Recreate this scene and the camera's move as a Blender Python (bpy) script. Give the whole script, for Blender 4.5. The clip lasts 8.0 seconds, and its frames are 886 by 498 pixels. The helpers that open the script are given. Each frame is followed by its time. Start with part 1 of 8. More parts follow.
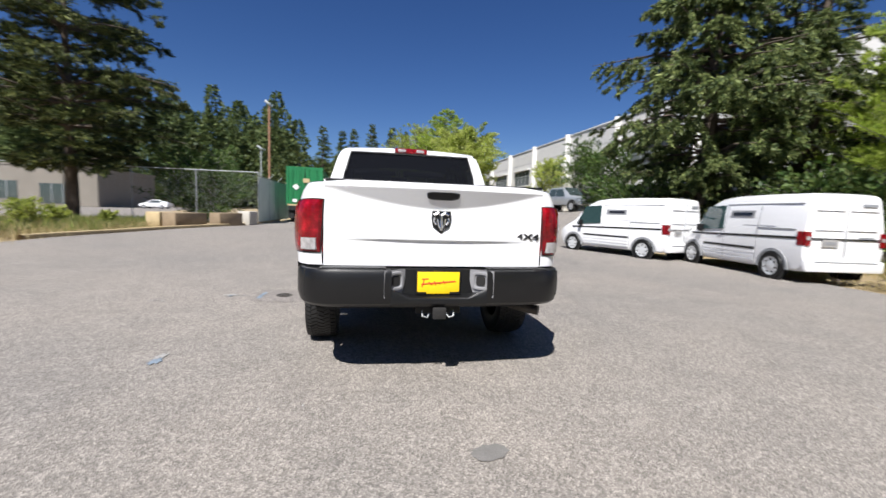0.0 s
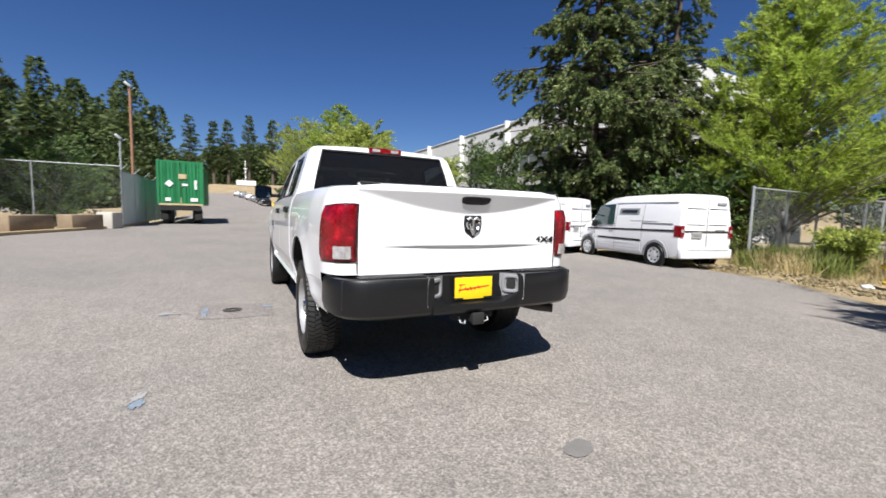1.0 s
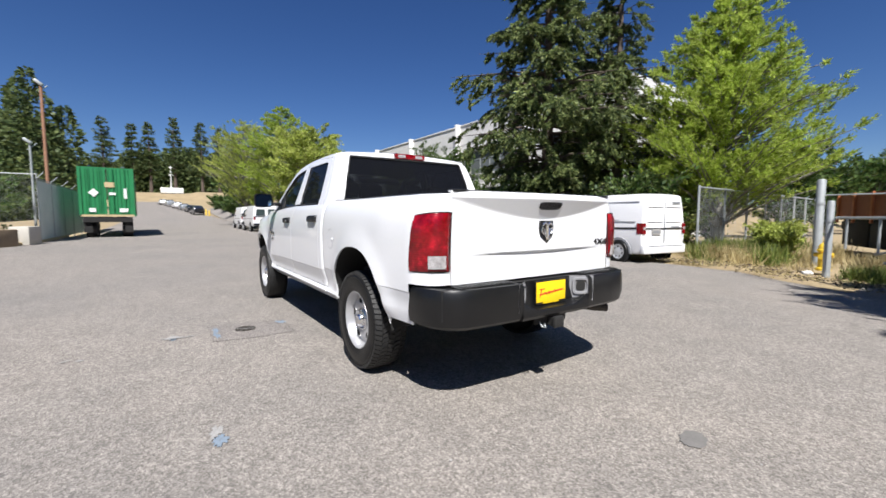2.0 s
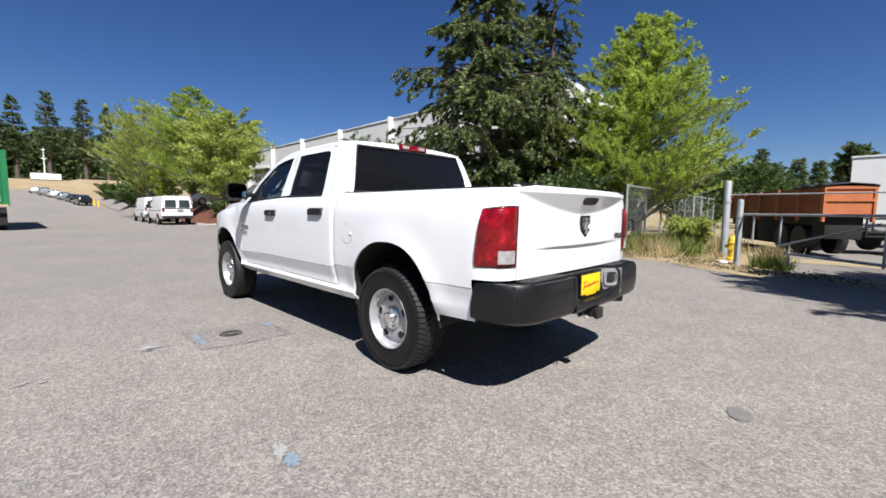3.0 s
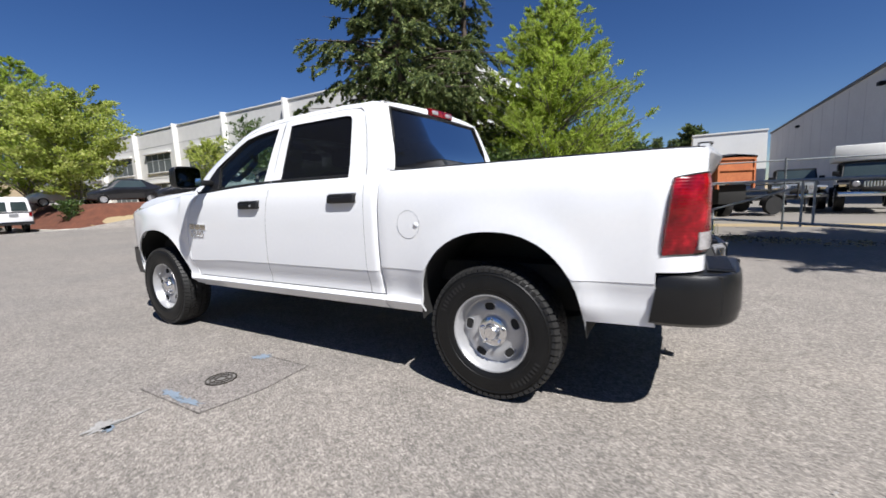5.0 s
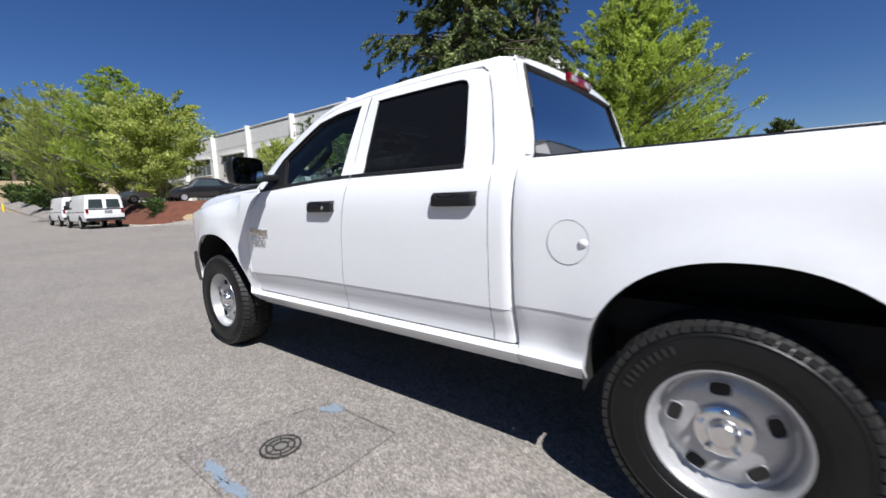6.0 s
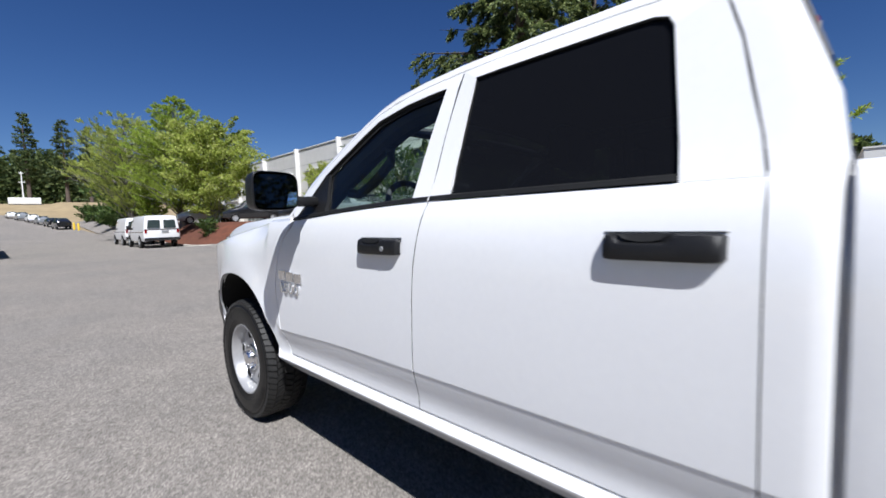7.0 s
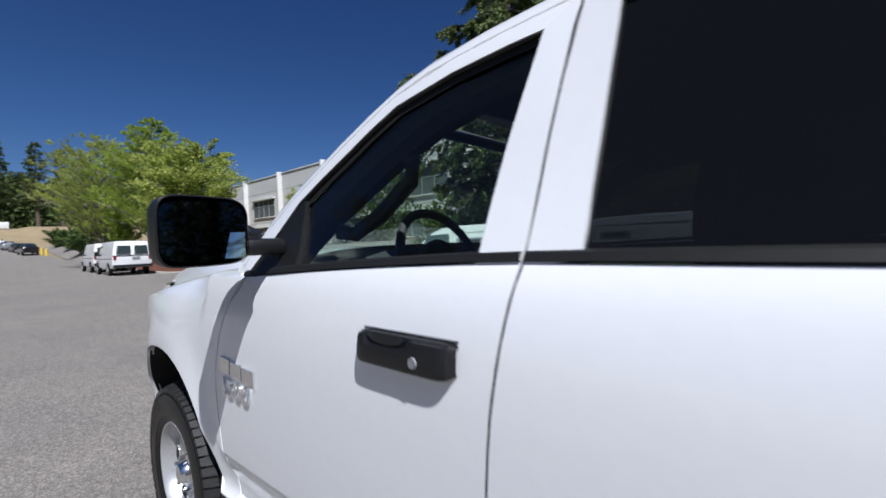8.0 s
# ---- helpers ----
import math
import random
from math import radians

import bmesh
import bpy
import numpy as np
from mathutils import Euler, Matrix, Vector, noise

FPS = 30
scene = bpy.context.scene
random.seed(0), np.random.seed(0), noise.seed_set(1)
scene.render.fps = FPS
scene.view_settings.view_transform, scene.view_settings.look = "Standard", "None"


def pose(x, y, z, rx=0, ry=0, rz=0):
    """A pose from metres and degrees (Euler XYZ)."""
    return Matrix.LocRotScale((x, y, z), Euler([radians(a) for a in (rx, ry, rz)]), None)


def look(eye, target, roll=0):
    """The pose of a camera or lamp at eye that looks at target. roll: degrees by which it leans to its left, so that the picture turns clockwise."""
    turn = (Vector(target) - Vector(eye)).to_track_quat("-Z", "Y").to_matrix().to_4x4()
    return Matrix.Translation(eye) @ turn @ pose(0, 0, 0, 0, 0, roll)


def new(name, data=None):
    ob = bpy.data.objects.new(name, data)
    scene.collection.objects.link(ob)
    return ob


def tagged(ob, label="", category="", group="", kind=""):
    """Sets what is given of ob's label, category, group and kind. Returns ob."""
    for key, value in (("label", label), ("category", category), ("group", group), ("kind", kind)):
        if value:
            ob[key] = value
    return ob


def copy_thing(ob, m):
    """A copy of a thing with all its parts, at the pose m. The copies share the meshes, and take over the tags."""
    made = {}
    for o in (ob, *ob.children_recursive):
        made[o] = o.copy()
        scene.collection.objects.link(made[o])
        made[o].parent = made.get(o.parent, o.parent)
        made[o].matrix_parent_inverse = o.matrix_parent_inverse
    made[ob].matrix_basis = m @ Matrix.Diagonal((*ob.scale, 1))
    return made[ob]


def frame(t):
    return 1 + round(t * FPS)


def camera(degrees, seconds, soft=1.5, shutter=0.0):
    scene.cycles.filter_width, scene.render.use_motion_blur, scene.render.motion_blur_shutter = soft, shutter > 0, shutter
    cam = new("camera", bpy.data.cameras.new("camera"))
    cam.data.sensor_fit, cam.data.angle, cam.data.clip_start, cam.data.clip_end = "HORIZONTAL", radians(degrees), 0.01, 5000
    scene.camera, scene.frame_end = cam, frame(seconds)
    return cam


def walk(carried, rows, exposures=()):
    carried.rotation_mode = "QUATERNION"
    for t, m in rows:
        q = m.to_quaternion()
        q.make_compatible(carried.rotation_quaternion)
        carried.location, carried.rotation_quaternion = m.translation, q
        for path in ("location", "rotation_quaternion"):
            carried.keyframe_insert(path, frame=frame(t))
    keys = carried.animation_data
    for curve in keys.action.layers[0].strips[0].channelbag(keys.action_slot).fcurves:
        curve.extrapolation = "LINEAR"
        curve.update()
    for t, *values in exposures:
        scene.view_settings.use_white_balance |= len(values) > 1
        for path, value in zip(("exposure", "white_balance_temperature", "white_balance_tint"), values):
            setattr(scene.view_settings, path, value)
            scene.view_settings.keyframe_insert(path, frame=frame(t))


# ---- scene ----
cam = camera(94.5, 8.0, soft=1.6, shutter=0.38)
PATH = [
    (0, (-0.518, -3.899, 1.189), (-0.135, -1.945, 1.006), 2.0),
    (0.5, (-1.007, -3.766, 1.196), (-0.313, -1.9, 0.997), 1.8),
    (1, (-1.443, -3.544, 1.206), (-0.555, -1.761, 1.029), 1.5),
    (1.5, (-1.876, -3.332, 1.202), (-0.832, -1.636, 1.017), -0.9),
    (1.7, (-2.016, -3.224, 1.212), (-0.955, -1.537, 1.042), -0.5),
    (2.8, (-2.751, -2.58, 1.223), (-1.375, -1.14, 1.047), 0.3),
    (3, (-2.846, -2.451, 1.216), (-1.435, -1.046, 1.03), 0.5),
    (3.5, (-3.035, -2.072, 1.22), (-1.528, -0.776, 0.998), -1.1),
    (4, (-3.199, -1.702, 1.223), (-1.542, -0.607, 0.992), -2.0),
    (4.2, (-3.209, -1.559, 1.215), (-1.53, -0.493, 1.0), -1.3),
    (5.3, (-2.911, -0.69, 1.193), (-1.201, 0.311, 0.92), -2.7),
    (5.5, (-2.799, -0.52, 1.198), (-1.116, 0.531, 0.947), -3.0),
    (6, (-2.51, -0.072, 1.21), (-0.952, 1.156, 0.959), -2.0),
    (6.5, (-2.245, 0.353, 1.217), (-0.685, 1.587, 1.005), -3.7),
    (7, (-1.978, 0.773, 1.273), (-0.536, 2.152, 1.129), -1.8),
    (7.5, (-1.747, 1.151, 1.313), (-0.18, 2.393, 1.251), -4.3),
    (8, (-1.517, 1.489, 1.378), (-0.018, 2.812, 1.341), -2.1),
]
walk(cam, [(t, look(eye, target, roll)) for t, eye, target, roll in PATH],
     exposures=[(0.0, 0.86, 6400, 10), (4.2, 0.84, 6350, 10), (5.5, 0.72, 6300, 10), (6.1, 0.68, 6200, 10), (6.5, 0.72, 6150, 10), (7.2, 0.54, 6050, 10), (8.0, 0.3, 5950, 10)])

# ---- light ----
SUN = Vector((-0.37, -0.69, 1.02)).normalized()
world = bpy.data.worlds.new("sky")
scene.world = world
world.use_nodes = True
wn = world.node_tree
sky = wn.nodes.new("ShaderNodeTexSky")
sky.sky_type = "NISHITA"
sky.sun_disc = False
sky.sun_elevation = math.asin(SUN.z)
sky.sun_rotation = math.atan2(SUN.x, SUN.y)
sky.altitude = 900
sky.air_density, sky.dust_density, sky.ozone_density = 0.95, 0.25, 4.5
wn.nodes["Background"].inputs["Strength"].default_value = 0.047
deep = wn.nodes.new("ShaderNodeHueSaturation")
deep.inputs["Hue"].default_value, deep.inputs["Saturation"].default_value = 0.512, 1.2
wn.links.new(sky.outputs[0], deep.inputs["Color"])
wn.links.new(deep.outputs[0], wn.nodes["Background"].inputs["Color"])
sun_data = bpy.data.lights.new("sun", "SUN")
sun_data.energy, sun_data.angle, sun_data.color = 5.0, radians(0.53), (1.0, 0.97, 0.93)
sun = new("sun", sun_data)
sun.matrix_world = look(SUN * 60, (0, 0, 0))


# ---- materials ----
def shader(name):
    m = bpy.data.materials.new(name)
    m.use_nodes = True
    nt = m.node_tree
    return m, nt, nt.nodes["Principled BSDF"]


def wear(nt, scale, detail=4.0, rough=0.6):
    co = nt.nodes.new("ShaderNodeTexCoord")
    n = nt.nodes.new("ShaderNodeTexNoise")
    n.inputs["Scale"].default_value, n.inputs["Detail"].default_value = scale, detail
    n.inputs["Roughness"].default_value = rough
    nt.links.new(co.outputs["Object"], n.inputs["Vector"])
    return n.outputs["Fac"]


def ramp(nt, fac, stops):
    r = nt.nodes.new("ShaderNodeValToRGB")
    while len(r.color_ramp.elements) < len(stops):
        r.color_ramp.elements.new(0.5)
    for e, (p, c) in zip(r.color_ramp.elements, stops):
        e.position, e.color = p, (*c, 1.0)
    nt.links.new(fac, r.inputs["Fac"])
    return r.outputs["Color"]


def blend(nt, fac, a, b, mode="MIX"):
    n = nt.nodes.new("ShaderNodeMix")
    n.data_type, n.blend_type = "RGBA", mode
    for key, v in ((0, fac), (6, a), (7, b)):
        if isinstance(v, (int, float)):
            n.inputs[key].default_value = v
        elif isinstance(v, tuple):
            n.inputs[key].default_value = (*v, 1.0)
        else:
            nt.links.new(v, n.inputs[key])
    return n.outputs[2]


def bumped(nt, p, height, strength, distance):
    b = nt.nodes.new("ShaderNodeBump")
    b.inputs["Strength"].default_value, b.inputs["Distance"].default_value = strength, distance
    nt.links.new(height, b.inputs["Height"])
    nt.links.new(b.outputs[0], p.inputs["Normal"])


def surface(name, dark, light, scale, fine, rough=0.6, metal=0.0, bump=0.0, bump_scale=60.0, coat=0.0, spec=0.5):
    """A surface whose colour wanders between two tones at a coarse and a fine scale."""
    m, nt, p = shader(name)
    coarse = ramp(nt, wear(nt, scale), [(0.3, dark), (0.7, light)])
    speck = ramp(nt, wear(nt, fine, 3.0), [(0.3, dark), (0.7, light)])
    nt.links.new(blend(nt, 0.45, coarse, speck), p.inputs["Base Color"])
    p.inputs["Roughness"].default_value, p.inputs["Metallic"].default_value = rough, metal
    p.inputs["Coat Weight"].default_value = coat
    p.inputs["Coat Roughness"].default_value = 0.06
    p.inputs["Specular IOR Level"].default_value = spec
    if bump:
        bumped(nt, p, wear(nt, bump_scale, 3.0), bump, 0.01)
    return m


def glass(name, tint, rough=0.02, film=0.0, ior=1.45):
    """Thin pane: tinted see-through, a bluish film that paints in veiling haze, and mirror gloss that grows at glancing
    angles.
    """
    m, nt, p = shader(name)
    clear = nt.nodes.new("ShaderNodeBsdfTransparent")
    clear.inputs["Color"].default_value = (*tint, 1)
    gloss = nt.nodes.new("ShaderNodeBsdfGlossy")
    gloss.inputs["Roughness"].default_value = rough
    edge = nt.nodes.new("ShaderNodeFresnel")
    edge.inputs["IOR"].default_value = ior
    mix = nt.nodes.new("ShaderNodeMixShader")
    nt.links.new(edge.outputs[0], mix.inputs[0])
    # Pale blue diffuse share paints haze and sky reflection into the pane.
    veil = nt.nodes.new("ShaderNodeBsdfDiffuse")
    veil.inputs["Color"].default_value = (0.36, 0.39, 0.5, 1)
    thin = nt.nodes.new("ShaderNodeMixShader")
    thin.inputs[0].default_value = film
    nt.links.new(clear.outputs[0], thin.inputs[1])
    nt.links.new(veil.outputs[0], thin.inputs[2])
    nt.links.new(thin.outputs[0], mix.inputs[1])
    nt.links.new(gloss.outputs[0], mix.inputs[2])
    nt.links.new(mix.outputs[0], nt.nodes["Material Output"].inputs["Surface"])
    nt.nodes.remove(p)
    return m


def foliage(name, tones, glow=0.35):
    """Leaves: tone by leaf, light passing through in part."""
    m, nt, p = shader(name)
    g = nt.nodes.new("ShaderNodeNewGeometry")
    col = ramp(nt, g.outputs["Random Per Island"], [(i / (len(tones) - 1), t) for i, t in enumerate(tones)])
    big = ramp(nt, wear(nt, 0.5, 3.0), [(0.3, (0.6, 0.6, 0.6)), (0.7, (1.15, 1.15, 1.1))])
    col = blend(nt, 0.8, col, big, "MULTIPLY")
    nt.links.new(col, p.inputs["Base Color"])
    p.inputs["Roughness"].default_value = 0.55
    p.inputs["Specular IOR Level"].default_value = 0.3
    t = nt.nodes.new("ShaderNodeBsdfTranslucent")
    nt.links.new(col, t.inputs["Color"])
    mix = nt.nodes.new("ShaderNodeMixShader")
    mix.inputs[0].default_value = glow
    out = nt.nodes["Material Output"]
    nt.links.new(p.outputs[0], mix.inputs[1])
    nt.links.new(t.outputs[0], mix.inputs[2])
    nt.links.new(mix.outputs[0], out.inputs["Surface"])
    return m


def asphalt_material(name="worn_asphalt", tone=1.0):
    """Exposed grit of two sizes, pale stones, broad stains; tone: how bright the binder is."""
    m, nt, p = shader(name)
    co = nt.nodes.new("ShaderNodeTexCoord")
    v = nt.nodes.new("ShaderNodeTexVoronoi")
    v.inputs["Scale"].default_value = 120.0
    nt.links.new(co.outputs["Object"], v.inputs["Vector"])
    grit = ramp(nt, v.outputs["Color"], [(0.1, (0.128, 0.116, 0.105)), (0.5, (0.208, 0.192, 0.175)), (0.92, (0.34, 0.314, 0.286))])
    v2 = nt.nodes.new("ShaderNodeTexVoronoi")
    v2.inputs["Scale"].default_value = 45.0
    nt.links.new(co.outputs["Object"], v2.inputs["Vector"])
    lumps = ramp(nt, v2.outputs["Color"], [(0.2, (0.8, 0.8, 0.8)), (0.8, (1.2, 1.19, 1.18))])
    col = blend(nt, 0.75, grit, lumps, "MULTIPLY")
    broad = ramp(nt, wear(nt, 0.26, 6.0, 0.65), [(0.3, (0.84, 0.85, 0.87)), (0.5, (1.0, 0.99, 0.98)), (0.7, (1.12, 1.09, 1.06))])
    col = blend(nt, 0.9, col, broad, "MULTIPLY")
    mid = ramp(nt, wear(nt, 2.2, 5.0, 0.7), [(0.3, (0.86, 0.86, 0.86)), (0.75, (1.1, 1.1, 1.1))])
    col = blend(nt, 0.8, col, mid, "MULTIPLY")
    v3 = nt.nodes.new("ShaderNodeTexVoronoi")
    v3.inputs["Scale"].default_value = 38.0
    nt.links.new(co.outputs["Object"], v3.inputs["Vector"])
    stones = ramp(nt, v3.outputs["Distance"], [(0.1, (1.0, 1.0, 1.0)), (0.2, (0.0, 0.0, 0.0))])
    rare = ramp(nt, v3.outputs["Color"], [(0.78, (0.0, 0.0, 0.0)), (0.88, (0.75, 0.75, 0.75))])
    col = blend(nt, blend(nt, 1.0, stones, rare, "MULTIPLY"), col, (0.5, 0.47, 0.44))
    if tone != 1.0:
        col = blend(nt, 1.0, col, (tone, tone, tone * 1.02), "MULTIPLY")
    nt.links.new(col, p.inputs["Base Color"])
    p.inputs["Roughness"].default_value = 0.85
    p.inputs["Specular IOR Level"].default_value = 0.3
    bumped(nt, p, v.outputs["Distance"], 0.5, 0.006)
    return m


def lamp_material(name):
    """Red lamp plastic: glints of the optics painted in as dark and bright cells, fine upright ribs, a clear gloss on
    top.
    """
    m, nt, p = shader(name)
    co = nt.nodes.new("ShaderNodeTexCoord")
    ribs = nt.nodes.new("ShaderNodeTexWave")
    ribs.bands_direction = "Z"
    ribs.inputs["Scale"].default_value, ribs.inputs["Distortion"].default_value, ribs.inputs["Detail"].default_value = 22.0, 1.6, 2.0
    nt.links.new(co.outputs["Object"], ribs.inputs["Vector"])
    glint = ramp(nt, wear(nt, 17.0, 3.0), [(0.34, (0.11, 0.0007, 0.003)), (0.54, (0.19, 0.0012, 0.006)), (0.74, (0.4, 0.006, 0.016))])
    broad = ramp(nt, wear(nt, 7.0, 2.0), [(0.36, (0.62, 0.62, 0.62)), (0.64, (1.15, 1.15, 1.15))])
    nt.links.new(blend(nt, 0.9, glint, broad, "MULTIPLY"), p.inputs["Base Color"])
    p.inputs["Roughness"].default_value = 0.16
    p.inputs["Specular IOR Level"].default_value = 0.35
    p.inputs["Coat Weight"].default_value, p.inputs["Coat Roughness"].default_value = 0.5, 0.04
    bumped(nt, p, ribs.outputs["Fac"], 0.25, 0.003)
    return m


M_PAINT = surface("white_car_paint", (0.735, 0.742, 0.758), (0.775, 0.782, 0.795), 0.7, 40, 0.3, coat=0.9)
M_VANPAINT = surface("white_van_paint", (0.72, 0.72, 0.73), (0.79, 0.79, 0.79), 0.9, 30, 0.35, coat=0.5)
M_BLACK = surface("black_textured_plastic", (0.007, 0.007, 0.0075), (0.013, 0.013, 0.014), 6, 160, 0.38, bump=0.2, bump_scale=420, spec=0.35)
M_BUMPER = surface("satin_black_bumper", (0.004, 0.004, 0.0045), (0.008, 0.008, 0.0085), 5, 140, 0.36, bump=0.06, bump_scale=500, coat=0.08, spec=0.4)
M_CHEEK = surface("satin_grey_bracket", (0.17, 0.17, 0.178), (0.25, 0.25, 0.26), 8, 140, 0.34, bump=0.05, bump_scale=300, coat=0.3)
M_DARK = surface("dark_underbody", (0.006, 0.006, 0.006), (0.016, 0.015, 0.014), 4, 40, 0.85)
M_RUBBER = surface("tyre_rubber", (0.007, 0.007, 0.0073), (0.017, 0.0165, 0.016), 7, 70, 0.62, bump=0.3, bump_scale=130)
M_SIDEWALL = surface("tyre_sidewall", (0.003, 0.003, 0.0032), (0.009, 0.009, 0.009), 7, 90, 0.42, bump=0.12, bump_scale=60, spec=0.3)
M_SILVER = surface("silver_wheel_paint", (0.36, 0.36, 0.37), (0.5, 0.5, 0.505), 5, 90, 0.34, metal=0.45)
M_CHROME = surface("chrome", (0.72, 0.73, 0.74), (0.85, 0.85, 0.86), 9, 80, 0.2, metal=1.0)
M_STEEL = surface("galvanised_steel", (0.26, 0.28, 0.285), (0.4, 0.42, 0.425), 3, 50, 0.55, metal=0.3, bump=0.1)
M_GREYPLASTIC = surface("grey_plastic", (0.16, 0.165, 0.175), (0.24, 0.245, 0.255), 4, 120, 0.55, bump=0.1, bump_scale=300)
# Grey that paints the shade of the van's pressed grooves; also its lettering.
M_VANSHADE = surface("groove_shade_and_print", (0.42, 0.42, 0.43), (0.5, 0.5, 0.51), 3, 90, 0.5)
M_CLADDING = surface("pale_grey_plastic", (0.2, 0.21, 0.225), (0.28, 0.29, 0.31), 3, 90, 0.5)
M_SCREEN = glass("clear_window_glass", (0.78, 0.88, 0.82), film=0.005)
M_TINT = glass("dark_tinted_glass", (0.03, 0.032, 0.038), film=0.017, ior=1.14)
M_CARGLASS = surface("dark_car_glass", (0.025, 0.038, 0.04), (0.045, 0.06, 0.062), 2, 20, 0.05, spec=0.8)
M_RED = lamp_material("red_lens")
M_HUBCAP = surface("silver_hub_cap", (0.5, 0.51, 0.52), (0.62, 0.63, 0.64), 8, 60, 0.35, metal=0.2)
M_VANGLASS = surface("teal_van_glass", (0.018, 0.04, 0.042), (0.035, 0.065, 0.066), 1.5, 15, 0.06, spec=0.8)
M_CLEARLENS = surface("clear_lens", (0.16, 0.15, 0.152), (0.46, 0.44, 0.44), 30, 140, 0.1, coat=1.0, bump=0.4, bump_scale=90)
M_YELLOW = surface("yellow_card", (0.78, 0.5, 0.0), (0.88, 0.6, 0.01), 3, 40, 0.45)
M_REDINK = surface("red_ink", (0.5, 0.03, 0.01), (0.65, 0.05, 0.02), 5, 60, 0.5)
M_SEAL = surface("smooth_black_rubber", (0.008, 0.008, 0.008), (0.014, 0.014, 0.014), 5, 60, 0.55, spec=0.3)
M_TRIM = surface("interior_grey", (0.03, 0.031, 0.033), (0.05, 0.05, 0.052), 4, 90, 0.7, bump=0.15, bump_scale=300)
M_ASPHALT = asphalt_material()
M_REPAIR = asphalt_material("repaired_asphalt", 0.9)
M_JOINT = asphalt_material("sealed_asphalt_joint", 0.6)
M_BARK = surface("brown_bark", (0.05, 0.036, 0.026), (0.13, 0.1, 0.08), 3, 22, 0.9, bump=0.9, bump_scale=14)
M_PALEBARK = surface("grey_bark", (0.14, 0.125, 0.11), (0.26, 0.24, 0.215), 3, 22, 0.9, bump=0.7, bump_scale=18)
M_GRASSGROUND = surface("dry_grass_soil", (0.2, 0.15, 0.085), (0.36, 0.28, 0.16), 0.35, 7, 0.95, bump=0.9, bump_scale=9)
M_MULCH = surface("red_bark_mulch", (0.055, 0.02, 0.011), (0.15, 0.05, 0.027), 2.0, 22, 0.95, bump=1.0, bump_scale=24)
M_CONCRETE = surface("weathered_concrete", (0.36, 0.34, 0.3), (0.52, 0.49, 0.43), 0.8, 26, 0.9, bump=0.4, bump_scale=30)
# Brown darkened for the blocks' shaded faces, with stains.
M_BROWNBLOCK = surface("stained_shaded_concrete", (0.16, 0.115, 0.07), (0.3, 0.23, 0.15), 1.6, 20, 0.9, bump=0.4, bump_scale=24)
M_TANCONCRETE = surface("tan_concrete", (0.34, 0.26, 0.14), (0.52, 0.41, 0.24), 1.4, 26, 0.9, bump=0.4, bump_scale=24)
M_FACADE = surface("pale_concrete_facade", (0.54, 0.53, 0.51), (0.62, 0.61, 0.59), 0.25, 2, 0.85, bump=0.03, bump_scale=10)
M_YARD = surface("pale_yard_paving", (0.135, 0.122, 0.106), (0.22, 0.2, 0.175), 0.2, 14, 0.9, bump=0.3, bump_scale=20)
M_GREEN = surface("green_container_paint", (0.008, 0.12, 0.04), (0.016, 0.19, 0.065), 0.8, 12, 0.5, bump=0.05)
M_RUST = surface("rust_orange_steel", (0.3, 0.085, 0.03), (0.5, 0.17, 0.06), 1.2, 16, 0.75, bump=0.3, bump_scale=20)
# Shaded copy of the orange rust, for the long sides turned from the sun.
M_RUSTSHADE = surface("shaded_rust_steel", (0.17, 0.05, 0.025), (0.3, 0.09, 0.04), 1.2, 16, 0.75, bump=0.3, bump_scale=20)
M_SLAT = surface("grey_green_fence_slats", (0.44, 0.5, 0.48), (0.6, 0.65, 0.63), 0.9, 18, 0.7)
M_WOODPOLE = surface("red_brown_pole", (0.2, 0.1, 0.06), (0.33, 0.18, 0.11), 2, 30, 0.85, bump=0.4)
M_HYDRANT = surface("yellow_hydrant_paint", (0.6, 0.4, 0.02), (0.75, 0.52, 0.05), 4, 40, 0.45)
M_WAREHOUSE = surface("pale_grey_sheet_metal", (0.55, 0.55, 0.56), (0.68, 0.68, 0.68), 0.3, 8, 0.6)
M_EAVES = surface("dark_roof_metal", (0.07, 0.07, 0.075), (0.13, 0.13, 0.135), 0.5, 8, 0.6)
M_TARP = surface("black_tarpaulin", (0.012, 0.012, 0.013), (0.03, 0.03, 0.03), 3, 30, 0.6, bump=0.4, bump_scale=12)
M_WHITESHED = surface("white_sheet_metal", (0.66, 0.66, 0.64), (0.76, 0.76, 0.74), 0.4, 6, 0.6)
M_TAN = surface("tan_block_wall", (0.17, 0.15, 0.125), (0.24, 0.215, 0.18), 0.3, 5, 0.9)
M_SPRUCE = foliage("spruce_needles", [(0.035, 0.06, 0.024), (0.12, 0.165, 0.055), (0.3, 0.34, 0.12)], 0.35)
M_PINE = foliage("pine_needles", [(0.02, 0.034, 0.014), (0.06, 0.08, 0.025), (0.22, 0.24, 0.075)], 0.3)
M_WOODS = foliage("far_wood_leaves", [(0.05, 0.08, 0.033), (0.095, 0.135, 0.047), (0.17, 0.205, 0.072)], 0.4)
M_YELLOWLEAF = foliage("yellow_green_leaves", [(0.28, 0.36, 0.07), (0.47, 0.54, 0.12), (0.64, 0.66, 0.24)], 0.6)
M_LEAF = foliage("fresh_green_leaves", [(0.22, 0.32, 0.04), (0.39, 0.5, 0.075), (0.58, 0.66, 0.17)], 0.6)
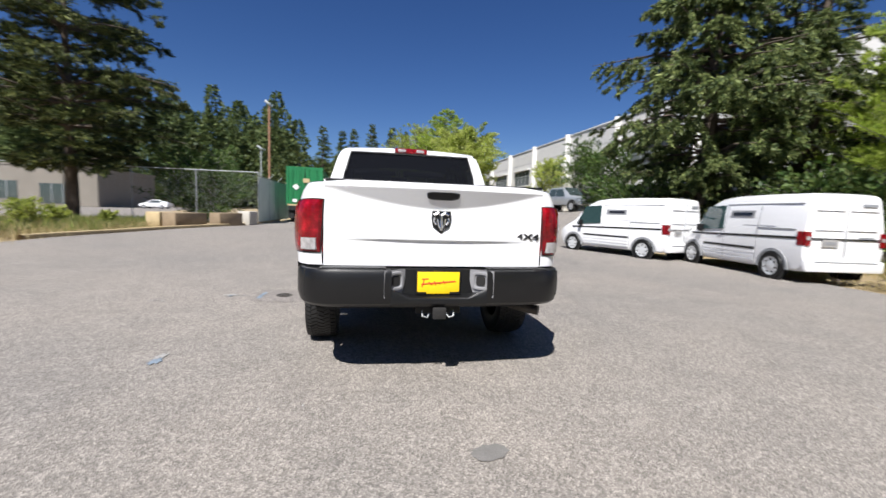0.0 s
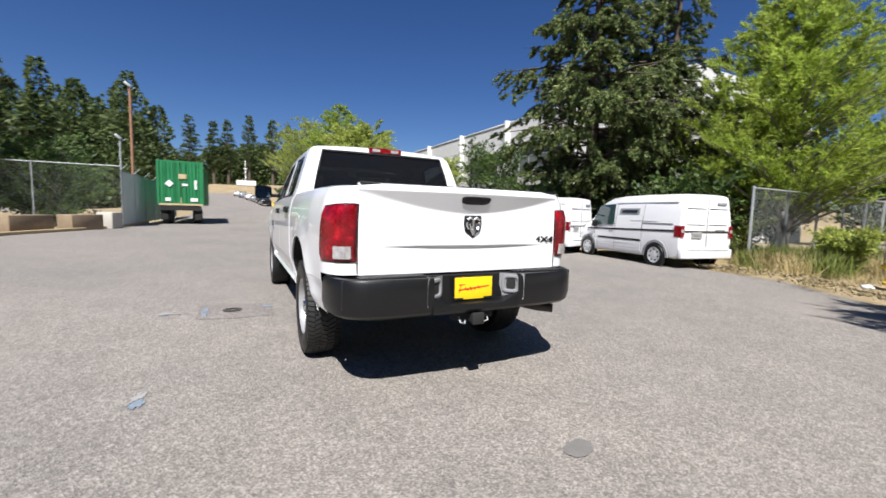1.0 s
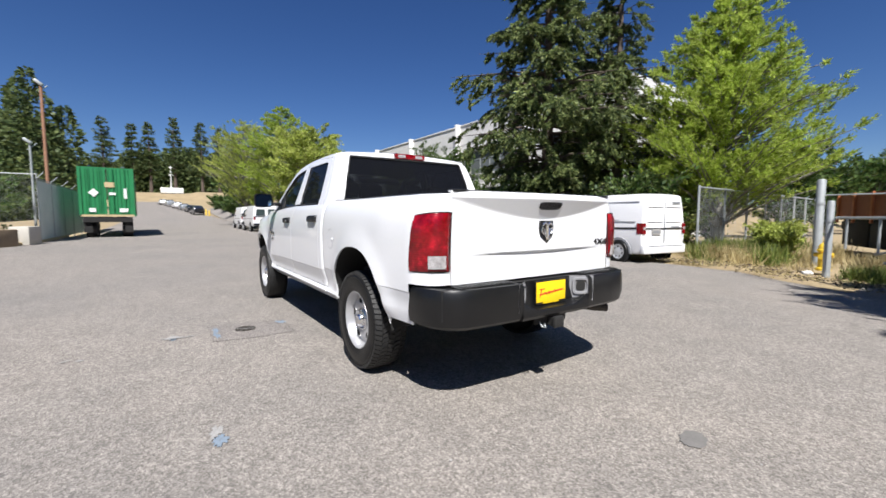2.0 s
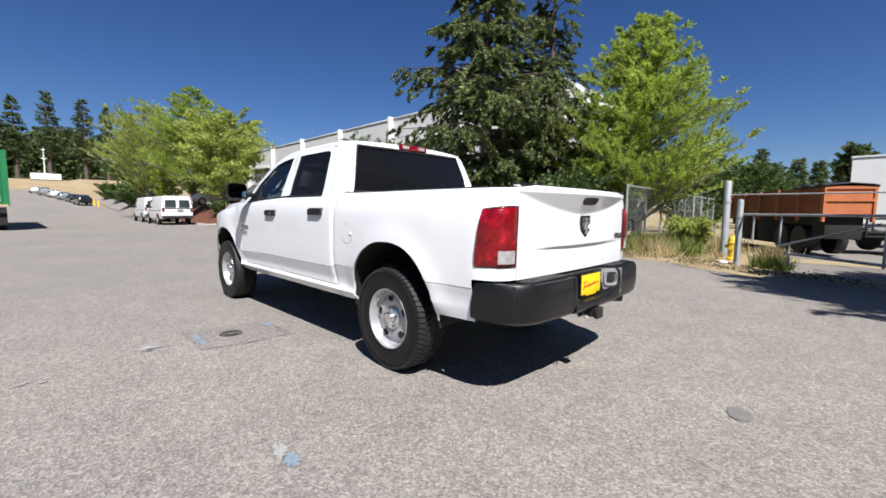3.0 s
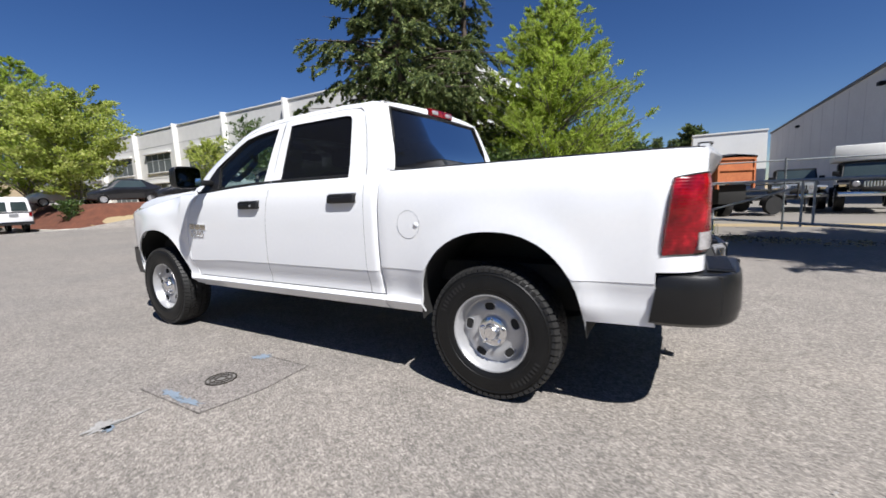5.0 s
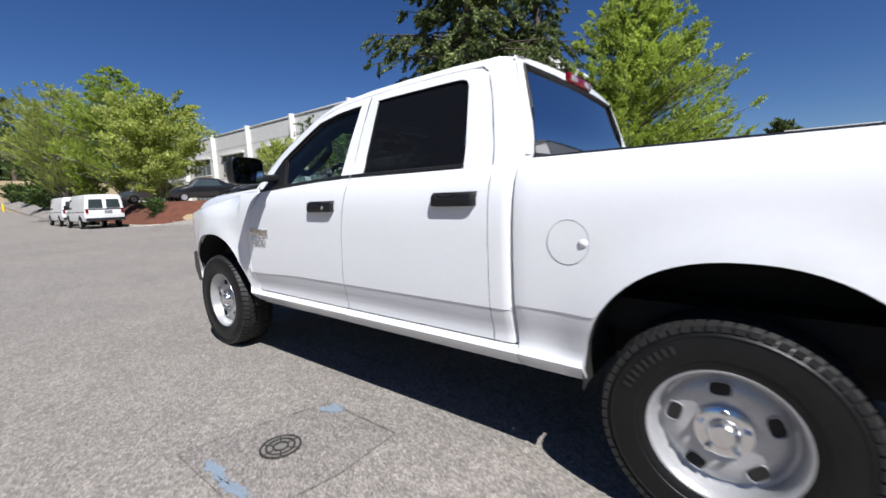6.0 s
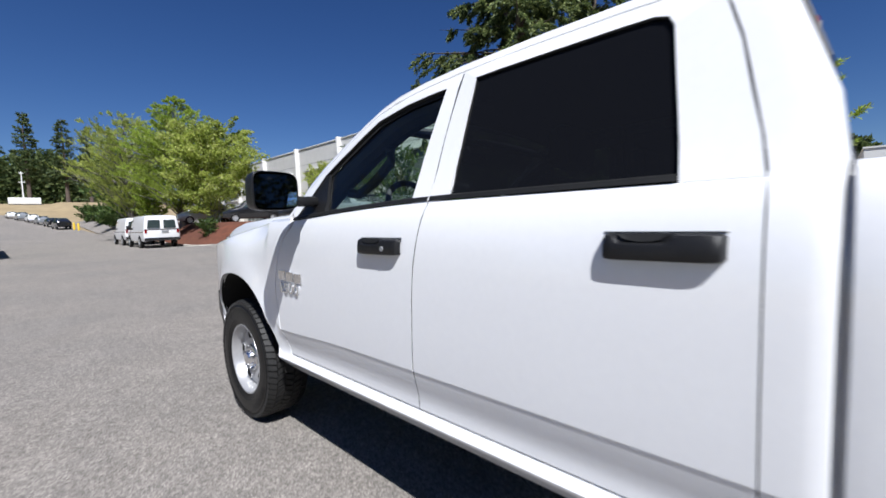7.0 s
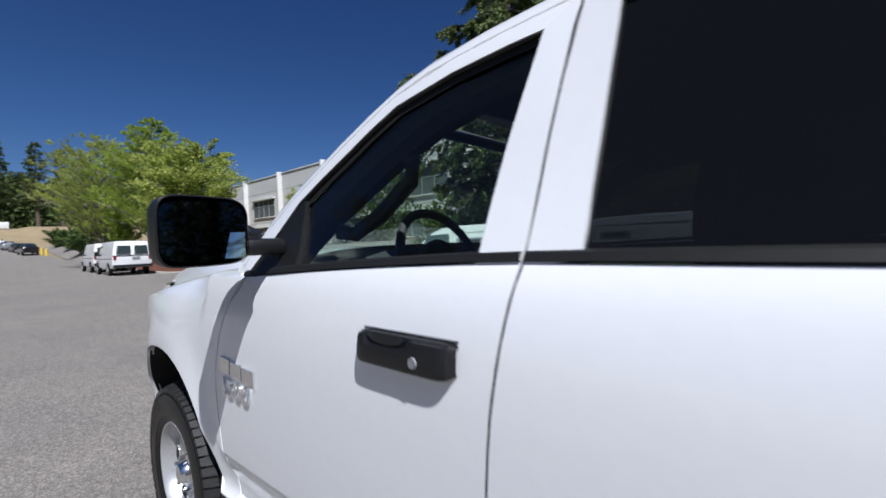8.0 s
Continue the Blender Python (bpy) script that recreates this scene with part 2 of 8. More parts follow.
M_SHRUB = foliage("shrub_leaves", [(0.03, 0.07, 0.016), (0.07, 0.125, 0.028), (0.14, 0.19, 0.05)], 0.3)
M_STRAW = foliage("dry_straw", [(0.26, 0.2, 0.09), (0.42, 0.34, 0.17), (0.55, 0.46, 0.25)], 0.25)
M_WEED = foliage("green_weeds", [(0.06, 0.1, 0.02), (0.14, 0.19, 0.04), (0.3, 0.32, 0.09)], 0.3)
M_WEEDLIGHT = foliage("pale_weed_leaves", [(0.2, 0.26, 0.04), (0.36, 0.42, 0.08), (0.5, 0.54, 0.16)], 0.4)
M_CARBLACK = surface("black_car_paint", (0.008, 0.008, 0.01), (0.016, 0.016, 0.018), 2, 30, 0.25, coat=0.8)
M_CARSILVER = surface("silver_car_paint", (0.36, 0.38, 0.4), (0.45, 0.47, 0.49), 2, 30, 0.28, metal=0.5, coat=0.6)
M_IRON = surface("cast_iron", (0.03, 0.026, 0.022), (0.08, 0.07, 0.06), 9, 60, 0.6, metal=0.5, bump=0.4, bump_scale=60)
M_PATCH = surface("old_tar_patch", (0.115, 0.109, 0.102), (0.175, 0.166, 0.156), 9, 90, 0.9, bump=0.3, bump_scale=90)
M_WHITEMARK = surface("faded_white_paint", (0.2, 0.19, 0.178), (0.36, 0.355, 0.345), 30, 110, 0.9)
M_BLUEMARK = surface("faded_blue_spray", (0.14, 0.165, 0.19), (0.2, 0.26, 0.33), 30, 110, 0.9)


# ---- mesh helpers ----
def link_mesh(name, bm, material, angle=32):
    bmesh.ops.remove_doubles(bm, verts=bm.verts, dist=0.00005)
    me = bpy.data.meshes.new(name)
    bm.to_mesh(me)
    bm.free()
    me.materials.append(material)
    me.shade_smooth()
    me.set_sharp_from_angle(angle=radians(angle))
    return new(name, me)


def part(name, bm, material, parent, label="", angle=32):
    ob = link_mesh(name, bm, material, angle)
    ob.parent = parent
    return tagged(ob, label) if label else ob


def thing(name, label, category, group="", kind="", at=None):
    ob = new(name)
    ob.empty_display_size = 0.2
    if at is not None:
        ob.matrix_basis = at
    return tagged(ob, label, category, group, kind)


def solid(name, bm, material, label="", category="", group="", kind="", angle=32):
    return tagged(link_mesh(name, bm, material, angle), label, category, group, kind)


def box(bm, lo, hi, m=None, bevel=0.0):
    """An upright box from corner lo to corner hi."""
    lo, hi = Vector(lo), Vector(hi)
    size = hi - lo
    made = bmesh.ops.create_cube(bm, size=1.0)["verts"]
    bmesh.ops.scale(bm, vec=size, verts=made)
    bmesh.ops.translate(bm, vec=(lo + hi) / 2, verts=made)
    if bevel:
        edges = list({e for v in made for e in v.link_edges})
        r = bmesh.ops.bevel(bm, geom=edges, offset=bevel, segments=2, profile=0.5, affect="EDGES")
        made = r["verts"]
    if m is not None:
        bmesh.ops.transform(bm, matrix=m, verts=list({v for v in made}))
    return bm


def rod(bm, a, b, r, r2=None, seg=10, caps=True):
    """A round bar from a to b."""
    a, b = Vector(a), Vector(b)
    way = b - a
    made = bmesh.ops.create_cone(bm, cap_ends=caps, segments=seg, radius1=r, radius2=r if r2 is None else r2, depth=way.length)["verts"]
    bmesh.ops.transform(bm, matrix=Matrix.Translation((a + b) / 2) @ way.to_track_quat("Z", "Y").to_matrix().to_4x4(), verts=made)
    return bm


def tube(bm, points, r, seg=8, closed=False):
    """A round bar bent along points; r: one radius, or one a point."""
    pts = [Vector(p) for p in points]
    n = len(pts)
    rings = []
    up = Vector((0.123, 0.071, 0.99))
    for i, p in enumerate(pts):
        a, b = (pts[i - 1], pts[(i + 1) % n]) if closed else (pts[max(i - 1, 0)], pts[min(i + 1, n - 1)])
        d = (b - a).normalized()
        side = d.cross(up)
        if side.length < 0.05:
            side = d.cross(Vector((1, 0, 0)))
        side.normalize()
        top = side.cross(d)
        q = r[i] if isinstance(r, (list, tuple)) else r
        rings.append([bm.verts.new(p + q * (math.cos(k * math.tau / seg) * side + math.sin(k * math.tau / seg) * top)) for k in range(seg)])
    for i in range(n if closed else n - 1):
        u, v = rings[i], rings[(i + 1) % n]
        for k in range(seg):
            bm.faces.new((u[k], u[(k + 1) % seg], v[(k + 1) % seg], v[k]))
    if not closed:
        bm.faces.new(rings[0][::-1])
        bm.faces.new(rings[-1])
    return bm


def grid(bm, rows, flip=False, rim=None):
    """Quads over rows of points; rim: the way by which the border turns inwards."""
    vs = [[bm.verts.new(p) for p in row] for row in rows]
    for i in range(len(vs) - 1):
        for j in range(len(vs[0]) - 1):
            q = (vs[i][j], vs[i + 1][j], vs[i + 1][j + 1], vs[i][j + 1])
            bm.faces.new(q[::-1] if flip else q)
    if rim is not None:
        border = [v for v in vs[0]] + [r[-1] for r in vs[1:]] + vs[-1][-2::-1] + [r[0] for r in vs[-2:0:-1]]
        w = Vector(rim)
        inner = [bm.verts.new(v.co + w) for v in border]
        n = len(border)
        for k in range(n):
            q = (border[k], border[(k + 1) % n], inner[(k + 1) % n], inner[k])
            bm.faces.new(q if not flip else q[::-1])
    return bm


def lathe(bm, profile, seg=32, m=None, cap=True):
    """Turns (radius, height) points round z."""
    rings = []
    for r, h in profile:
        rings.append([bm.verts.new((r * math.cos(k * math.tau / seg), r * math.sin(k * math.tau / seg), h)) for k in range(seg)])
    for a, b in zip(rings, rings[1:]):
        for k in range(seg):
            bm.faces.new((a[k], a[(k + 1) % seg], b[(k + 1) % seg], b[k]))
    if cap and profile[0][0] > 1e-4:
        bm.faces.new(rings[0][::-1])
    if cap and profile[-1][0] > 1e-4:
        bm.faces.new(rings[-1])
    if m is not None:
        bmesh.ops.transform(bm, matrix=m, verts=[v for r in rings for v in r])
    return bm


def lerp_table(table, v):
    return float(np.interp(v, [a for a, _ in table], [b for _, b in table]))


def smooth(a, b, v):
    t = min(max((v - a) / (b - a), 0.0), 1.0)
    return t * t * (3 - 2 * t)


# ---- foliage makers ----
def cards(base, way, length, width, rng, fold=0.25):
    """Leaf blades (four corners each) as arrays: where each starts, its direction, its length and width."""
    n = len(base)
    way = way / np.maximum(np.linalg.norm(way, axis=1, keepdims=True), 1e-6)
    other = rng.normal(size=(n, 3))
    side = np.cross(way, other)
    side /= np.maximum(np.linalg.norm(side, axis=1, keepdims=True), 1e-6)
    nor = np.cross(side, way)
    l, w = np.asarray(length).reshape(-1, 1), np.asarray(width).reshape(-1, 1)
    mid = base + way * l * 0.45
    v = np.stack([base, mid + side * w * 0.5 + nor * w * fold, base + way * l, mid - side * w * 0.5 + nor * w * fold], axis=1)
    return v.reshape(-1, 3)


def blades(name, verts, material, parent=None):
    """One mesh out of four-cornered blades."""
    n = len(verts) // 4
    me = bpy.data.meshes.new(name)
    me.vertices.add(len(verts))
    me.vertices.foreach_set("co", verts.astype(np.float32).ravel())
    me.loops.add(n * 4)
    me.loops.foreach_set("vertex_index", np.arange(n * 4, dtype=np.int32))
    me.polygons.add(n)
    me.polygons.foreach_set("loop_start", np.arange(0, n * 4, 4, dtype=np.int32))
    me.update(calc_edges=True)
    me.materials.append(material)
    ob = new(name, me)
    ob.parent = parent
    return ob


def conifer(name, label, at, height, radius, seed, leaf, bare=1.2, whorls=46, limbs=7, sprays=46, size=0.34, droop=0.25, shape=0.8, bark=None, slim=0.24, low=0.6, stout=0.018, hang=0.0, fluff=0.5, spread=0.85, twig=18):
    """A needle tree: a tapered trunk, limbs in whorls, and sprays of needles along each limb."""
    rng = np.random.default_rng(seed)
    tree = thing(name, label, "tree", at=Matrix.Translation(at))
    bm = bmesh.new()
    r0 = height * stout + 0.05
    tube(bm, [(0, 0, -0.2), (0.03, 0.02, height * 0.3), (-0.03, 0.04, height * 0.65), (0, 0, height)], [r0 * 1.15, r0 * 0.8, r0 * 0.45, 0.02], 10)
    base, way, length = [], [], []
    for w in range(whorls):
        z = bare + (height - bare) * (w + rng.uniform(-0.3, 0.3)) / whorls
        t = (z - bare) / (height - bare)
        reach = radius * max(1 - t, 0.03) ** shape * min(1.0, low + t * 2.5)
        for k in range(max(3, int(limbs * (1 - 0.4 * t)))):
            a = rng.uniform(0, math.tau)
            l = reach * rng.uniform(0.6, 1.12)
            rise = rng.uniform(-0.12, 0.2) - droop * (1 - t)
            tip = np.array([math.cos(a) * l, math.sin(a) * l, rise * l])
            start = np.array([0, 0, z])
            tube(bm, [start, start + tip * 0.5 + (0, 0, 0.06 * l), start + tip], [0.012 + 0.014 * l, 0.01 + 0.006 * l, 0.006], 4)
            n = max(8, int(sprays * (0.35 + 0.65 * l / radius)))
            twigs = max(5, int(twig * l / radius))
            st = rng.uniform(0.15, 1.0, twigs)
            sg = np.where(rng.uniform(size=twigs) < 0.5, -1.0, 1.0)
            bl = (0.34 * l * (1.15 - st) + 0.12) * rng.uniform(0.7, 1.3, twigs)
            side = np.array([-math.sin(a), math.cos(a), 0.0])
            td = np.outer(np.ones(twigs) * 0.6, tip / l) + np.outer(sg * spread, side) + rng.normal(size=(twigs, 3)) * 0.18 + (0, 0, -0.12 - droop * 0.8 - hang)
            pick = rng.integers(0, twigs, n)
            s, u = st[pick], rng.uniform(0, 1.0, n)
            along = start + np.outer(s, tip) + np.outer(4 * s * (1 - s) * 0.06 * l, (0, 0, 1)) + td[pick] * (u * bl[pick])[:, None]
            base.append(along + rng.normal(size=(n, 3)) * size * 0.16)
            way.append(td[pick] + rng.normal(size=(n, 3)) * fluff)
            length.append(rng.uniform(0.6, 1.3, n) * size)
    part("trunk", bm, bark or M_BARK, tree)
    base, way, length = np.concatenate(base), np.concatenate(way), np.concatenate(length)
    blades("crown", cards(base, way, length, length * slim, rng), leaf, tree)
    return tree


def limb_tree(name, label, at, height, radius, seed, leaf, limbs=150, sprays=150, size=0.2, low=0.12, rise=(0.35, 1.3), stems=3, clump=0.1, broad=0.35, droop=0.0, top=0.75, bark=None, tuft=0):
    """A leafy tree: upswept limbs all the way up several stems, each limb a spray of leaves; tuft gathers them at the limbs' ends."""
    rng = np.random.default_rng(seed)
    tree = thing(name, label, "tree", at=Matrix.Translation(at))
    bm = bmesh.new()
    paths = []
    for k in range(stems):
        a = k * math.tau / stems + rng.uniform(-0.4, 0.4)
        o = np.array([math.cos(a), math.sin(a), 0.0]) * radius * (0.28 if stems > 1 else 0.0)
        h = height * rng.uniform(0.72, 0.9)
        p = [np.array([0, 0, -0.2]) + o * 0.08, o * 0.4 + (0, 0, h * 0.33), o * 0.8 + (0, 0, h * 0.68), o + (0, 0, h)]
        r = 0.03 + height * 0.0085
        tube(bm, p, [r, r * 0.75, r * 0.45, r * 0.12], 7)
        paths.append(p)
    base, way, length = [], [], []
    for k in range(limbs):
        p = paths[k % stems]
        t = low + (1 - low) * rng.uniform(0, 1) ** 0.9
        u = t * 3
        i = min(int(u), 2)
        start = p[i] + (p[i + 1] - p[i]) * (u - i)
        a = rng.uniform(0, math.tau)
        full = math.sin(math.pi * min(0.16 + 0.84 * (max(start[2], 0.0) / height) ** 0.9, 1.0)) ** 0.6
        l = radius * (0.3 + 0.75 * full) * rng.uniform(0.65, 1.1) * (top if start[2] > height * 0.62 else 1.0)
        e = rng.uniform(*rise)
        d = np.array([math.cos(a), math.sin(a), e])
        d /= np.linalg.norm(d)
        n = max(10, int(sprays * l / radius))
        tip = start + d * l - np.array([0, 0, droop * l])
        mid = (start + tip) / 2 + np.array([0, 0, 0.08 * l])
        tube(bm, [start, mid, tip], [0.006 + 0.008 * l, 0.005 + 0.004 * l, 0.004], 4)
        s = rng.uniform(0.1, 1.05, n)
        if tuft:
            s = 0.35 + 0.7 * rng.integers(0, tuft, n) / tuft + rng.normal(size=n) * 0.05
        q = (1 - s)[:, None] ** 2 * start + (2 * s * (1 - s))[:, None] * mid + (s ** 2)[:, None] * tip
        base.append(q + rng.normal(size=(n, 3)) * clump * l * (1.2 - 0.7 * np.clip(s, 0, 1))[:, None] * (1, 1, 0.6))
        way.append(np.outer(np.ones(n), d) * 0.8 + rng.normal(size=(n, 3)) * 0.55)
        length.append(size * rng.uniform(0.55, 1.35, n))
    part("trunk", bm, bark or M_PALEBARK, tree)
    base, way, length = np.concatenate(base), np.concatenate(way), np.concatenate(length)
    blades("crown", cards(base, way, length, length * broad, rng), leaf, tree)
    return tree


def tufts(name, spots, rng, height, count, spread, material, label, category):
    """Grass or weeds round many spots, as one stretch of growth."""
    spots = np.asarray(spots, dtype=float)
    pick = rng.integers(0, len(spots), count)
    base = spots[pick] + np.column_stack([rng.normal(size=count) * spread, rng.normal(size=count) * spread, np.zeros(count)])
    way = np.column_stack([rng.normal(size=count) * 0.35, rng.normal(size=count) * 0.35, np.ones(count)])
    length = height * rng.uniform(0.35, 1.25, count)
    ob = blades(name, cards(base, way, length, 0.006 + length * 0.028, rng, 0.1), material)
    return tagged(ob, label, category, kind="stuff")


# ---- the pickup truck ----
WHEELBASE, HUB, TYRE = 3.569, 0.395, 0.4
SIDE = [(0.40, 0.89), (0.455, 0.926), (0.50, 0.966), (0.518, 0.982), (0.528, 0.984), (0.548, 0.963), (0.575, 0.961), (0.61, 0.963), (0.65, 0.973), (0.70, 0.988), (0.735, 0.9950), (0.738, 0.9980), (0.76, 0.9995),
        (0.85, 1.004), (1.0, 1.006), (1.12, 1.003), (1.2, 0.995), (1.27, 0.978), (1.31, 0.962), (1.345, 0.94), (1.38, 0.925), (1.77, 0.806), (1.83, 0.775), (1.87, 0.73)]
LEVELS = [0.455, 0.478, 0.50, 0.515, 0.525, 0.54, 0.56, 0.59, 0.62, 0.66, 0.70, 0.735, 0.738, 0.76, 0.80, 0.86, 0.92, 0.98, 1.04, 1.10, 1.16, 1.21, 1.25, 1.28, 1.305, 1.325, 1.338]


def half_width(y, z):
    x = lerp_table(SIDE, z)
    if y < 0.2 and z < 0.66:
        x = lerp_table([(0.4, 0.93), (0.5, 0.952), (0.58, 0.97), (0.66, 0.982)], z)
    for yc in (-0.03, WHEELBASE):
        r = math.hypot(y - yc, (z - 0.45) * 0.93)
        if z > 0.5:
            x += 0.022 * math.exp(-((r - 0.5) / 0.09) ** 2) * smooth(0.5, 0.62, z)
    if y < -0.4:
        x -= 0.028 * smooth(-0.4, -0.95, y)
    if y > 3.1:
        x -= 0.05 * smooth(3.2, 4.6, y) ** 1.5 + 0.05 * smooth(3.7, 4.3, y) + 0.22 * smooth(4.0, 4.62, y) ** 2
        x -= 0.10 * smooth(1.12, 1.34, z) * smooth(2.9, 3.4, y)
    return x


def arch(y, yc, half, top, base=0.44):
    u = abs(y - yc) / half
    return base + (top - base) * max(1 - u ** 2.25, 0.0) ** (1 / 2.25) if u < 1 else -1.0


def belt(y):
    """Height of the belt line, which falls towards the bonnet."""
    return 1.342 - 0.05 * max(y - 1.8, 0.0) ** 1.5


def side_point(s, y, z, out=0.0):
    """A point on the body side; the crease runs lower along the doors than along the bed."""
    fall = 0.008 if y < 0.75 else (-0.02 - 0.02 * smooth(2.3, 2.97, y) if y < 3.0 else 0.0)
    near = max(0.0, min((z - 0.56) / 0.178, (1.0 - z) / 0.262))
    return Vector((s * (half_width(y, z) + out), y, z + fall * near))


def column_panel(name, s, columns, levels, parent, label="", material=None):
    """A side panel out of upright columns (y, lowest z, highest z, inset)."""
    bm = bmesh.new()
    rows = []
    for y, lo, hi, inset in columns:
        rows.append([side_point(s, y, min(max(z, lo), hi), -inset) for z in levels])
    grid(bm, rows, flip=s > 0, rim=(-0.014 * s, 0, 0))
    return part(name, bm, material or M_PAINT, parent, label)


def spaced(a, b, n):
    return [a + (b - a) * i / n for i in range(n + 1)]


def bed_side(s, truck):
    cols = []
    for y in spaced(0.746, 0.465, 8):
        cols.append((y, 0.455, 1.338, 0.005 * smooth(0.72, 0.746, y)))
    for k in range(35):
        y = -0.03 + 0.49 * math.cos(math.pi * k / 34)
        cols.append((y, max(arch(y, -0.03, 0.4901, 0.985), 0.47), 1.338, 0.0))
    for y in spaced(-0.525, -0.835, 8):
        cols.append((y, 0.528, 1.338, 0.0))
    tail = [(-0.835, 0.795, 1.338, 0.0)]
    for y, inset in ((-0.88, 0.007), (-0.92, 0.02), (-0.955, 0.038), (-0.985, 0.061), (-1.008, 0.09), (-1.022, 0.118), (-1.028, 0.15), (-1.03, 0.182)):
        tail.append((y, 0.795, 1.338, inset))
    bm = bmesh.new()
    for line in (cols, tail):
        rows = [[side_point(s, y, min(max(z, lo), hi), -inset) for z in LEVELS] for y, lo, hi, inset in line]
        grid(bm, rows, flip=s > 0)
        grid(bm, [[r[0], r[0] + Vector((-0.016 * s, 0, 0.004))] for r in rows], flip=s < 0)
        if line is cols:
            grid(bm, [[p, p + Vector((-0.03 * s, -0.004, 0))] for p in rows[0]], flip=s < 0)
    panel = part("bed_side", bm, M_PAINT, truck)
    cols += tail
    # rolled top edge with its dark rail cap
    bm = bmesh.new()
    rows = []
    for y, lo, hi, inset in cols:
        x = half_width(y, 1.338) - inset
        rows.append([(s * x, y, 1.338), (s * (x - 0.008), y, 1.351), (s * (x - 0.022), y, 1.358), (s * max(x - 0.17, 0.77), y, 1.36), (s * max(x - 0.17, 0.77), y, 1.3)])
    grid(bm, rows, flip=s > 0)
    part("bed_rim", bm, M_PAINT, panel)
    bm = bmesh.new()
    rows = []
    for y in spaced(0.70, -1.022, 16):
        x = half_width(y, 1.338) - 0.105 * smooth(-0.86, -1.03, y)
        rows.append([(s * (x - 0.03), y, 1.359), (s * (x - 0.04), y, 1.367), (s * max(x - 0.14, 0.78), y, 1.368), (s * max(x - 0.15, 0.775), y, 1.359)])
    grid(bm, rows, flip=s > 0)
    part("rail_cap", bm, M_BLACK, panel, "black plastic bed rail cap")
    # inner wall of the bed and the dark arch lining
    bm = bmesh.new()
    box(bm, (min(s * 0.74, s * 0.765), -1.0, 1.03), (max(s * 0.74, s * 0.765), 0.72, 1.35))
    part("inner_wall", bm, M_PAINT, panel)
    wheel_well(s, -0.03, 0.5, 1.0, truck)
    if s < 0:
        # fuel door: a round seam with a thumb dent
        bm = bmesh.new()
        ring = []
        for k in range(40):
            a = k * math.tau / 40
            ring.append(side_point(s, 0.512 + 0.082 * math.cos(a), 1.022 + 0.088 * math.sin(a), 0.0003))
        tube(bm, ring, 0.0007, 5, True)
        part("fuel_door_seam", bm, M_CLADDING, panel)
        bm = bmesh.new()
        rows = []
        for i in range(7):
            rows.append([side_point(s, 0.512 + 0.079 * (i / 6) * math.cos(a), 1.022 + 0.085 * (i / 6) * math.sin(a), 0.0018) for a in [k * math.tau / 40 for k in range(41)]])
        grid(bm, rows, flip=True)
        door = part("fuel_door", bm, M_PAINT, panel, "round white fuel door")
        bm = bmesh.new()
        rows = []
        for i in range(5):
            f = i / 4
            rows.append([side_point(s, 0.452 + 0.02 * (1 - f) * math.cos(a), 1.022 + 0.017 * (1 - f) * math.sin(a), 0.004 + 0.007 * math.sin(f * math.pi / 2)) for a in [k * math.tau / 16 for k in range(17)]])
        grid(bm, rows, flip=False)
        part("finger_pull", bm, M_PAINT, door)
    return panel


def wheel_well(s, yc, half, top, truck):
    bm = bmesh.new()
    rows = []
    for k in range(25):
        a = math.pi * k / 24
        y, z = yc + (half - 0.005) * math.cos(a), 0.42 + (top - 0.42) * math.sin(a) ** 0.85
        rows.append([(s * (half_width(y, max(z, 0.5)) - 0.013), y, z - 0.002), (s * 0.9, y, z + 0.015), (s * 0.6, y, z + 0.02), (s * 0.5, y, z)])
    grid(bm, rows, flip=s < 0)
    box(bm, (min(s * 0.5, s * 0.52), yc - half, 0.45), (max(s * 0.5, s * 0.52), yc + half, top))
    part("wheel_well", bm, M_DARK, truck, "black wheel arch lining")


def door_edge_front(z):
    return lerp_table([(0.5, 2.91), (0.6, 2.93), (0.75, 2.965), (0.95, 2.985), (1.1, 2.935), (1.2, 2.875), (1.29, 2.805), (1.34, 2.79)], z)


ROOF_GAP = [(2.865, 1.30), (2.796, 1.39), (2.746, 1.443), (2.644, 1.522), (2.544, 1.585), (2.452, 1.642), (2.347, 1.70), (2.249, 1.746), (2.15, 1.776), (2.0, 1.800), (1.8, 1.817), (1.5, 1.825), (1.2, 1.826), (1.02, 1.818)]


def split_line(z):
    """Where front and rear door meet."""
    return lerp_table([(0.5, 1.90), (0.62, 1.893), (0.8, 1.88), (0.974, 1.87), (1.083, 1.862), (1.19, 1.847), (1.275, 1.835), (1.357, 1.823), (1.492, 1.815), (1.589, 1.805), (1.69, 1.792), (1.796, 1.777), (1.82, 1.774)], z)


def roof_gap(y):
    return float(np.interp(y, [p[0] for p in ROOF_GAP[::-1]], [p[1] for p in ROOF_GAP[::-1]]))


def door_lower(name, s, back, front, truck):
    bm = bmesh.new()
    levels = [z for z in LEVELS if z >= 0.56]
    rows = []
    for i in range(25):
        u = i / 24
        row = []
        for z in levels:
            y = back(z) + u * (front(z) - back(z))
            row.append(side_point(s, y, z if z < 1.2 else 1.2 + (z - 1.2) * (belt(y) - 1.204) / 0.138))
        rows.append(row)
    grid(bm, rows, flip=s < 0, rim=(-0.03 * s, 0, 0))
    return part(name, bm, M_PAINT, truck)


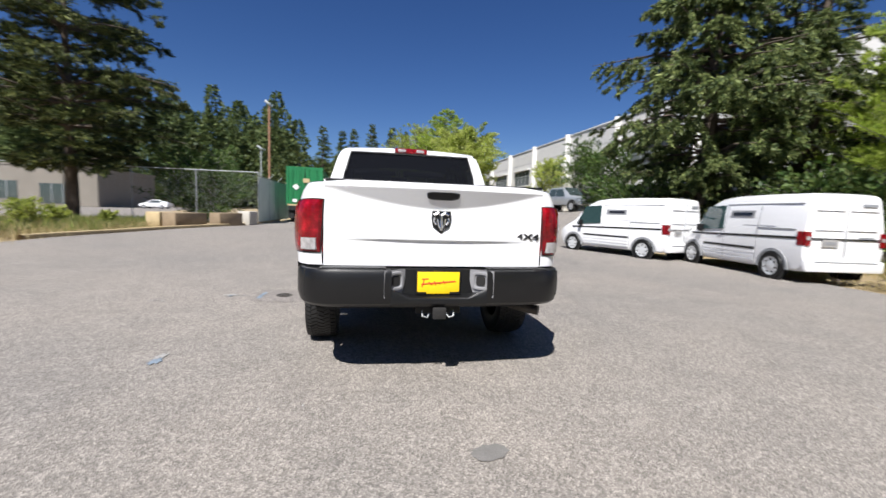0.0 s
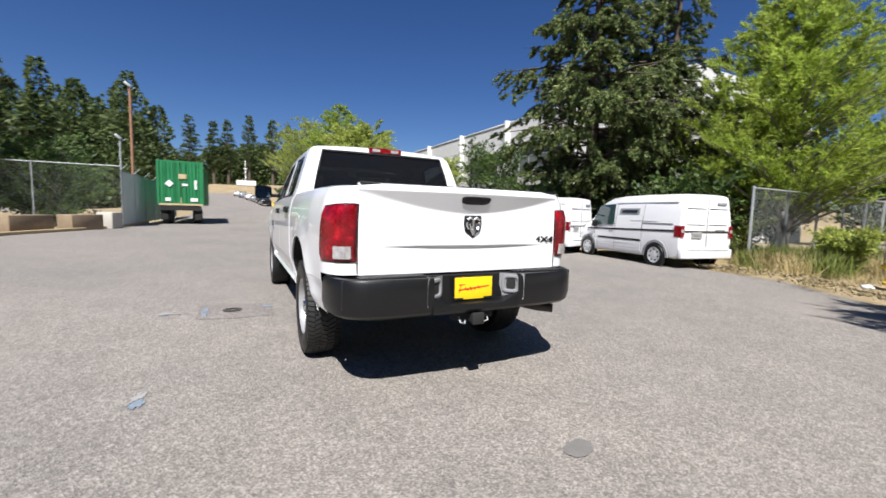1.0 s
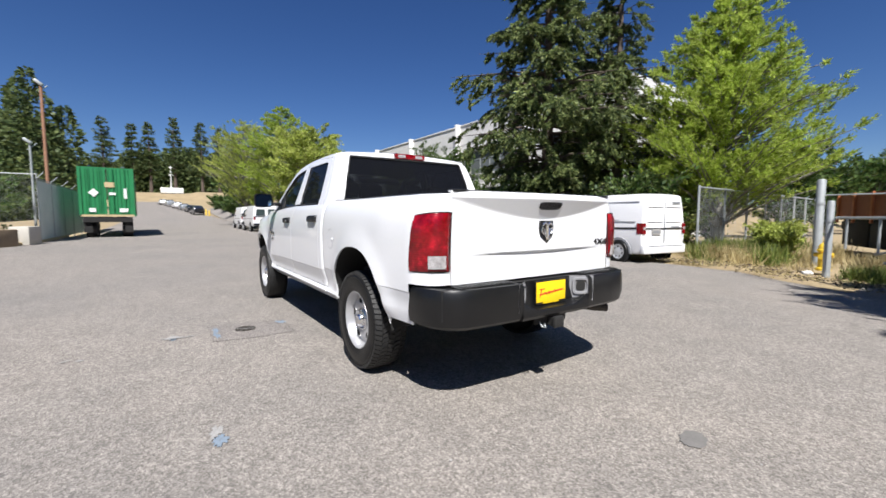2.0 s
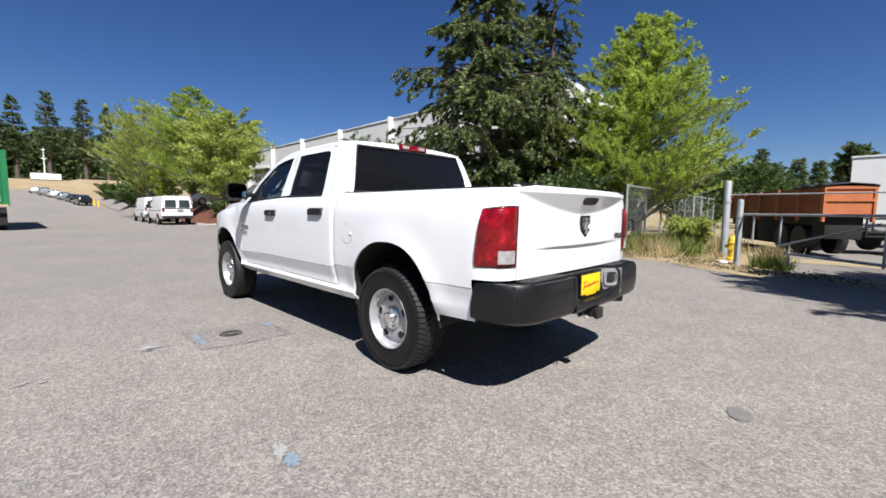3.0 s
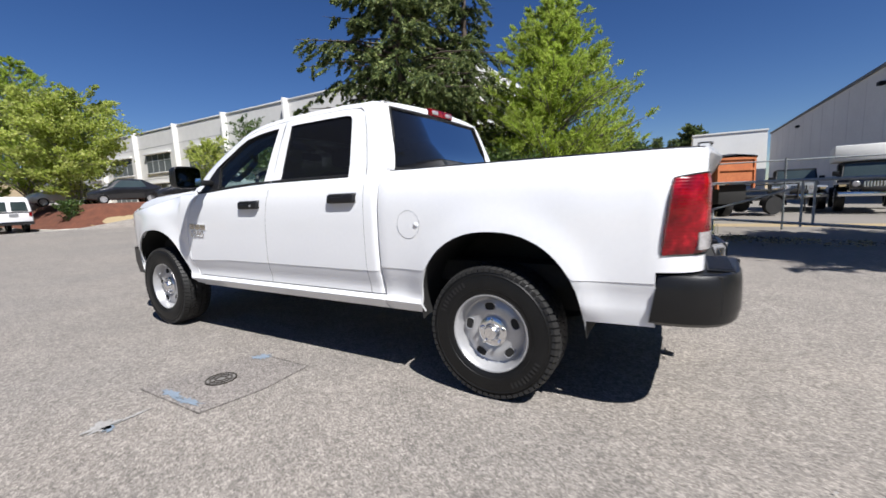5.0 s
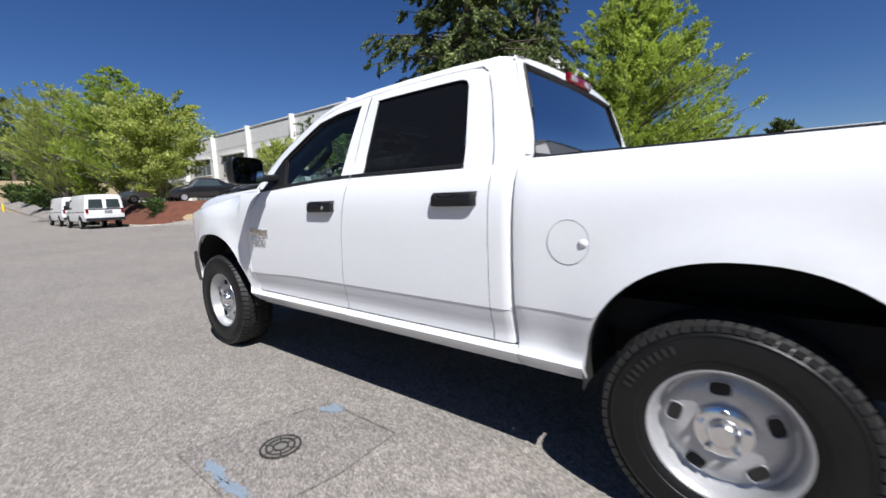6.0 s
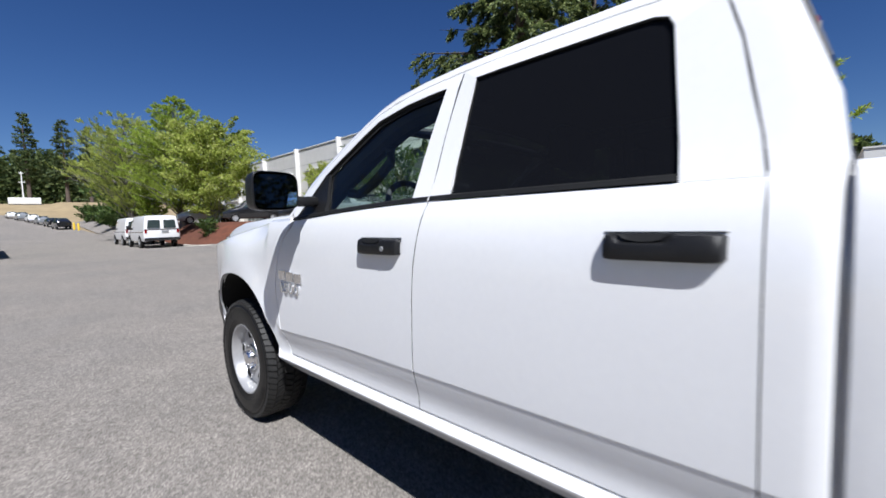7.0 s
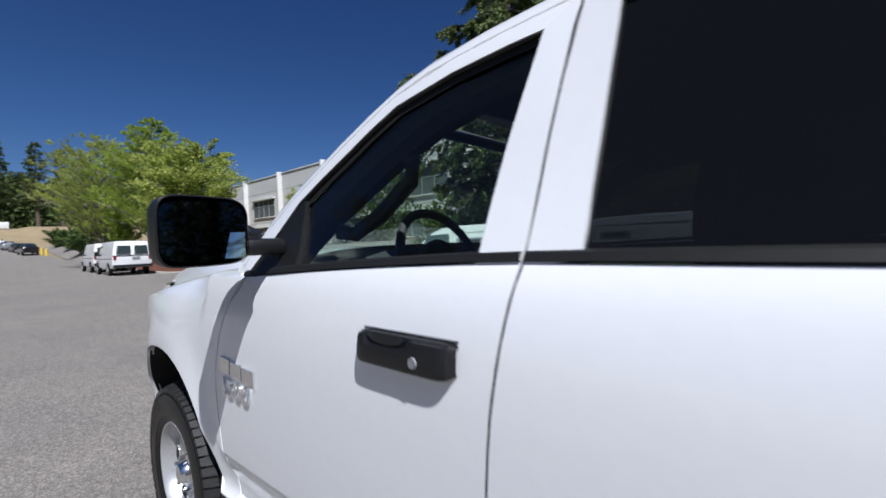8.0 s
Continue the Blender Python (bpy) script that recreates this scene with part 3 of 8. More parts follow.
def strip(name, s, outer, inner, material, parent, out=0.0, rim=0.02, label=""):
    """A band between two edge lines, given as (y, z) points in pairs."""
    bm = bmesh.new()
    rows = []
    for (y0, z0), (y1, z1) in zip(outer, inner):
        rows.append([side_point(s, y0 + (y1 - y0) * k / 3, z0 + (z1 - z0) * k / 3, out) for k in range(4)])
    grid(bm, rows, flip=s < 0, rim=(-rim * s, 0, 0))
    bmesh.ops.recalc_face_normals(bm, faces=bm.faces)
    return part(name, bm, material, parent, label)


def door_handle(s, y, z, parent, lock):
    """A flat strap handle that stands off the door, with a scooped upper edge and a blunt rear block."""
    half = 0.125
    bm = bmesh.new()
    rows = []
    for i in range(33):
        u = -1 + 2 * i / 32
        e = max(1 - abs(u) ** 10, 0.0) ** 0.4
        scoop = 0.013 * smooth(-0.35, -0.1, u) * (1 - smooth(0.62, 0.85, u))
        d = 0.006 + 0.026 * e
        top, low = 0.031 * (0.75 + 0.25 * e), -0.03 * (0.72 + 0.28 * e)
        gap = 0.022 * smooth(-0.5, -0.35, u) * (1 - smooth(0.55, 0.75, u))
        ring = [(top, -0.003), (top, d * 0.6), (top - 0.003 - scoop * 0.3, d * 0.72), (top - 0.004 - scoop, d * (0.72 + 0.2 * (1 - scoop / 0.013))), (top - 0.012 - scoop, d), (0.0, d * 1.03), (low + 0.012, d), (low + 0.002, d * 0.86), (low, d * 0.6), (low, -0.003 + gap)]
        rows.append([side_point(s, y + u * half, z + 0.004 + dz, o) for dz, o in ring])
    grid(bm, rows, flip=s < 0)
    bmesh.ops.recalc_face_normals(bm, faces=bm.faces)
    h = part("door_handle", bm, M_BLACK, parent, "black plastic pull handle")
    bm = bmesh.new()
    rows = []
    for i in range(11):
        u = -0.2 + 0.86 * i / 10
        t = math.sin(math.pi * i / 10) ** 0.5
        rows.append([side_point(s, y + u * half, z + 0.0335 - 0.0165 * t * k / 2, 0.0238 + 0.005 * k / 2) for k in range(3)])
    grid(bm, rows, flip=s < 0)
    bmesh.ops.recalc_face_normals(bm, faces=bm.faces)
    part("pull_recess", bm, M_SEAL, h)
    bm = bmesh.new()
    tube(bm, [side_point(s, y + u * half, z + 0.0375, 0.002) for u in (-1.0, -0.6, 0.0, 0.6, 1.0)], 0.002, 6)
    part("handle_gasket", bm, M_GREYPLASTIC, h)
    if lock:
        bm = bmesh.new()
        p = side_point(s, y - 0.05, z - 0.002, 0.03)
        rod(bm, p, p + Vector((s * 0.006, 0, 0)), 0.0105, 0.0095, 14)
        part("key_lock", bm, M_GREYPLASTIC, h)


def window_pane(name, s, edge, material, parent, inset=0.012):
    """Glass within an edge line of (y, z) points."""
    bm = bmesh.new()
    cy = sum(p[0] for p in edge) / len(edge)
    cz = sum(p[1] for p in edge) / len(edge)
    rows = []
    for i in range(7):
        f = i / 6
        rows.append([side_point(s, cy + (y - cy) * f, cz + (z - cz) * f, -inset) for y, z in edge + edge[:1]])
    grid(bm, rows)
    bmesh.ops.recalc_face_normals(bm, faces=bm.faces)
    return part(name, bm, material, parent)


def seal(s, edge, parent, r=0.009, inset=0.004, closed=True):
    bm = bmesh.new()
    tube(bm, [side_point(s, y, z, -inset) for y, z in edge], r, 6, closed)
    part("window_seal", bm, M_SEAL, parent, "black rubber window seal")


def doors(s, truck):
    front = door_lower("front_door", s, lambda z: split_line(z) + 0.003, door_edge_front, truck)
    rear = door_lower("rear_door", s, lambda z: 0.8705, lambda z: split_line(z) - 0.003, truck)
    tagged(front, "white front door with clear glass")
    tagged(rear, "white rear door with dark tinted glass")
    # upper frame of the front door
    top = [(y, roof_gap(y) - 0.004) for y in (2.84, 2.746, 2.644, 2.544, 2.452, 2.347, 2.249, 2.076, 1.931)] + [(split_line(1.81) + 0.003, 1.812)]
    low = [(2.79, 1.30), (2.70, 1.412), (2.605, 1.508), (2.52, 1.562), (2.432, 1.612), (2.33, 1.671), (2.238, 1.716), (2.066, 1.75), (1.921, 1.763), (1.845, 1.766)]
    strip("door_frame", s, top, low, M_PAINT, front)
    strip("door_pillar", s, [(split_line(z) + 0.003, z) for z in (1.335, 1.45, 1.55, 1.65, 1.812)],
          [(1.918, 1.335), (1.908, 1.45), (1.892, 1.55), (1.871, 1.65), (1.845, 1.766)], M_PAINT, front)
    edge = low + [(1.871, 1.65), (1.892, 1.55), (1.908, 1.45), (1.918, 1.34), (2.2, 1.325), (2.5, 1.305)]
    window_pane("window_glass", s, edge, M_SCREEN, front, 0.022)
    seal(s, low + [(1.871, 1.65), (1.892, 1.55), (1.908, 1.45), (1.918, 1.34)], front, 0.008, 0.012, False)
    deep = [(y - 0.014 * smooth(2.0, 2.5, y) + (0.0 if y > 1.86 else 0.006), z - 0.022) for y, z in low]
    strip("window_channel", s, low, deep, M_SEAL, front, -0.016, 0.003, "black window channel")
    # upper frame of the rear door, with round rear corners
    rt = [(split_line(1.81) - 0.003, 1.812), (1.6, 1.821), (1.4, 1.822), (1.2, 1.821), (1.08, 1.817), (1.01, 1.805), (0.97, 1.78)]
    rl = [(1.706, 1.772), (1.6, 1.775), (1.4, 1.776), (1.2, 1.776), (1.12, 1.774), (1.085, 1.762), (1.07, 1.735)]
    strip("door_frame", s, rt, rl, M_PAINT, rear)
    strip("door_pillar", s, [(split_line(z) - 0.003, z) for z in (1.335, 1.45, 1.55, 1.65, 1.812)],
          [(1.732, 1.342), (1.727, 1.45), (1.72, 1.55), (1.714, 1.65), (1.706, 1.772)], M_PAINT, rear)
    strip("door_pillar", s, [(1.07, 1.735), (1.057, 1.62), (1.045, 1.52), (1.035, 1.43), (1.027, belt(1.027) - 0.0035)],
          [(0.97, 1.78), (0.93, 1.65), (0.905, 1.52), (0.885, 1.43), (0.873, belt(0.873) - 0.0035)], M_PAINT, rear)
    edge = rl + [(1.057, 1.62), (1.045, 1.52), (1.035, 1.43), (1.027, 1.348), (1.732, 1.348), (1.727, 1.45), (1.72, 1.55), (1.714, 1.65)]
    window_pane("window_glass", s, edge, M_TINT, rear)
    seal(s, edge, rear, 0.005, 0.009)
    # dark strips that stand for the shade in the gaps round the doors
    for line in ([(split_line(z), z) for z in spaced(0.56, 1.806, 26)], [(0.8683, z) for z in spaced(0.56, 1.33, 12)],
                 [(0.8695, 1.335), (0.882, 1.43), (0.9015, 1.52), (0.9265, 1.65), (0.9665, 1.78)]):
        bm = bmesh.new()
        rows = [[side_point(s, y + d, z, -0.0018) for d in (-0.003, 0.003)] for y, z in line]
        grid(bm, rows)
        bmesh.ops.recalc_face_normals(bm, faces=bm.faces)
        part("gap_seal", bm, M_SEAL, rear)
    # belt strips
    for o, y0, y1 in ((front, 1.829, 2.80), (rear, 1.03, 1.821)):
        bm = bmesh.new()
        rows = []
        for y in spaced(y0, y1, 8):
            rows.append([side_point(s, y, z, e) for z, e in ((belt(y) - 0.001, 0.001), (belt(y) + 0.001, 0.007), (belt(y) + 0.014, 0.007), (belt(y) + 0.018, 0.0), (belt(y) + 0.018, -0.02))])
        grid(bm, rows, flip=s > 0)
        part("belt_strip", bm, M_SEAL, o, "black belt line strip")
    door_handle(s, 2.048, 1.172, front, True)
    door_handle(s, 1.05, 1.193, rear, False)
    # black sail behind the mirror
    strip("sail_panel", s, [(2.77, 1.31), (2.70, 1.408), (2.64, 1.472), (2.595, 1.512)], [(2.53, 1.31), (2.55, 1.38), (2.567, 1.44), (2.578, 1.51)], M_BLACK, front, -0.006)
    # badges on the door: a word as plain raised bars, and the model figure
    if s < 0:
        badge(front)
    return front, rear


def text_mesh(body, size, depth, spacing=1.0):
    c = bpy.data.curves.new("lettering", "FONT")
    c.body, c.size, c.extrude, c.align_x, c.align_y, c.bevel_depth = body, size, depth, "CENTER", "CENTER", 0.0013
    c.space_character = spacing
    ob = new("lettering", c)
    me = bpy.data.meshes.new_from_object(ob.evaluated_get(bpy.context.evaluated_depsgraph_get()))
    bpy.data.objects.remove(ob)
    return me


def lettering(name, body, size, depth, m, material, parent, label="", stretch=1.0):
    bpy.context.view_layer.update()
    me = text_mesh(body, size, depth)
    me.transform(m @ Matrix.Diagonal((stretch, 1, 1, 1)))
    me.materials.append(material)
    ob = new(name, me)
    ob.parent = parent
    return tagged(ob, label) if label else ob


def badge(parent):
    for k in range(3):
        bm = bmesh.new()
        y = 2.925 - k * 0.085
        rows = []
        for i in range(4):
            rows.append([side_point(-1, y - 0.075 * i / 3, 0.985 - 0.004 * k + 0.045 * j / 3, 0.006) for j in range(4)])
        grid(bm, rows, rim=(0.006, 0, 0))
        bmesh.ops.recalc_face_normals(bm, faces=bm.faces)
        part("badge_bar", bm, M_CHROME, parent, "chrome badge bar")
    p = side_point(-1, 2.82, 0.945)
    m = Matrix.Translation((p.x - 0.003, p.y, p.z)) @ Matrix(((0, 0, -1, 0), (-1, 0, 0, 0), (0, 1, 0, 0), (0, 0, 0, 1)))
    lettering("model_badge", "1500", 0.075, 0.004, m, M_CHROME, parent, "chrome model figures", 1.45)


def cab_shell(truck):
    for s in (-1, 1):
        # rocker under the doors
        cols = [(y, 0.455, 0.552, 0.0) for y in spaced(0.75, 2.93, 20)]
        column_panel("rocker_panel", s, cols, [0.44, 0.455, 0.478, 0.50, 0.515, 0.525, 0.54, 0.552], truck)
        # white body behind the gap between cab and bed
        bm = bmesh.new()
        grid(bm, [[side_point(s, y, z, -0.05) for z in spaced(0.56, 1.33, 10)] for y in (0.725, 0.75, 0.775)], flip=s > 0)
        bmesh.ops.recalc_face_normals(bm, faces=bm.faces)
        part("gap_panel", bm, M_PAINT, truck)
        # rear corner of the cab
        bm = bmesh.new()
        rows = []
        zs = [z for z in LEVELS if z >= 0.555] + [1.36, 1.42, 1.5, 1.58, 1.66, 1.74, 1.79, 1.82]
        for u in range(7):
            row = []
            for z in zs:
                front = 0.866 if z < 1.3 else lerp_table([(1.3, 0.866), (1.43, 0.879), (1.52, 0.898), (1.65, 0.923), (1.78, 0.963), (1.82, 1.01)], z)
                back = lerp_table([(0.4, 0.757), (1.3, 0.757), (1.36, 0.75), (1.5, 0.765), (1.82, 0.865)], z)
                inset = (0.0, 0.0, 0.0, 0.002, 0.008, 0.022, 0.05)[u]
                row.append(side_point(s, front + (back - front) * (0, 0.3, 0.55, 0.75, 0.88, 0.96, 1.0)[u], z, -inset))
            rows.append(row)
        grid(bm, rows, flip=s > 0, rim=(-0.03 * s, 0.01, 0))
        bmesh.ops.recalc_face_normals(bm, faces=bm.faces)
        part("cab_corner", bm, M_PAINT, truck)
        # roof rail and front pillar
        bm = bmesh.new()
        rows = []
        for y, z in ROOF_GAP + [(0.94, 1.818), (0.885, 1.812), (0.865, 1.80)]:
            x = half_width(y if y < 3 else 3, z) - 0.05 * smooth(0.96, 0.865, y)
            f = smooth(2.3, 2.75, y)
            dx = 0.075 - 0.03 * f
            rows.append([(s * (x - 0.002), y, z + 0.002), (s * (x - 0.006), y + 0.004, z + 0.014), (s * (x - 0.028), y + 0.02 * f, z + 0.036), (s * (x - dx), y + 0.035 * f, z + 0.046 - 0.012 * f)])
        grid(bm, rows, flip=s > 0, rim=(-0.02 * s, 0, -0.01))
        bmesh.ops.recalc_face_normals(bm, faces=bm.faces)
        part("roof_rail", bm, M_PAINT, truck)
    # roof skin
    bm = bmesh.new()
    rows = []
    for y in [2.22, 2.17, 2.08, 1.95, 1.7, 1.4, 1.15, 0.98, 0.9, 0.872, 0.862]:
        edge_z = roof_gap(y) + 0.046 if y > 1.02 else lerp_table([(0.862, 1.846), (0.9, 1.862), (1.02, 1.864)], y)
        drop = 0.03 * smooth(2.0, 2.25, y)
        x = half_width(y, roof_gap(y)) - 0.07
        rows.append([(x * u, y + 0.12 * (1 - u * u) * smooth(1.9, 2.2, y), edge_z + 0.026 * (1 - u * u) - drop) for u in [k / 6 - 1 for k in range(13)]])
    grid(bm, rows)
    bmesh.ops.recalc_face_normals(bm, faces=bm.faces)
    roof = part("roof", bm, M_PAINT, truck)
    # back of the cab: frame round a tinted window
    bm = bmesh.new()

    def back(x, z):
        return lerp_table([(0.8, 0.757), (1.3, 0.757), (1.36, 0.752), (1.5, 0.767), (1.82, 0.867), (1.9, 0.89)], z) - 0.03 * (1 - (x / 0.75) ** 2)
    win_lo, win_hi = 1.385, 1.818

    def half_win(z):
        return lerp_table([(1.385, 0.775), (1.818, 0.665)], z)

    def half_cab(z):
        return half_width(0.8, z) - 0.048
    for lo, hi in ((0.85, win_lo), (win_hi, 1.85)):
        rows = [[(half_cab(min(z, 1.82)) * u, back(half_cab(min(z, 1.82)) * u, z), z + (0.024 * (1 - u * u) if z > 1.84 else 0)) for u in [k / 8 - 1 for k in range(17)]] for z in spaced(lo, hi, 4)]
        grid(bm, rows)
    for s in (-1, 1):
        grid(bm, [[(s * (half_win(z) + (half_cab(z) - half_win(z)) * k / 3), back(half_win(z), z), z) for k in range(4)] for z in spaced(win_lo, win_hi, 6)])
    bmesh.ops.recalc_face_normals(bm, faces=bm.faces)
    wall = part("cab_back", bm, M_PAINT, truck)
    bm = bmesh.new()
    grid(bm, [[(half_win(z) * u, back(half_win(z) * u, z) + 0.008, z) for u in [k / 8 - 1 for k in range(17)]] for z in spaced(win_lo, win_hi, 6)])
    part("rear_window", bm, M_TINT, wall, "dark tinted rear window")
    bm = bmesh.new()
    loop = [(-half_win(win_lo), win_lo), (-half_win(1.6), 1.6), (-half_win(win_hi), win_hi), (-0.3, win_hi), (0.3, win_hi), (half_win(win_hi), win_hi), (half_win(1.6), 1.6), (half_win(win_lo), win_lo), (0.3, win_lo), (-0.3, win_lo)]
    tube(bm, [(x, back(x, z) - 0.002, z) for x, z in loop], 0.011, 6, True)
    part("window_seal", bm, M_SEAL, wall)
    # high brake light
    bm = bmesh.new()
    box(bm, (-0.185, 0.822, 1.828), (0.185, 0.9, 1.884), bevel=0.014)
    lamp = part("brake_light", bm, M_RED, truck, "red high brake light")
    for x in (-0.105, 0.105):
        bm = bmesh.new()
        box(bm, (x - 0.045, 0.818, 1.84), (x + 0.045, 0.84, 1.872), bevel=0.006)
        part("cargo_lens", bm, M_CLEARLENS, lamp)
    # windscreen
    bm = bmesh.new()
    rows = []
    for i in range(7):
        f = i / 6
        y, z = 2.26 + 0.70 * f, 1.83 - 0.56 * f
        x = 0.71 + 0.15 * f
        rows.append([(x * u, y + (0.10 + 0.08 * f) * (1 - u * u), z + 0.03 * (1 - u * u) * (1 - f)) for u in [k / 6 - 1 for k in range(13)]])
    grid(bm, rows)
    part("windscreen", bm, M_SCREEN, truck, "clear windscreen")
    return roof


def nose(truck):
    for s in (-1, 1):
        cols = []
        for y in (2.99, 3.0, 3.03):
            cols.append((y, 0.47, 1.288, 0.0))
        for k in range(31):
            y = WHEELBASE - 0.53 * math.cos(math.pi * k / 30)
            cols.append((y, max(arch(y, WHEELBASE, 0.5301, 0.97), 0.5), 1.288 - 0.15 * smooth(3.0, 4.3, y), 0.0))
        for y in (4.13, 4.25, 4.35, 4.45, 4.52):
            cols.append((y, 0.72, 1.288 - 0.15 * smooth(3.0, 4.3, y), 0.0))
        bm = bmesh.new()
        rows = []
        for k, (y, lo, hi, inset) in enumerate(cols):
            row = []
            for z in LEVELS:
                f = (0.0, 0.35, 0.75)[k] if k < 3 else 1.0
                yy = (door_edge_front(z) + 0.007) * (1 - f) + max(y, 3.0) * f
                row.append(side_point(s, yy, min(max(z, lo), hi)))
            top = row[-1]
            row += [Vector((top.x - s * 0.02, top.y, top.z + 0.012)), Vector((top.x - s * 0.10, top.y, top.z + 0.02)), Vector((top.x - s * 0.16, top.y, top.z + 0.012))]
            rows.append(row)
        grid(bm, rows, flip=s < 0, rim=(-0.03 * s, 0, 0))
        bmesh.ops.recalc_face_normals(bm, faces=bm.faces)
        part("front_fender", bm, M_PAINT, truck)
        wheel_well(s, WHEELBASE, 0.535, 0.985, truck)
        bm = bmesh.new()
        rows = []
        for y, x in ((4.24, 0.85), (4.33, 0.825), (4.42, 0.79), (4.5, 0.72), (4.56, 0.62), (4.58, 0.5)):
            rows.append([(s * (x + 0.03 - 0.05 * f), y + 0.02 - 0.07 * f, 0.99 + 0.2 * f - 0.02 * (y > 4.55)) for f in (0.0, 0.12, 0.5, 0.88, 1.0)])
        grid(bm, rows, flip=s < 0, rim=(-0.02 * s, -0.02, 0))
        bmesh.ops.recalc_face_normals(bm, faces=bm.faces)
        lamp = part("headlight", bm, M_CLEARLENS, truck, "clear headlight with dark bezels")
        for f0, f1 in ((0.2, 0.34), (0.66, 0.82)):
            bm = bmesh.new()
            grid(bm, [[(s * (x + 0.034 - 0.05 * f), y + 0.024 - 0.07 * f, 0.99 + 0.2 * f) for f in (f0, f1)] for y, x in ((4.28, 0.838), (4.36, 0.815), (4.44, 0.775), (4.52, 0.69), (4.565, 0.6))], flip=s < 0)
            part("bezel", bm, M_DARK, lamp)
        bm = bmesh.new()
        rows = []
        for y, ins in ((4.10, 0.01), (4.25, 0.01), (4.4, 0.03), (4.5, 0.08), (4.58, 0.2), (4.62, 0.45), (4.63, 0.9)):
            rows.append([(s * max(half_width(min(y, 4.2), 0.6) + 0.018 - ins - (0.02 if z < 0.5 else 0), 0.0), y, z) for z in (0.47, 0.49, 0.6, 0.73, 0.75)])
        grid(bm, rows, flip=s < 0)
        bmesh.ops.recalc_face_normals(bm, faces=bm.faces)
        part("front_bumper", bm, M_BLACK, truck, "black front bumper end")
    # bonnet, raised above the fenders with steep sides
    bm = bmesh.new()
    rows = []
    for y in (2.86, 2.95, 3.1, 3.4, 3.8, 4.05, 4.2, 4.32, 4.42, 4.5, 4.55):
        x = 0.79 - 0.07 * smooth(3.2, 4.5, y)
        z = 1.325 - 0.03 * smooth(3.2, 4.1, y) - 0.05 * smooth(4.0, 4.45, y) - 0.07 * smooth(4.35, 4.56, y)
        foot = 1.29 - 0.15 * smooth(3.0, 4.3, y)
        row = []
        for k in range(17):
            u = k / 8 - 1
            row.append((x * u * 0.985, y + 0.06 * (1 - u * u), z + 0.045 * (1 - abs(u) ** 4)))
        rows.append([(-x - 0.03, y, foot), (-x - 0.01, y, foot + 0.5 * max(z - foot, 0.0)), (-x + 0.002, y, z - 0.012)] + row + [(x - 0.002, y, z - 0.012), (x + 0.01, y, foot + 0.5 * max(z - foot, 0.0)), (x + 0.03, y, foot)])
    grid(bm, rows)
    bmesh.ops.recalc_face_normals(bm, faces=bm.faces)
    part("bonnet", bm, M_PAINT, truck)
    bm = bmesh.new()
    box(bm, (-0.55, 4.5, 0.78), (0.55, 4.58, 1.2), bevel=0.02)
    part("grille", bm, M_BLACK, truck)


def tail_y(x, z):
    """The gate's rear face: a face that leans out below the top edge, bounded by a curved crease, and a lower step."""
    crown = 0.022 * (1 - (x / 0.8) ** 2)
    low = 1.2 + 0.128 * min(abs(x) / 0.77, 1.0) ** 1.7
    lip = 0.55 * min(max(z - low, 0.0), 1.336 - low) * (1 - 0.7 * smooth(1.342, 1.378, z))
    step = 0.02 * max(1 - (abs(x) / 0.7) ** 2.2, 0.0) * smooth(0.968, 0.985, z) * (1 - smooth(1.0, 1.18, z))
    return -1.03 - crown - lip - step


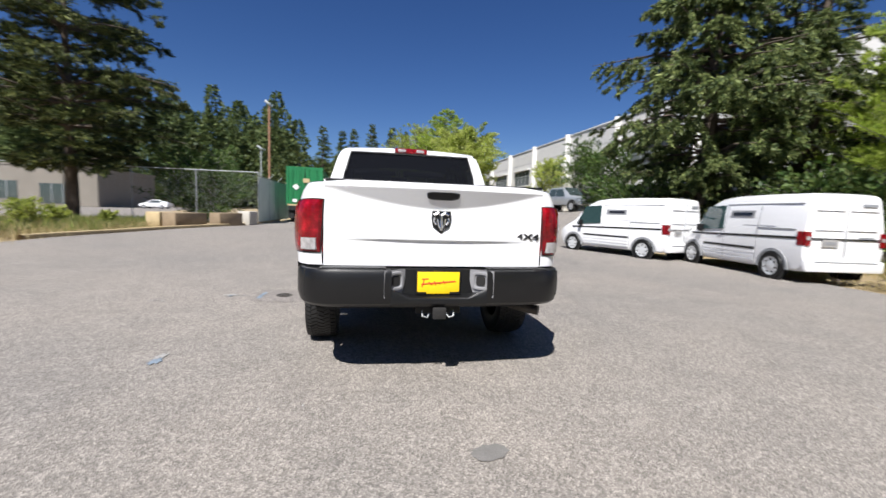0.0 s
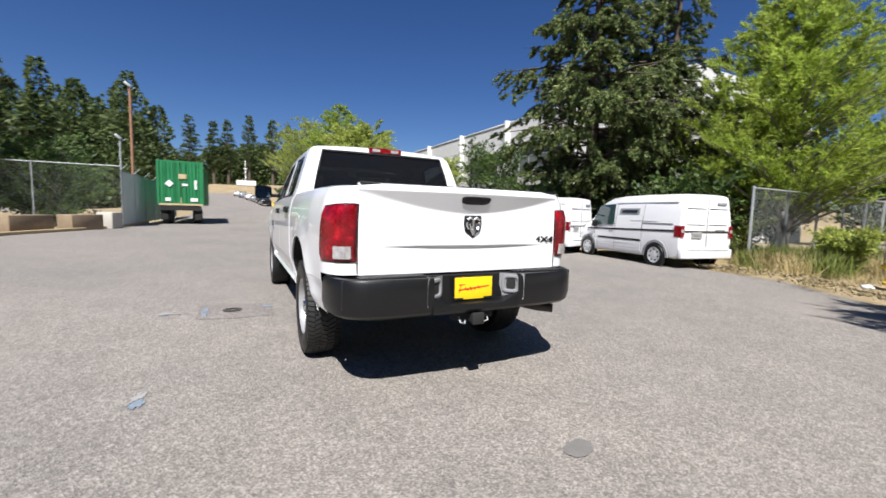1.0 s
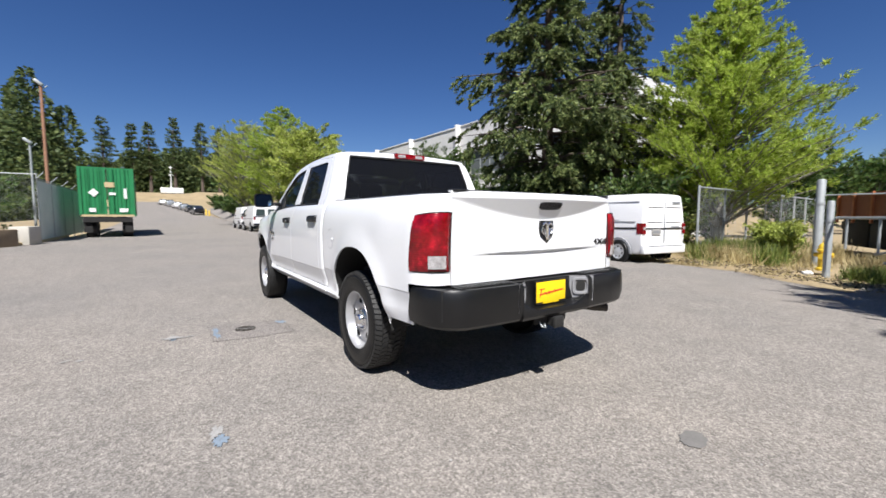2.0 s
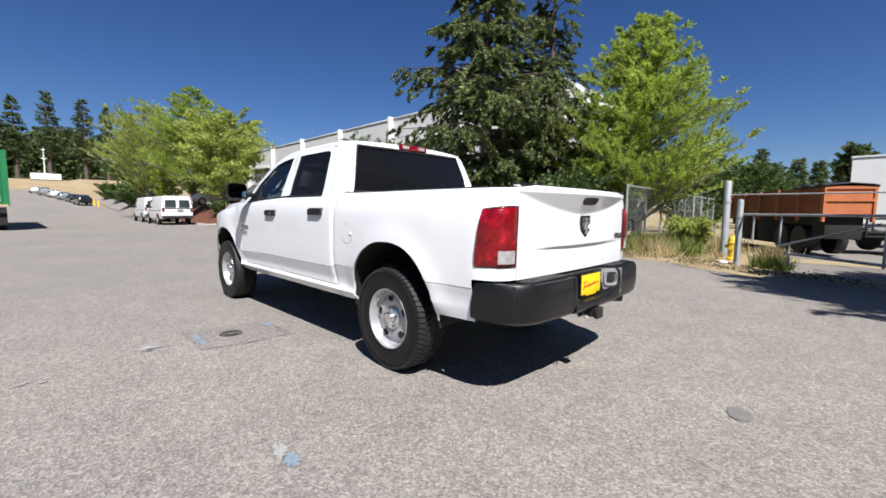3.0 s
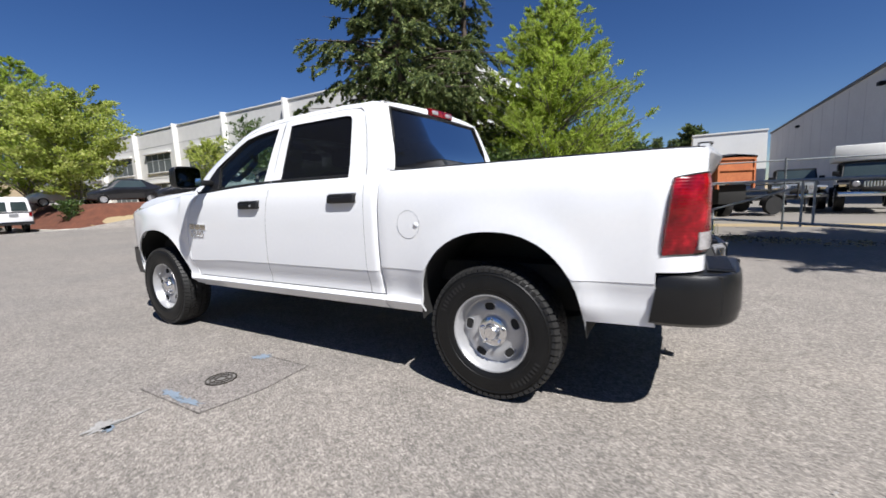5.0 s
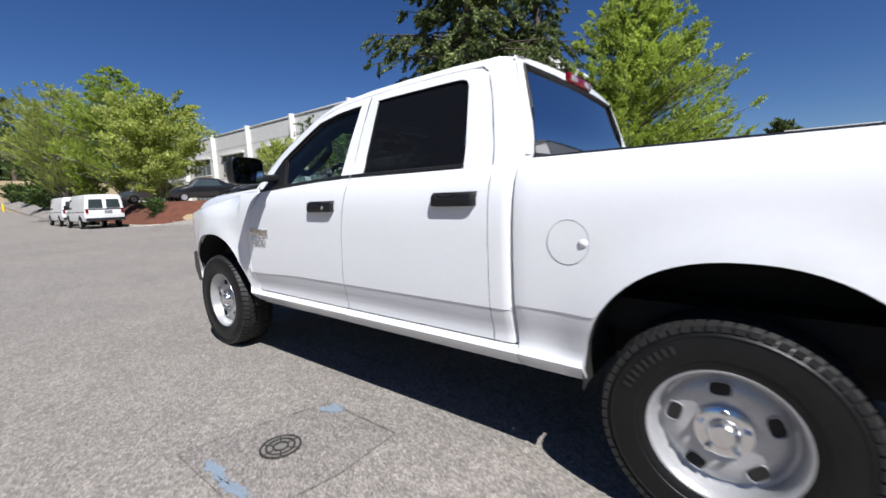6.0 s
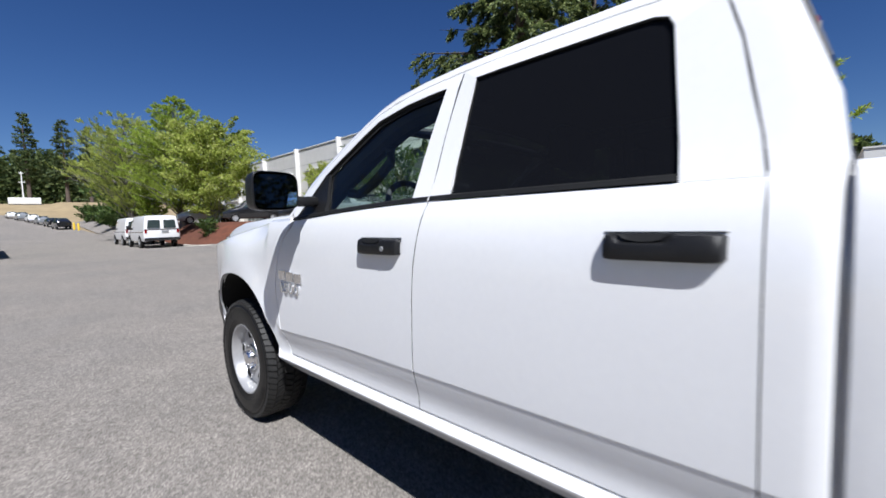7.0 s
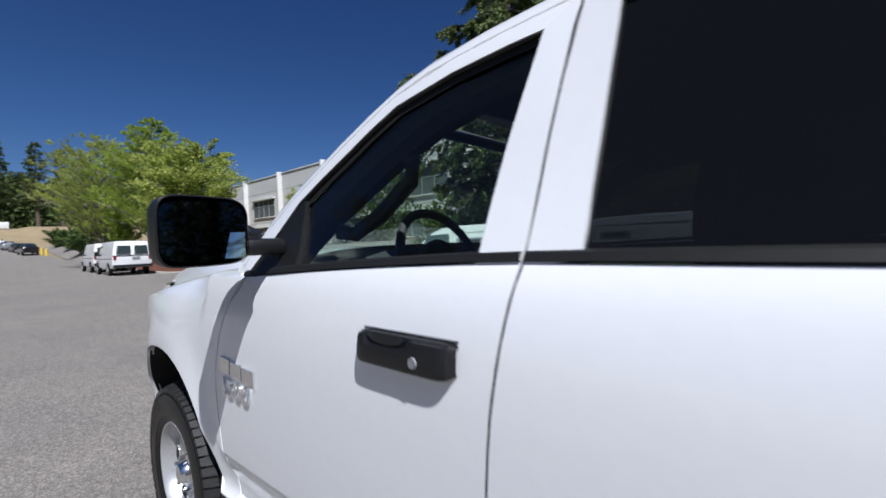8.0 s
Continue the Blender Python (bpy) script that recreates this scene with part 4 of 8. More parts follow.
def tailgate(truck):
    bm = bmesh.new()
    zs = [0.798, 0.85, 0.91, 0.95, 0.964, 0.97, 0.978, 0.986, 0.992, 1.0, 1.04, 1.1, 1.15] + [1.19 + 0.0075 * k for k in range(20)] + [1.336, 1.342, 1.35, 1.358, 1.366, 1.372, 1.378]
    xs = [k / 24 * 0.782 for k in range(-24, 25)]
    grid(bm, [[(x, tail_y(x, z), z) for z in zs] for x in xs], flip=False, rim=(0, 0.04, 0))
    bmesh.ops.recalc_face_normals(bm, faces=bm.faces)
    gate = part("tailgate", bm, M_PAINT, truck, "white tailgate with a spoiler lip")
    bm = bmesh.new()
    box(bm, (-0.775, -1.045, 1.37), (0.775, -0.985, 1.386), bevel=0.006)
    part("gate_cap", bm, M_BLACK, gate, "black tailgate top cap")
    bm = bmesh.new()
    box(bm, (-0.76, -0.985, 0.82), (0.76, -0.955, 1.36))
    part("inner_panel", bm, M_PAINT, gate)
    # handle bezel
    bm = bmesh.new()
    c = Vector((0.022, 0, 1.291))
    rows = []
    for k in range(33):
        a = k * math.tau / 32
        ring = []
        for f, d in ((1.0, 0.0), (0.97, -0.003), (0.9, -0.004), (0.84, 0.0), (0.0, -0.001)):
            x = c.x + 0.115 * f * math.copysign(abs(math.cos(a)) ** 0.45, math.cos(a)) * (1 + 0.12 * math.sin(a))
            z = c.z + 0.027 * f * math.copysign(abs(math.sin(a)) ** 0.55, math.sin(a))
            ring.append((x, tail_y(x, z) + d - 0.002, z))
        rows.append(ring)
    grid(bm, rows)
    bmesh.ops.recalc_face_normals(bm, faces=bm.faces)
    part("tailgate_handle", bm, M_BLACK, gate, "black recessed tailgate handle")
    # shield emblem with plain raised shapes
    bm = bmesh.new()
    shield = [(-0.065, 0.075), (0.065, 0.075), (0.07, 0.02), (0.06, -0.035), (0.0, -0.085), (-0.06, -0.035), (-0.07, 0.02)]
    y0 = tail_y(0.0, 1.12) - 0.004
    grid(bm, [[(0.018 + x * f, y0 - d, 1.115 + z * f) for x, z in shield + shield[:1]] for f, d in ((1.0, 0.0), (1.0, 0.012), (0.93, 0.016), (0.84, 0.01), (0.0, 0.012))])
    bmesh.ops.recalc_face_normals(bm, faces=bm.faces)
    em = part("emblem", bm, M_BLACK, gate, "dark and chrome shield emblem")
    for pts, r in (([(-0.05, 0.045), (-0.025, 0.06), (0.0, 0.045), (0.025, 0.06), (0.05, 0.045)], 0.011),
                   ([(-0.05, 0.03), (-0.052, 0.0), (-0.035, -0.02)], 0.009), ([(0.05, 0.03), (0.052, 0.0), (0.035, -0.02)], 0.009),
                   ([(0.0, 0.04), (0.0, 0.0), (0.0, -0.06)], 0.012), ([(-0.03, 0.02), (-0.018, -0.03), (0.0, -0.06)], 0.007), ([(0.03, 0.02), (0.018, -0.03), (0.0, -0.06)], 0.007)):
        bm = bmesh.new()
        tube(bm, [(0.018 + x, y0 - 0.014, 1.115 + z) for x, z in pts], r, 6)
        part("emblem_bar", bm, M_CHROME, em)
    m = Matrix.Translation((0.68, tail_y(0.68, 1.02) - 0.004, 1.018)) @ Matrix(((1, 0, 0, 0), (0, 0, -1, 0), (0, 1, 0, 0), (0, 0, 0, 1)))
    lettering("drive_badge", "4X4", 0.062, 0.003, m, M_BLACK, gate, "black raised lettering", 1.7)
    # bed floor and front bulkhead
    bm = bmesh.new()
    box(bm, (-0.75, -0.95, 1.03), (0.75, 0.72, 1.05))
    box(bm, (-0.75, 0.70, 1.05), (0.75, 0.725, 1.33))
    part("bed_floor", bm, M_PAINT, truck)
    bm = bmesh.new()
    box(bm, (-0.79, 0.692, 1.325), (0.79, 0.732, 1.352), bevel=0.01)
    part("bed_header", bm, M_PAINT, truck)


def tail_light(s, truck):
    """A tall red lamp that wraps round the rear corner, with a clear lens low on its rear face."""
    plan = [(-0.858, 0.002), (-0.885, 0.009), (-0.91, 0.018), (-0.935, 0.028), (-0.962, 0.044), (-0.99, 0.066), (-1.011, 0.094), (-1.025, 0.122), (-1.031, 0.15), (-1.033, 0.176)]
    bm = bmesh.new()
    rows = []
    n = len(plan)
    for i, (y, inset) in enumerate(plan):
        f = i / (n - 1)
        lo = 0.878 + 0.002 * f
        hi = 1.228 + 0.017 * min(f * 1.6, 1.0)
        lean = 0.045 * (1 - f)
        row = []
        for k in range(9):
            u = k / 8
            z = lo + (hi - lo) * u
            bulge = 0.012 * (1 - abs(2 * u - 1) ** 6) + 0.004
            p = side_point(s, y - lean * u, z, -inset + bulge)
            p.y -= 0.012 * f * (1 - abs(2 * u - 1) ** 6)
            row.append(p)
        rows.append(row)
    grid(bm, rows, flip=s > 0, rim=(-0.03 * s, 0.02, 0))
    bmesh.ops.recalc_face_normals(bm, faces=bm.faces)
    lamp = part("tail_light", bm, M_RED, truck, "tall red tail light with a clear reversing lens")
    bm = bmesh.new()
    rows = []
    for y, inset in ((-0.985, 0.066), (-1.004, 0.086), (-1.022, 0.115), (-1.031, 0.142), (-1.034, 0.165)):
        rows.append([(s * (half_width(-0.9, z) - inset + 0.022), y - 0.016, z) for z in (0.905, 0.915, 0.945, 0.975, 0.983)])
    grid(bm, rows, flip=s > 0, rim=(-0.01 * s, 0.012, 0))
    bmesh.ops.recalc_face_normals(bm, faces=bm.faces)
    part("reversing_lens", bm, M_CLEARLENS, lamp, "clear reversing lens")
    bm = bmesh.new()
    edge = [side_point(s, y - (0.045 * (1 - i / (n - 1)) if t else 0), (0.878 + 0.002 * i / (n - 1)) if not t else 1.228 + 0.017 * min(i / (n - 1) * 1.6, 1.0), -inset + 0.002)
            for t in (0, 1) for i, (y, inset) in (list(enumerate(plan)) if not t else list(enumerate(plan))[::-1])]
    tube(bm, edge, 0.0045, 5, True)
    part("lamp_gasket", bm, M_SEAL, lamp)


def rear_bumper(truck):
    section = [(0.0, 0.785), (-0.012, 0.79), (-0.03, 0.785), (-0.042, 0.765), (-0.046, 0.70), (-0.046, 0.62), (-0.03, 0.56), (-0.005, 0.54), (0.03, 0.53), (0.1, 0.535)]
    holder = None
    for s in (-1, 1):
        plan = [(0.922, -0.845), (0.922, -0.9), (0.91, -0.98), (0.888, -1.05), (0.852, -1.11), (0.80, -1.155), (0.74, -1.18), (0.6, -1.195), (0.40, -1.205), (0.33, -1.205)]
        bm = bmesh.new()
        rows = []
        for i, (x, y) in enumerate(plan):
            a, b = plan[max(i - 1, 0)], plan[min(i + 1, len(plan) - 1)]
            t = Vector((b[0] - a[0], b[1] - a[1])).normalized()
            out = Vector((-t.y, t.x)) if (-t.y * 1 + t.x * -1) > 0 else Vector((t.y, -t.x))
            out = Vector((abs(out.x), -abs(out.y)))
            rise = 0.0
            row = []
            # step pad on top, then the outer face and the lower return
            pad = Vector((x, y)) - out * 0.14
            row.append((s * pad.x, pad.y, 0.782))
            for d, z in section:
                q = Vector((x, y)) - out * d
                row.append((s * q.x, q.y + (0.785 - z) * (0.16, 0.1, 0.05, 0.02)[i] if i < 4 else q.y, z + rise))
            rows.append(row)
        grid(bm, rows, flip=s < 0, rim=None)
        bm.faces.new([bm.verts.new(p) for p in rows[0]])
        bmesh.ops.recalc_face_normals(bm, faces=bm.faces)
        b = part("bumper_wing", bm, M_BUMPER, holder, "") if holder else link_mesh("rear_bumper", bm, M_BUMPER)
        if holder is None:
            b.parent = truck
            holder = tagged(b, "black painted steel rear step bumper")
        bm = bmesh.new()
        box(bm, (min(s * 0.36, s * 0.8), -1.185, 0.785), (max(s * 0.36, s * 0.8), -1.05, 0.795), bevel=0.004)
        pad = part("step_pad", bm, M_BUMPER, holder, "ribbed grey step pad")
        for k in range(18):
            x = 0.375 + k * 0.023
            bm = bmesh.new()
            box(bm, (min(s * x, s * (x + 0.011)), -1.18, 0.793), (max(s * x, s * (x + 0.011)), -1.06, 0.799))
            part("step_rib", bm, M_BUMPER, holder)
        # cheek beside the plate: a slanted face with a raised frame round a dark hole
        def cheek(u, z, out=0.0):
            x, y = 0.37 - 0.14 * u, -1.246 + 0.112 * u
            return (s * (x - 0.6 * out), y - 0.8 * out, z)
        bm = bmesh.new()
        grid(bm, [[cheek(u, z) for z in (0.6 + 0.012 * u, 0.66, 0.72, 0.787)] for u in (-0.06, 0.3, 0.65, 1.0)])
        bmesh.ops.recalc_face_normals(bm, faces=bm.faces)
        part("bumper_cheek", bm, M_CHEEK, holder, "satin grey slanted bumper cheek")
        bm = bmesh.new()
        rows = []
        for k in range(25):
            a = k * math.tau / 24
            cu, cz = math.copysign(abs(math.cos(a)) ** 0.5, math.cos(a)), math.copysign(abs(math.sin(a)) ** 0.5, math.sin(a))
            rows.append([cheek(0.5 + 0.4 * f * cu, 0.71 + 0.066 * f * cz, o) for f, o in ((1.0, 0.002), (0.92, 0.014), (0.72, 0.014), (0.62, 0.004))])
        grid(bm, rows)
        bmesh.ops.recalc_face_normals(bm, faces=bm.faces)
        part("step_frame", bm, M_CHEEK, holder, "raised grey step frame")
        bm = bmesh.new()
        grid(bm, [[cheek(0.5 + 0.4 * 0.5 * f * math.copysign(abs(math.cos(k * math.tau / 24)) ** 0.5, math.cos(k * math.tau / 24)), 0.71 + 0.035 * f * math.copysign(abs(math.sin(k * math.tau / 24)) ** 0.5, math.sin(k * math.tau / 24)), 0.005) for f in (1.0, 0.0)] for k in range(25)])
        part("step_hole", bm, M_DARK, holder)
    # centre: recess for the plate and the lower lip
    bm = bmesh.new()
    rows = []
    for x in (-0.335, -0.28, -0.2, 0.0, 0.2, 0.28, 0.335):
        e = smooth(0.2, 0.335, abs(x))
        rows.append([(x, -1.13, 0.785), (x, -1.135, 0.70), (x, -1.15, 0.615 + 0.02 * e), (x, -1.175, 0.602 + 0.04 * e), (x, -1.235, 0.60 + 0.06 * e), (x, -1.246, 0.592 + 0.05 * e), (x, -1.25, 0.575), (x, -1.249, 0.56), (x, -1.232, 0.54), (x, -1.1, 0.53)])
    grid(bm, rows)
    bmesh.ops.recalc_face_normals(bm, faces=bm.faces)
    part("plate_recess", bm, M_BUMPER, holder)
    # dealer card with plain strokes
    bm = bmesh.new()
    box(bm, (-0.158, -1.168, 0.612), (0.158, -1.158, 0.778), bevel=0.004)
    plate = part("licence_plate", bm, M_BUMPER, holder, "yellow dealer card in a black plate frame")
    bm = bmesh.new()
    box(bm, (-0.148, -1.172, 0.618), (0.148, -1.167, 0.77), bevel=0.002)
    part("card", bm, M_YELLOW, plate, "yellow card with red strokes")
    for x0, z0, x1, z1, r in ((-0.12, 0.685, 0.12, 0.705, 0.005), (-0.12, 0.72, -0.07, 0.722, 0.004), (-0.1, 0.72, -0.115, 0.665, 0.004), (-0.07, 0.70, -0.045, 0.68, 0.005), (-0.03, 0.705, -0.02, 0.68, 0.005), (0.0, 0.70, 0.01, 0.685, 0.005), (0.03, 0.71, 0.045, 0.69, 0.005)):
        bm = bmesh.new()
        rod(bm, (x0, -1.172, z0), (x1, -1.172, z1), r, seg=6)
        part("ink_stroke", bm, M_REDINK, plate)
    for x0, x1, z in ((-0.152, -0.085, 0.623), (0.08, 0.152, 0.623)):
        bm = bmesh.new()
        box(bm, (x0, -1.175, z - 0.008), (x1, -1.172, z + 0.008))
        part("frame_bar", bm, M_BUMPER, plate)
    # the whole bumper stands close to the tailgate
    for ob in [holder] + list(holder.children_recursive):
        for v in ob.data.vertices:
            if v.co.y < -1.0:
                v.co.y = -1.0 + (v.co.y + 1.0) * 0.82


def wheel_parts(s, y, truck):
    """Tyre with tread blocks, a silver steel rim with five slots, and a chrome hub with lug nuts."""
    hold = new("wheel")
    hold.parent = truck
    hold.empty_display_size = 0.2
    hold.location = (s * 0.862, y, HUB)
    turn = Matrix.Rotation(math.pi / 2 * s, 4, "Y")
    bm = bmesh.new()
    w = 0.128
    prof = [(0.222, -w + 0.02), (0.24, -w + 0.006), (0.29, -w - 0.004), (0.335, -w), (0.365, -w + 0.008), (0.378, -w + 0.02), (0.384, -w + 0.04), (0.3845, -0.06), (0.385, 0.0), (0.3845, 0.06),
            (0.384, w - 0.04), (0.378, w - 0.02), (0.365, w - 0.008), (0.352, w - 0.001), (0.349, w + 0.002), (0.344, w + 0.002), (0.341, w), (0.325, w + 0.003), (0.29, w + 0.005), (0.265, w + 0.003), (0.262, w), (0.256, w), (0.25, w - 0.002), (0.232, w - 0.008), (0.222, w - 0.02)]
    lathe(bm, prof, 64, turn, cap=False)
    tyre = part("tyre", bm, M_SIDEWALL, hold, "black all-terrain tyre")
    # raised marks on the sidewall, as plain bars
    for a0, count in ((0.5, 9), (3.6, 9)):
        for k in range(count):
            bm = bmesh.new()
            a = a0 + k * 0.085
            ring = []
            for r, da in ((0.297, -0.022), (0.328, -0.022), (0.328, 0.022), (0.297, 0.022)):
                ring.append(bm.verts.new(turn @ Vector((r * math.cos(a + da), r * math.sin(a + da), w + 0.0068))))
            bm.faces.new(ring)
            part("sidewall_bar", bm, M_RUBBER, tyre)
    bm = bmesh.new()
    for k in range(62):
        a = k * math.tau / 62
        for j, (h0, h1, sk) in enumerate(((-0.127, -0.08, 0.015), (-0.075, -0.03, -0.022), (-0.025, 0.025, 0.022), (0.03, 0.075, -0.022), (0.08, 0.127, 0.015))):
            ring = []
            for h, da in ((h0, -0.04), (h1, -0.04), (h1, 0.04), (h0, 0.04)):
                aa = a + da + sk * (1 if h == h1 else -1) + (0.04 if j % 2 else 0)
                edge = abs(h) > 0.125
                for r in ((0.36 if edge else 0.38), (0.3805 if edge else 0.3945)):
                    ring.append(bm.verts.new(turn @ Vector((r * math.cos(aa), r * math.sin(aa), h))))
            lo, hi = ring[0::2], ring[1::2]
            bm.faces.new(hi)
            for i in range(4):
                bm.faces.new((lo[i], lo[(i + 1) % 4], hi[(i + 1) % 4], hi[i]))
    bmesh.ops.recalc_face_normals(bm, faces=bm.faces)
    part("tread", bm, M_RUBBER, tyre)
    bm = bmesh.new()
    lathe(bm, [(0.226, 0.0), (0.228, 0.1), (0.232, 0.113), (0.229, 0.121), (0.222, 0.12), (0.214, 0.108), (0.207, 0.09), (0.203, 0.07), (0.198, 0.055), (0.188, 0.05), (0.175, 0.058), (0.15, 0.068), (0.12, 0.07), (0.1, 0.064), (0.088, 0.06), (0.001, 0.06)], 64, turn)
    rim = part("rim", bm, M_SILVER, hold, "silver steel wheel rim")
    for k in range(5):
        a = k * math.tau / 5 + 0.1
        bm = bmesh.new()
        rows = []
        for i in range(25):
            b = i * math.tau / 24
            row = []
            for f, h in ((1.12, 0.064), (1.06, 0.0725), (0.97, 0.071), (0.9, 0.05)):
                u = 0.023 * f * math.copysign(abs(math.cos(b)) ** 0.6, math.cos(b))
                v = 0.033 * f * math.copysign(abs(math.sin(b)) ** 0.6, math.sin(b))
                r = 0.15 + u
                row.append(turn @ Vector((r * math.cos(a) - v * math.sin(a), r * math.sin(a) + v * math.cos(a), h)))
            rows.append(row)
        grid(bm, rows)
        bmesh.ops.recalc_face_normals(bm, faces=bm.faces)
        part("slot_edge", bm, M_SILVER, rim)
        bm = bmesh.new()
        rows = []
        for i in range(25):
            b = i * math.tau / 24
            rows.append([turn @ Vector(((0.15 + 0.0222 * f * math.copysign(abs(math.cos(b)) ** 0.6, math.cos(b))) * math.cos(a) - 0.032 * f * math.copysign(abs(math.sin(b)) ** 0.6, math.sin(b)) * math.sin(a), (0.15 + 0.0222 * f * math.copysign(abs(math.cos(b)) ** 0.6, math.cos(b))) * math.sin(a) + 0.032 * f * math.copysign(abs(math.sin(b)) ** 0.6, math.sin(b)) * math.cos(a), 0.0708)) for f in (0.97, 0.0)])
        grid(bm, rows)
        part("slot", bm, M_DARK, rim)
    bm = bmesh.new()
    lathe(bm, [(0.088, 0.058), (0.086, 0.074), (0.07, 0.082), (0.052, 0.082), (0.046, 0.1), (0.036, 0.112), (0.001, 0.115)], 40, turn)
    part("hub_cap", bm, M_CHROME, rim, "chrome hub cap")
    for k in range(5):
        a = k * math.tau / 5
        bm = bmesh.new()
        p = Vector((0.07 * math.cos(a), 0.07 * math.sin(a), 0.078))
        rod(bm, turn @ p, turn @ (p + Vector((0, 0, 0.028))), 0.0125, 0.009, 6)
        part("lug_nut", bm, M_CHROME, rim)
    return hold


def wing_mirror(s, truck):
    hold = new("wing_mirror")
    hold.parent = truck
    hold.empty_display_size = 0.1
    tagged(hold, "black folding wing mirror")
    bm = bmesh.new()
    rows = []
    cx, cz = s * 1.143, 1.425
    for y, f in ((2.60, 0.96), (2.605, 1.0), (2.65, 1.0), (2.70, 0.93), (2.735, 0.78), (2.75, 0.5), (2.752, 0.0)):
        ring = []
        for k in range(29):
            a = k * math.tau / 28
            ring.append((cx + s * 0.106 * f * math.copysign(abs(math.cos(a)) ** 0.42, math.cos(a)), y, cz + (0.088 + 0.006 * math.cos(a)) * f * math.copysign(abs(math.sin(a)) ** 0.42, math.sin(a))))
        rows.append(ring)
    grid(bm, rows)
    bmesh.ops.recalc_face_normals(bm, faces=bm.faces)
    part("housing", bm, M_BLACK, hold)
    bm = bmesh.new()
    rows = []
    for f in (1.0, 0.5, 0.0):
        rows.append([(cx + s * 0.093 * f * math.copysign(abs(math.cos(a)) ** 0.42, math.cos(a)), 2.612 + 0.02 * f * math.copysign(abs(math.cos(a)) ** 0.42, math.cos(a)) + 0.05 * 0.086 * f * math.copysign(abs(math.sin(a)) ** 0.42, math.sin(a)), cz + 0.076 * f * math.copysign(abs(math.sin(a)) ** 0.42, math.sin(a))) for a in [k * math.tau / 28 for k in range(29)]])
    grid(bm, rows)
    bmesh.ops.recalc_face_normals(bm, faces=bm.faces)
    glass_face = part("mirror_glass", bm, M_MIRROR, hold, "dark mirror glass")
    # added patch that stands for the sky's reflection low in the mirror
    bm = bmesh.new()
    grid(bm, [[(cx - s * (0.088 - 0.075 * i / 3 * (1 - 0.35 * j / 3)), 2.6095 - 0.02 + 0.022 * i / 3 - 0.004, cz - 0.07 + 0.066 * j / 3) for j in range(4)] for i in range(4)])
    bmesh.ops.recalc_face_normals(bm, faces=bm.faces)
    part("spotter_glass", bm, M_REFLECTION, glass_face, "bright sky reflection put in low on the mirror")
    bm = bmesh.new()
    box(bm, (min(s * 0.925, s * 1.05), 2.61, 1.358), (max(s * 0.925, s * 1.05), 2.70, 1.405), bevel=0.015)
    part("arm", bm, M_BLACK, hold)


def underside(truck):
    bm = bmesh.new()
    for s in (-1, 1):
        box(bm, (s * 0.5 - 0.05, -1.0, 0.5), (s * 0.5 + 0.05, 4.3, 0.66))
    part("chassis_rail", bm, M_DARK, truck)
    for name, lo, hi in (("floor_pan", (-0.86, 0.55, 0.56), (0.86, 2.95, 0.7)), ("bed_crossframe", (-0.74, -0.555, 0.64), (0.74, 0.545, 0.77)), ("rear_crossframe", (-0.9, -1.1, 0.6), (0.9, -0.56, 0.78))):
        bm = bmesh.new()
        box(bm, lo, hi)
        part(name, bm, M_DARK, truck)
    bm = bmesh.new()
    box(bm, (-0.72, 3.0, 0.5), (0.72, 4.3, 1.15))
    part("engine_bay", bm, M_DARK, truck)
    for y in (0.0, WHEELBASE):
        bm = bmesh.new()
        rod(bm, (-0.8, y, HUB), (0.8, y, HUB), 0.055, seg=12)
        bmesh.ops.create_uvsphere(bm, u_segments=14, v_segments=8, radius=0.15, matrix=Matrix.Translation((0.05, y, HUB)))
        part("axle", bm, M_DARK, truck)
    bm = bmesh.new()
    lathe(bm, [(0.2, -0.1), (0.33, -0.11), (0.38, -0.06), (0.38, 0.06), (0.33, 0.11), (0.2, 0.1)], 28, Matrix.Translation((0, -0.6, 0.62)))
    part("spare_tyre", bm, M_RUBBER, truck)
    # exhaust tail pipe
    bm = bmesh.new()
    tube(bm, [(0.45, -0.1, 0.5), (0.5, -0.5, 0.5), (0.58, -0.8, 0.49), (0.7, -0.98, 0.475), (0.79, -1.05, 0.468)], 0.036, 14)
    part("exhaust_pipe", bm, M_IRON, truck, "dark metal tail pipe")
    bm = bmesh.new()
    box(bm, (-0.036, -1.215, 0.462), (0.036, -0.9, 0.528), bevel=0.008)
    box(bm, (-0.046, -1.22, 0.455), (0.046, -1.19, 0.535), bevel=0.008)
    box(bm, (-0.16, -1.14, 0.478), (0.16, -1.12, 0.55), bevel=0.006)
    box(bm, (-0.7, -1.05, 0.5), (0.7, -0.97, 0.58), bevel=0.01)
    part("tow_hitch", bm, M_DARK, truck, "black tow hitch receiver")
    for s in (-1, 1):
        bm = bmesh.new()
        tube(bm, [(s * 0.11, -1.135, 0.5), (s * 0.11, -1.16, 0.465), (s * 0.075, -1.16, 0.455), (s * 0.06, -1.135, 0.48)], 0.006, 6)
        part("chain_loop", bm, M_STEEL, truck)


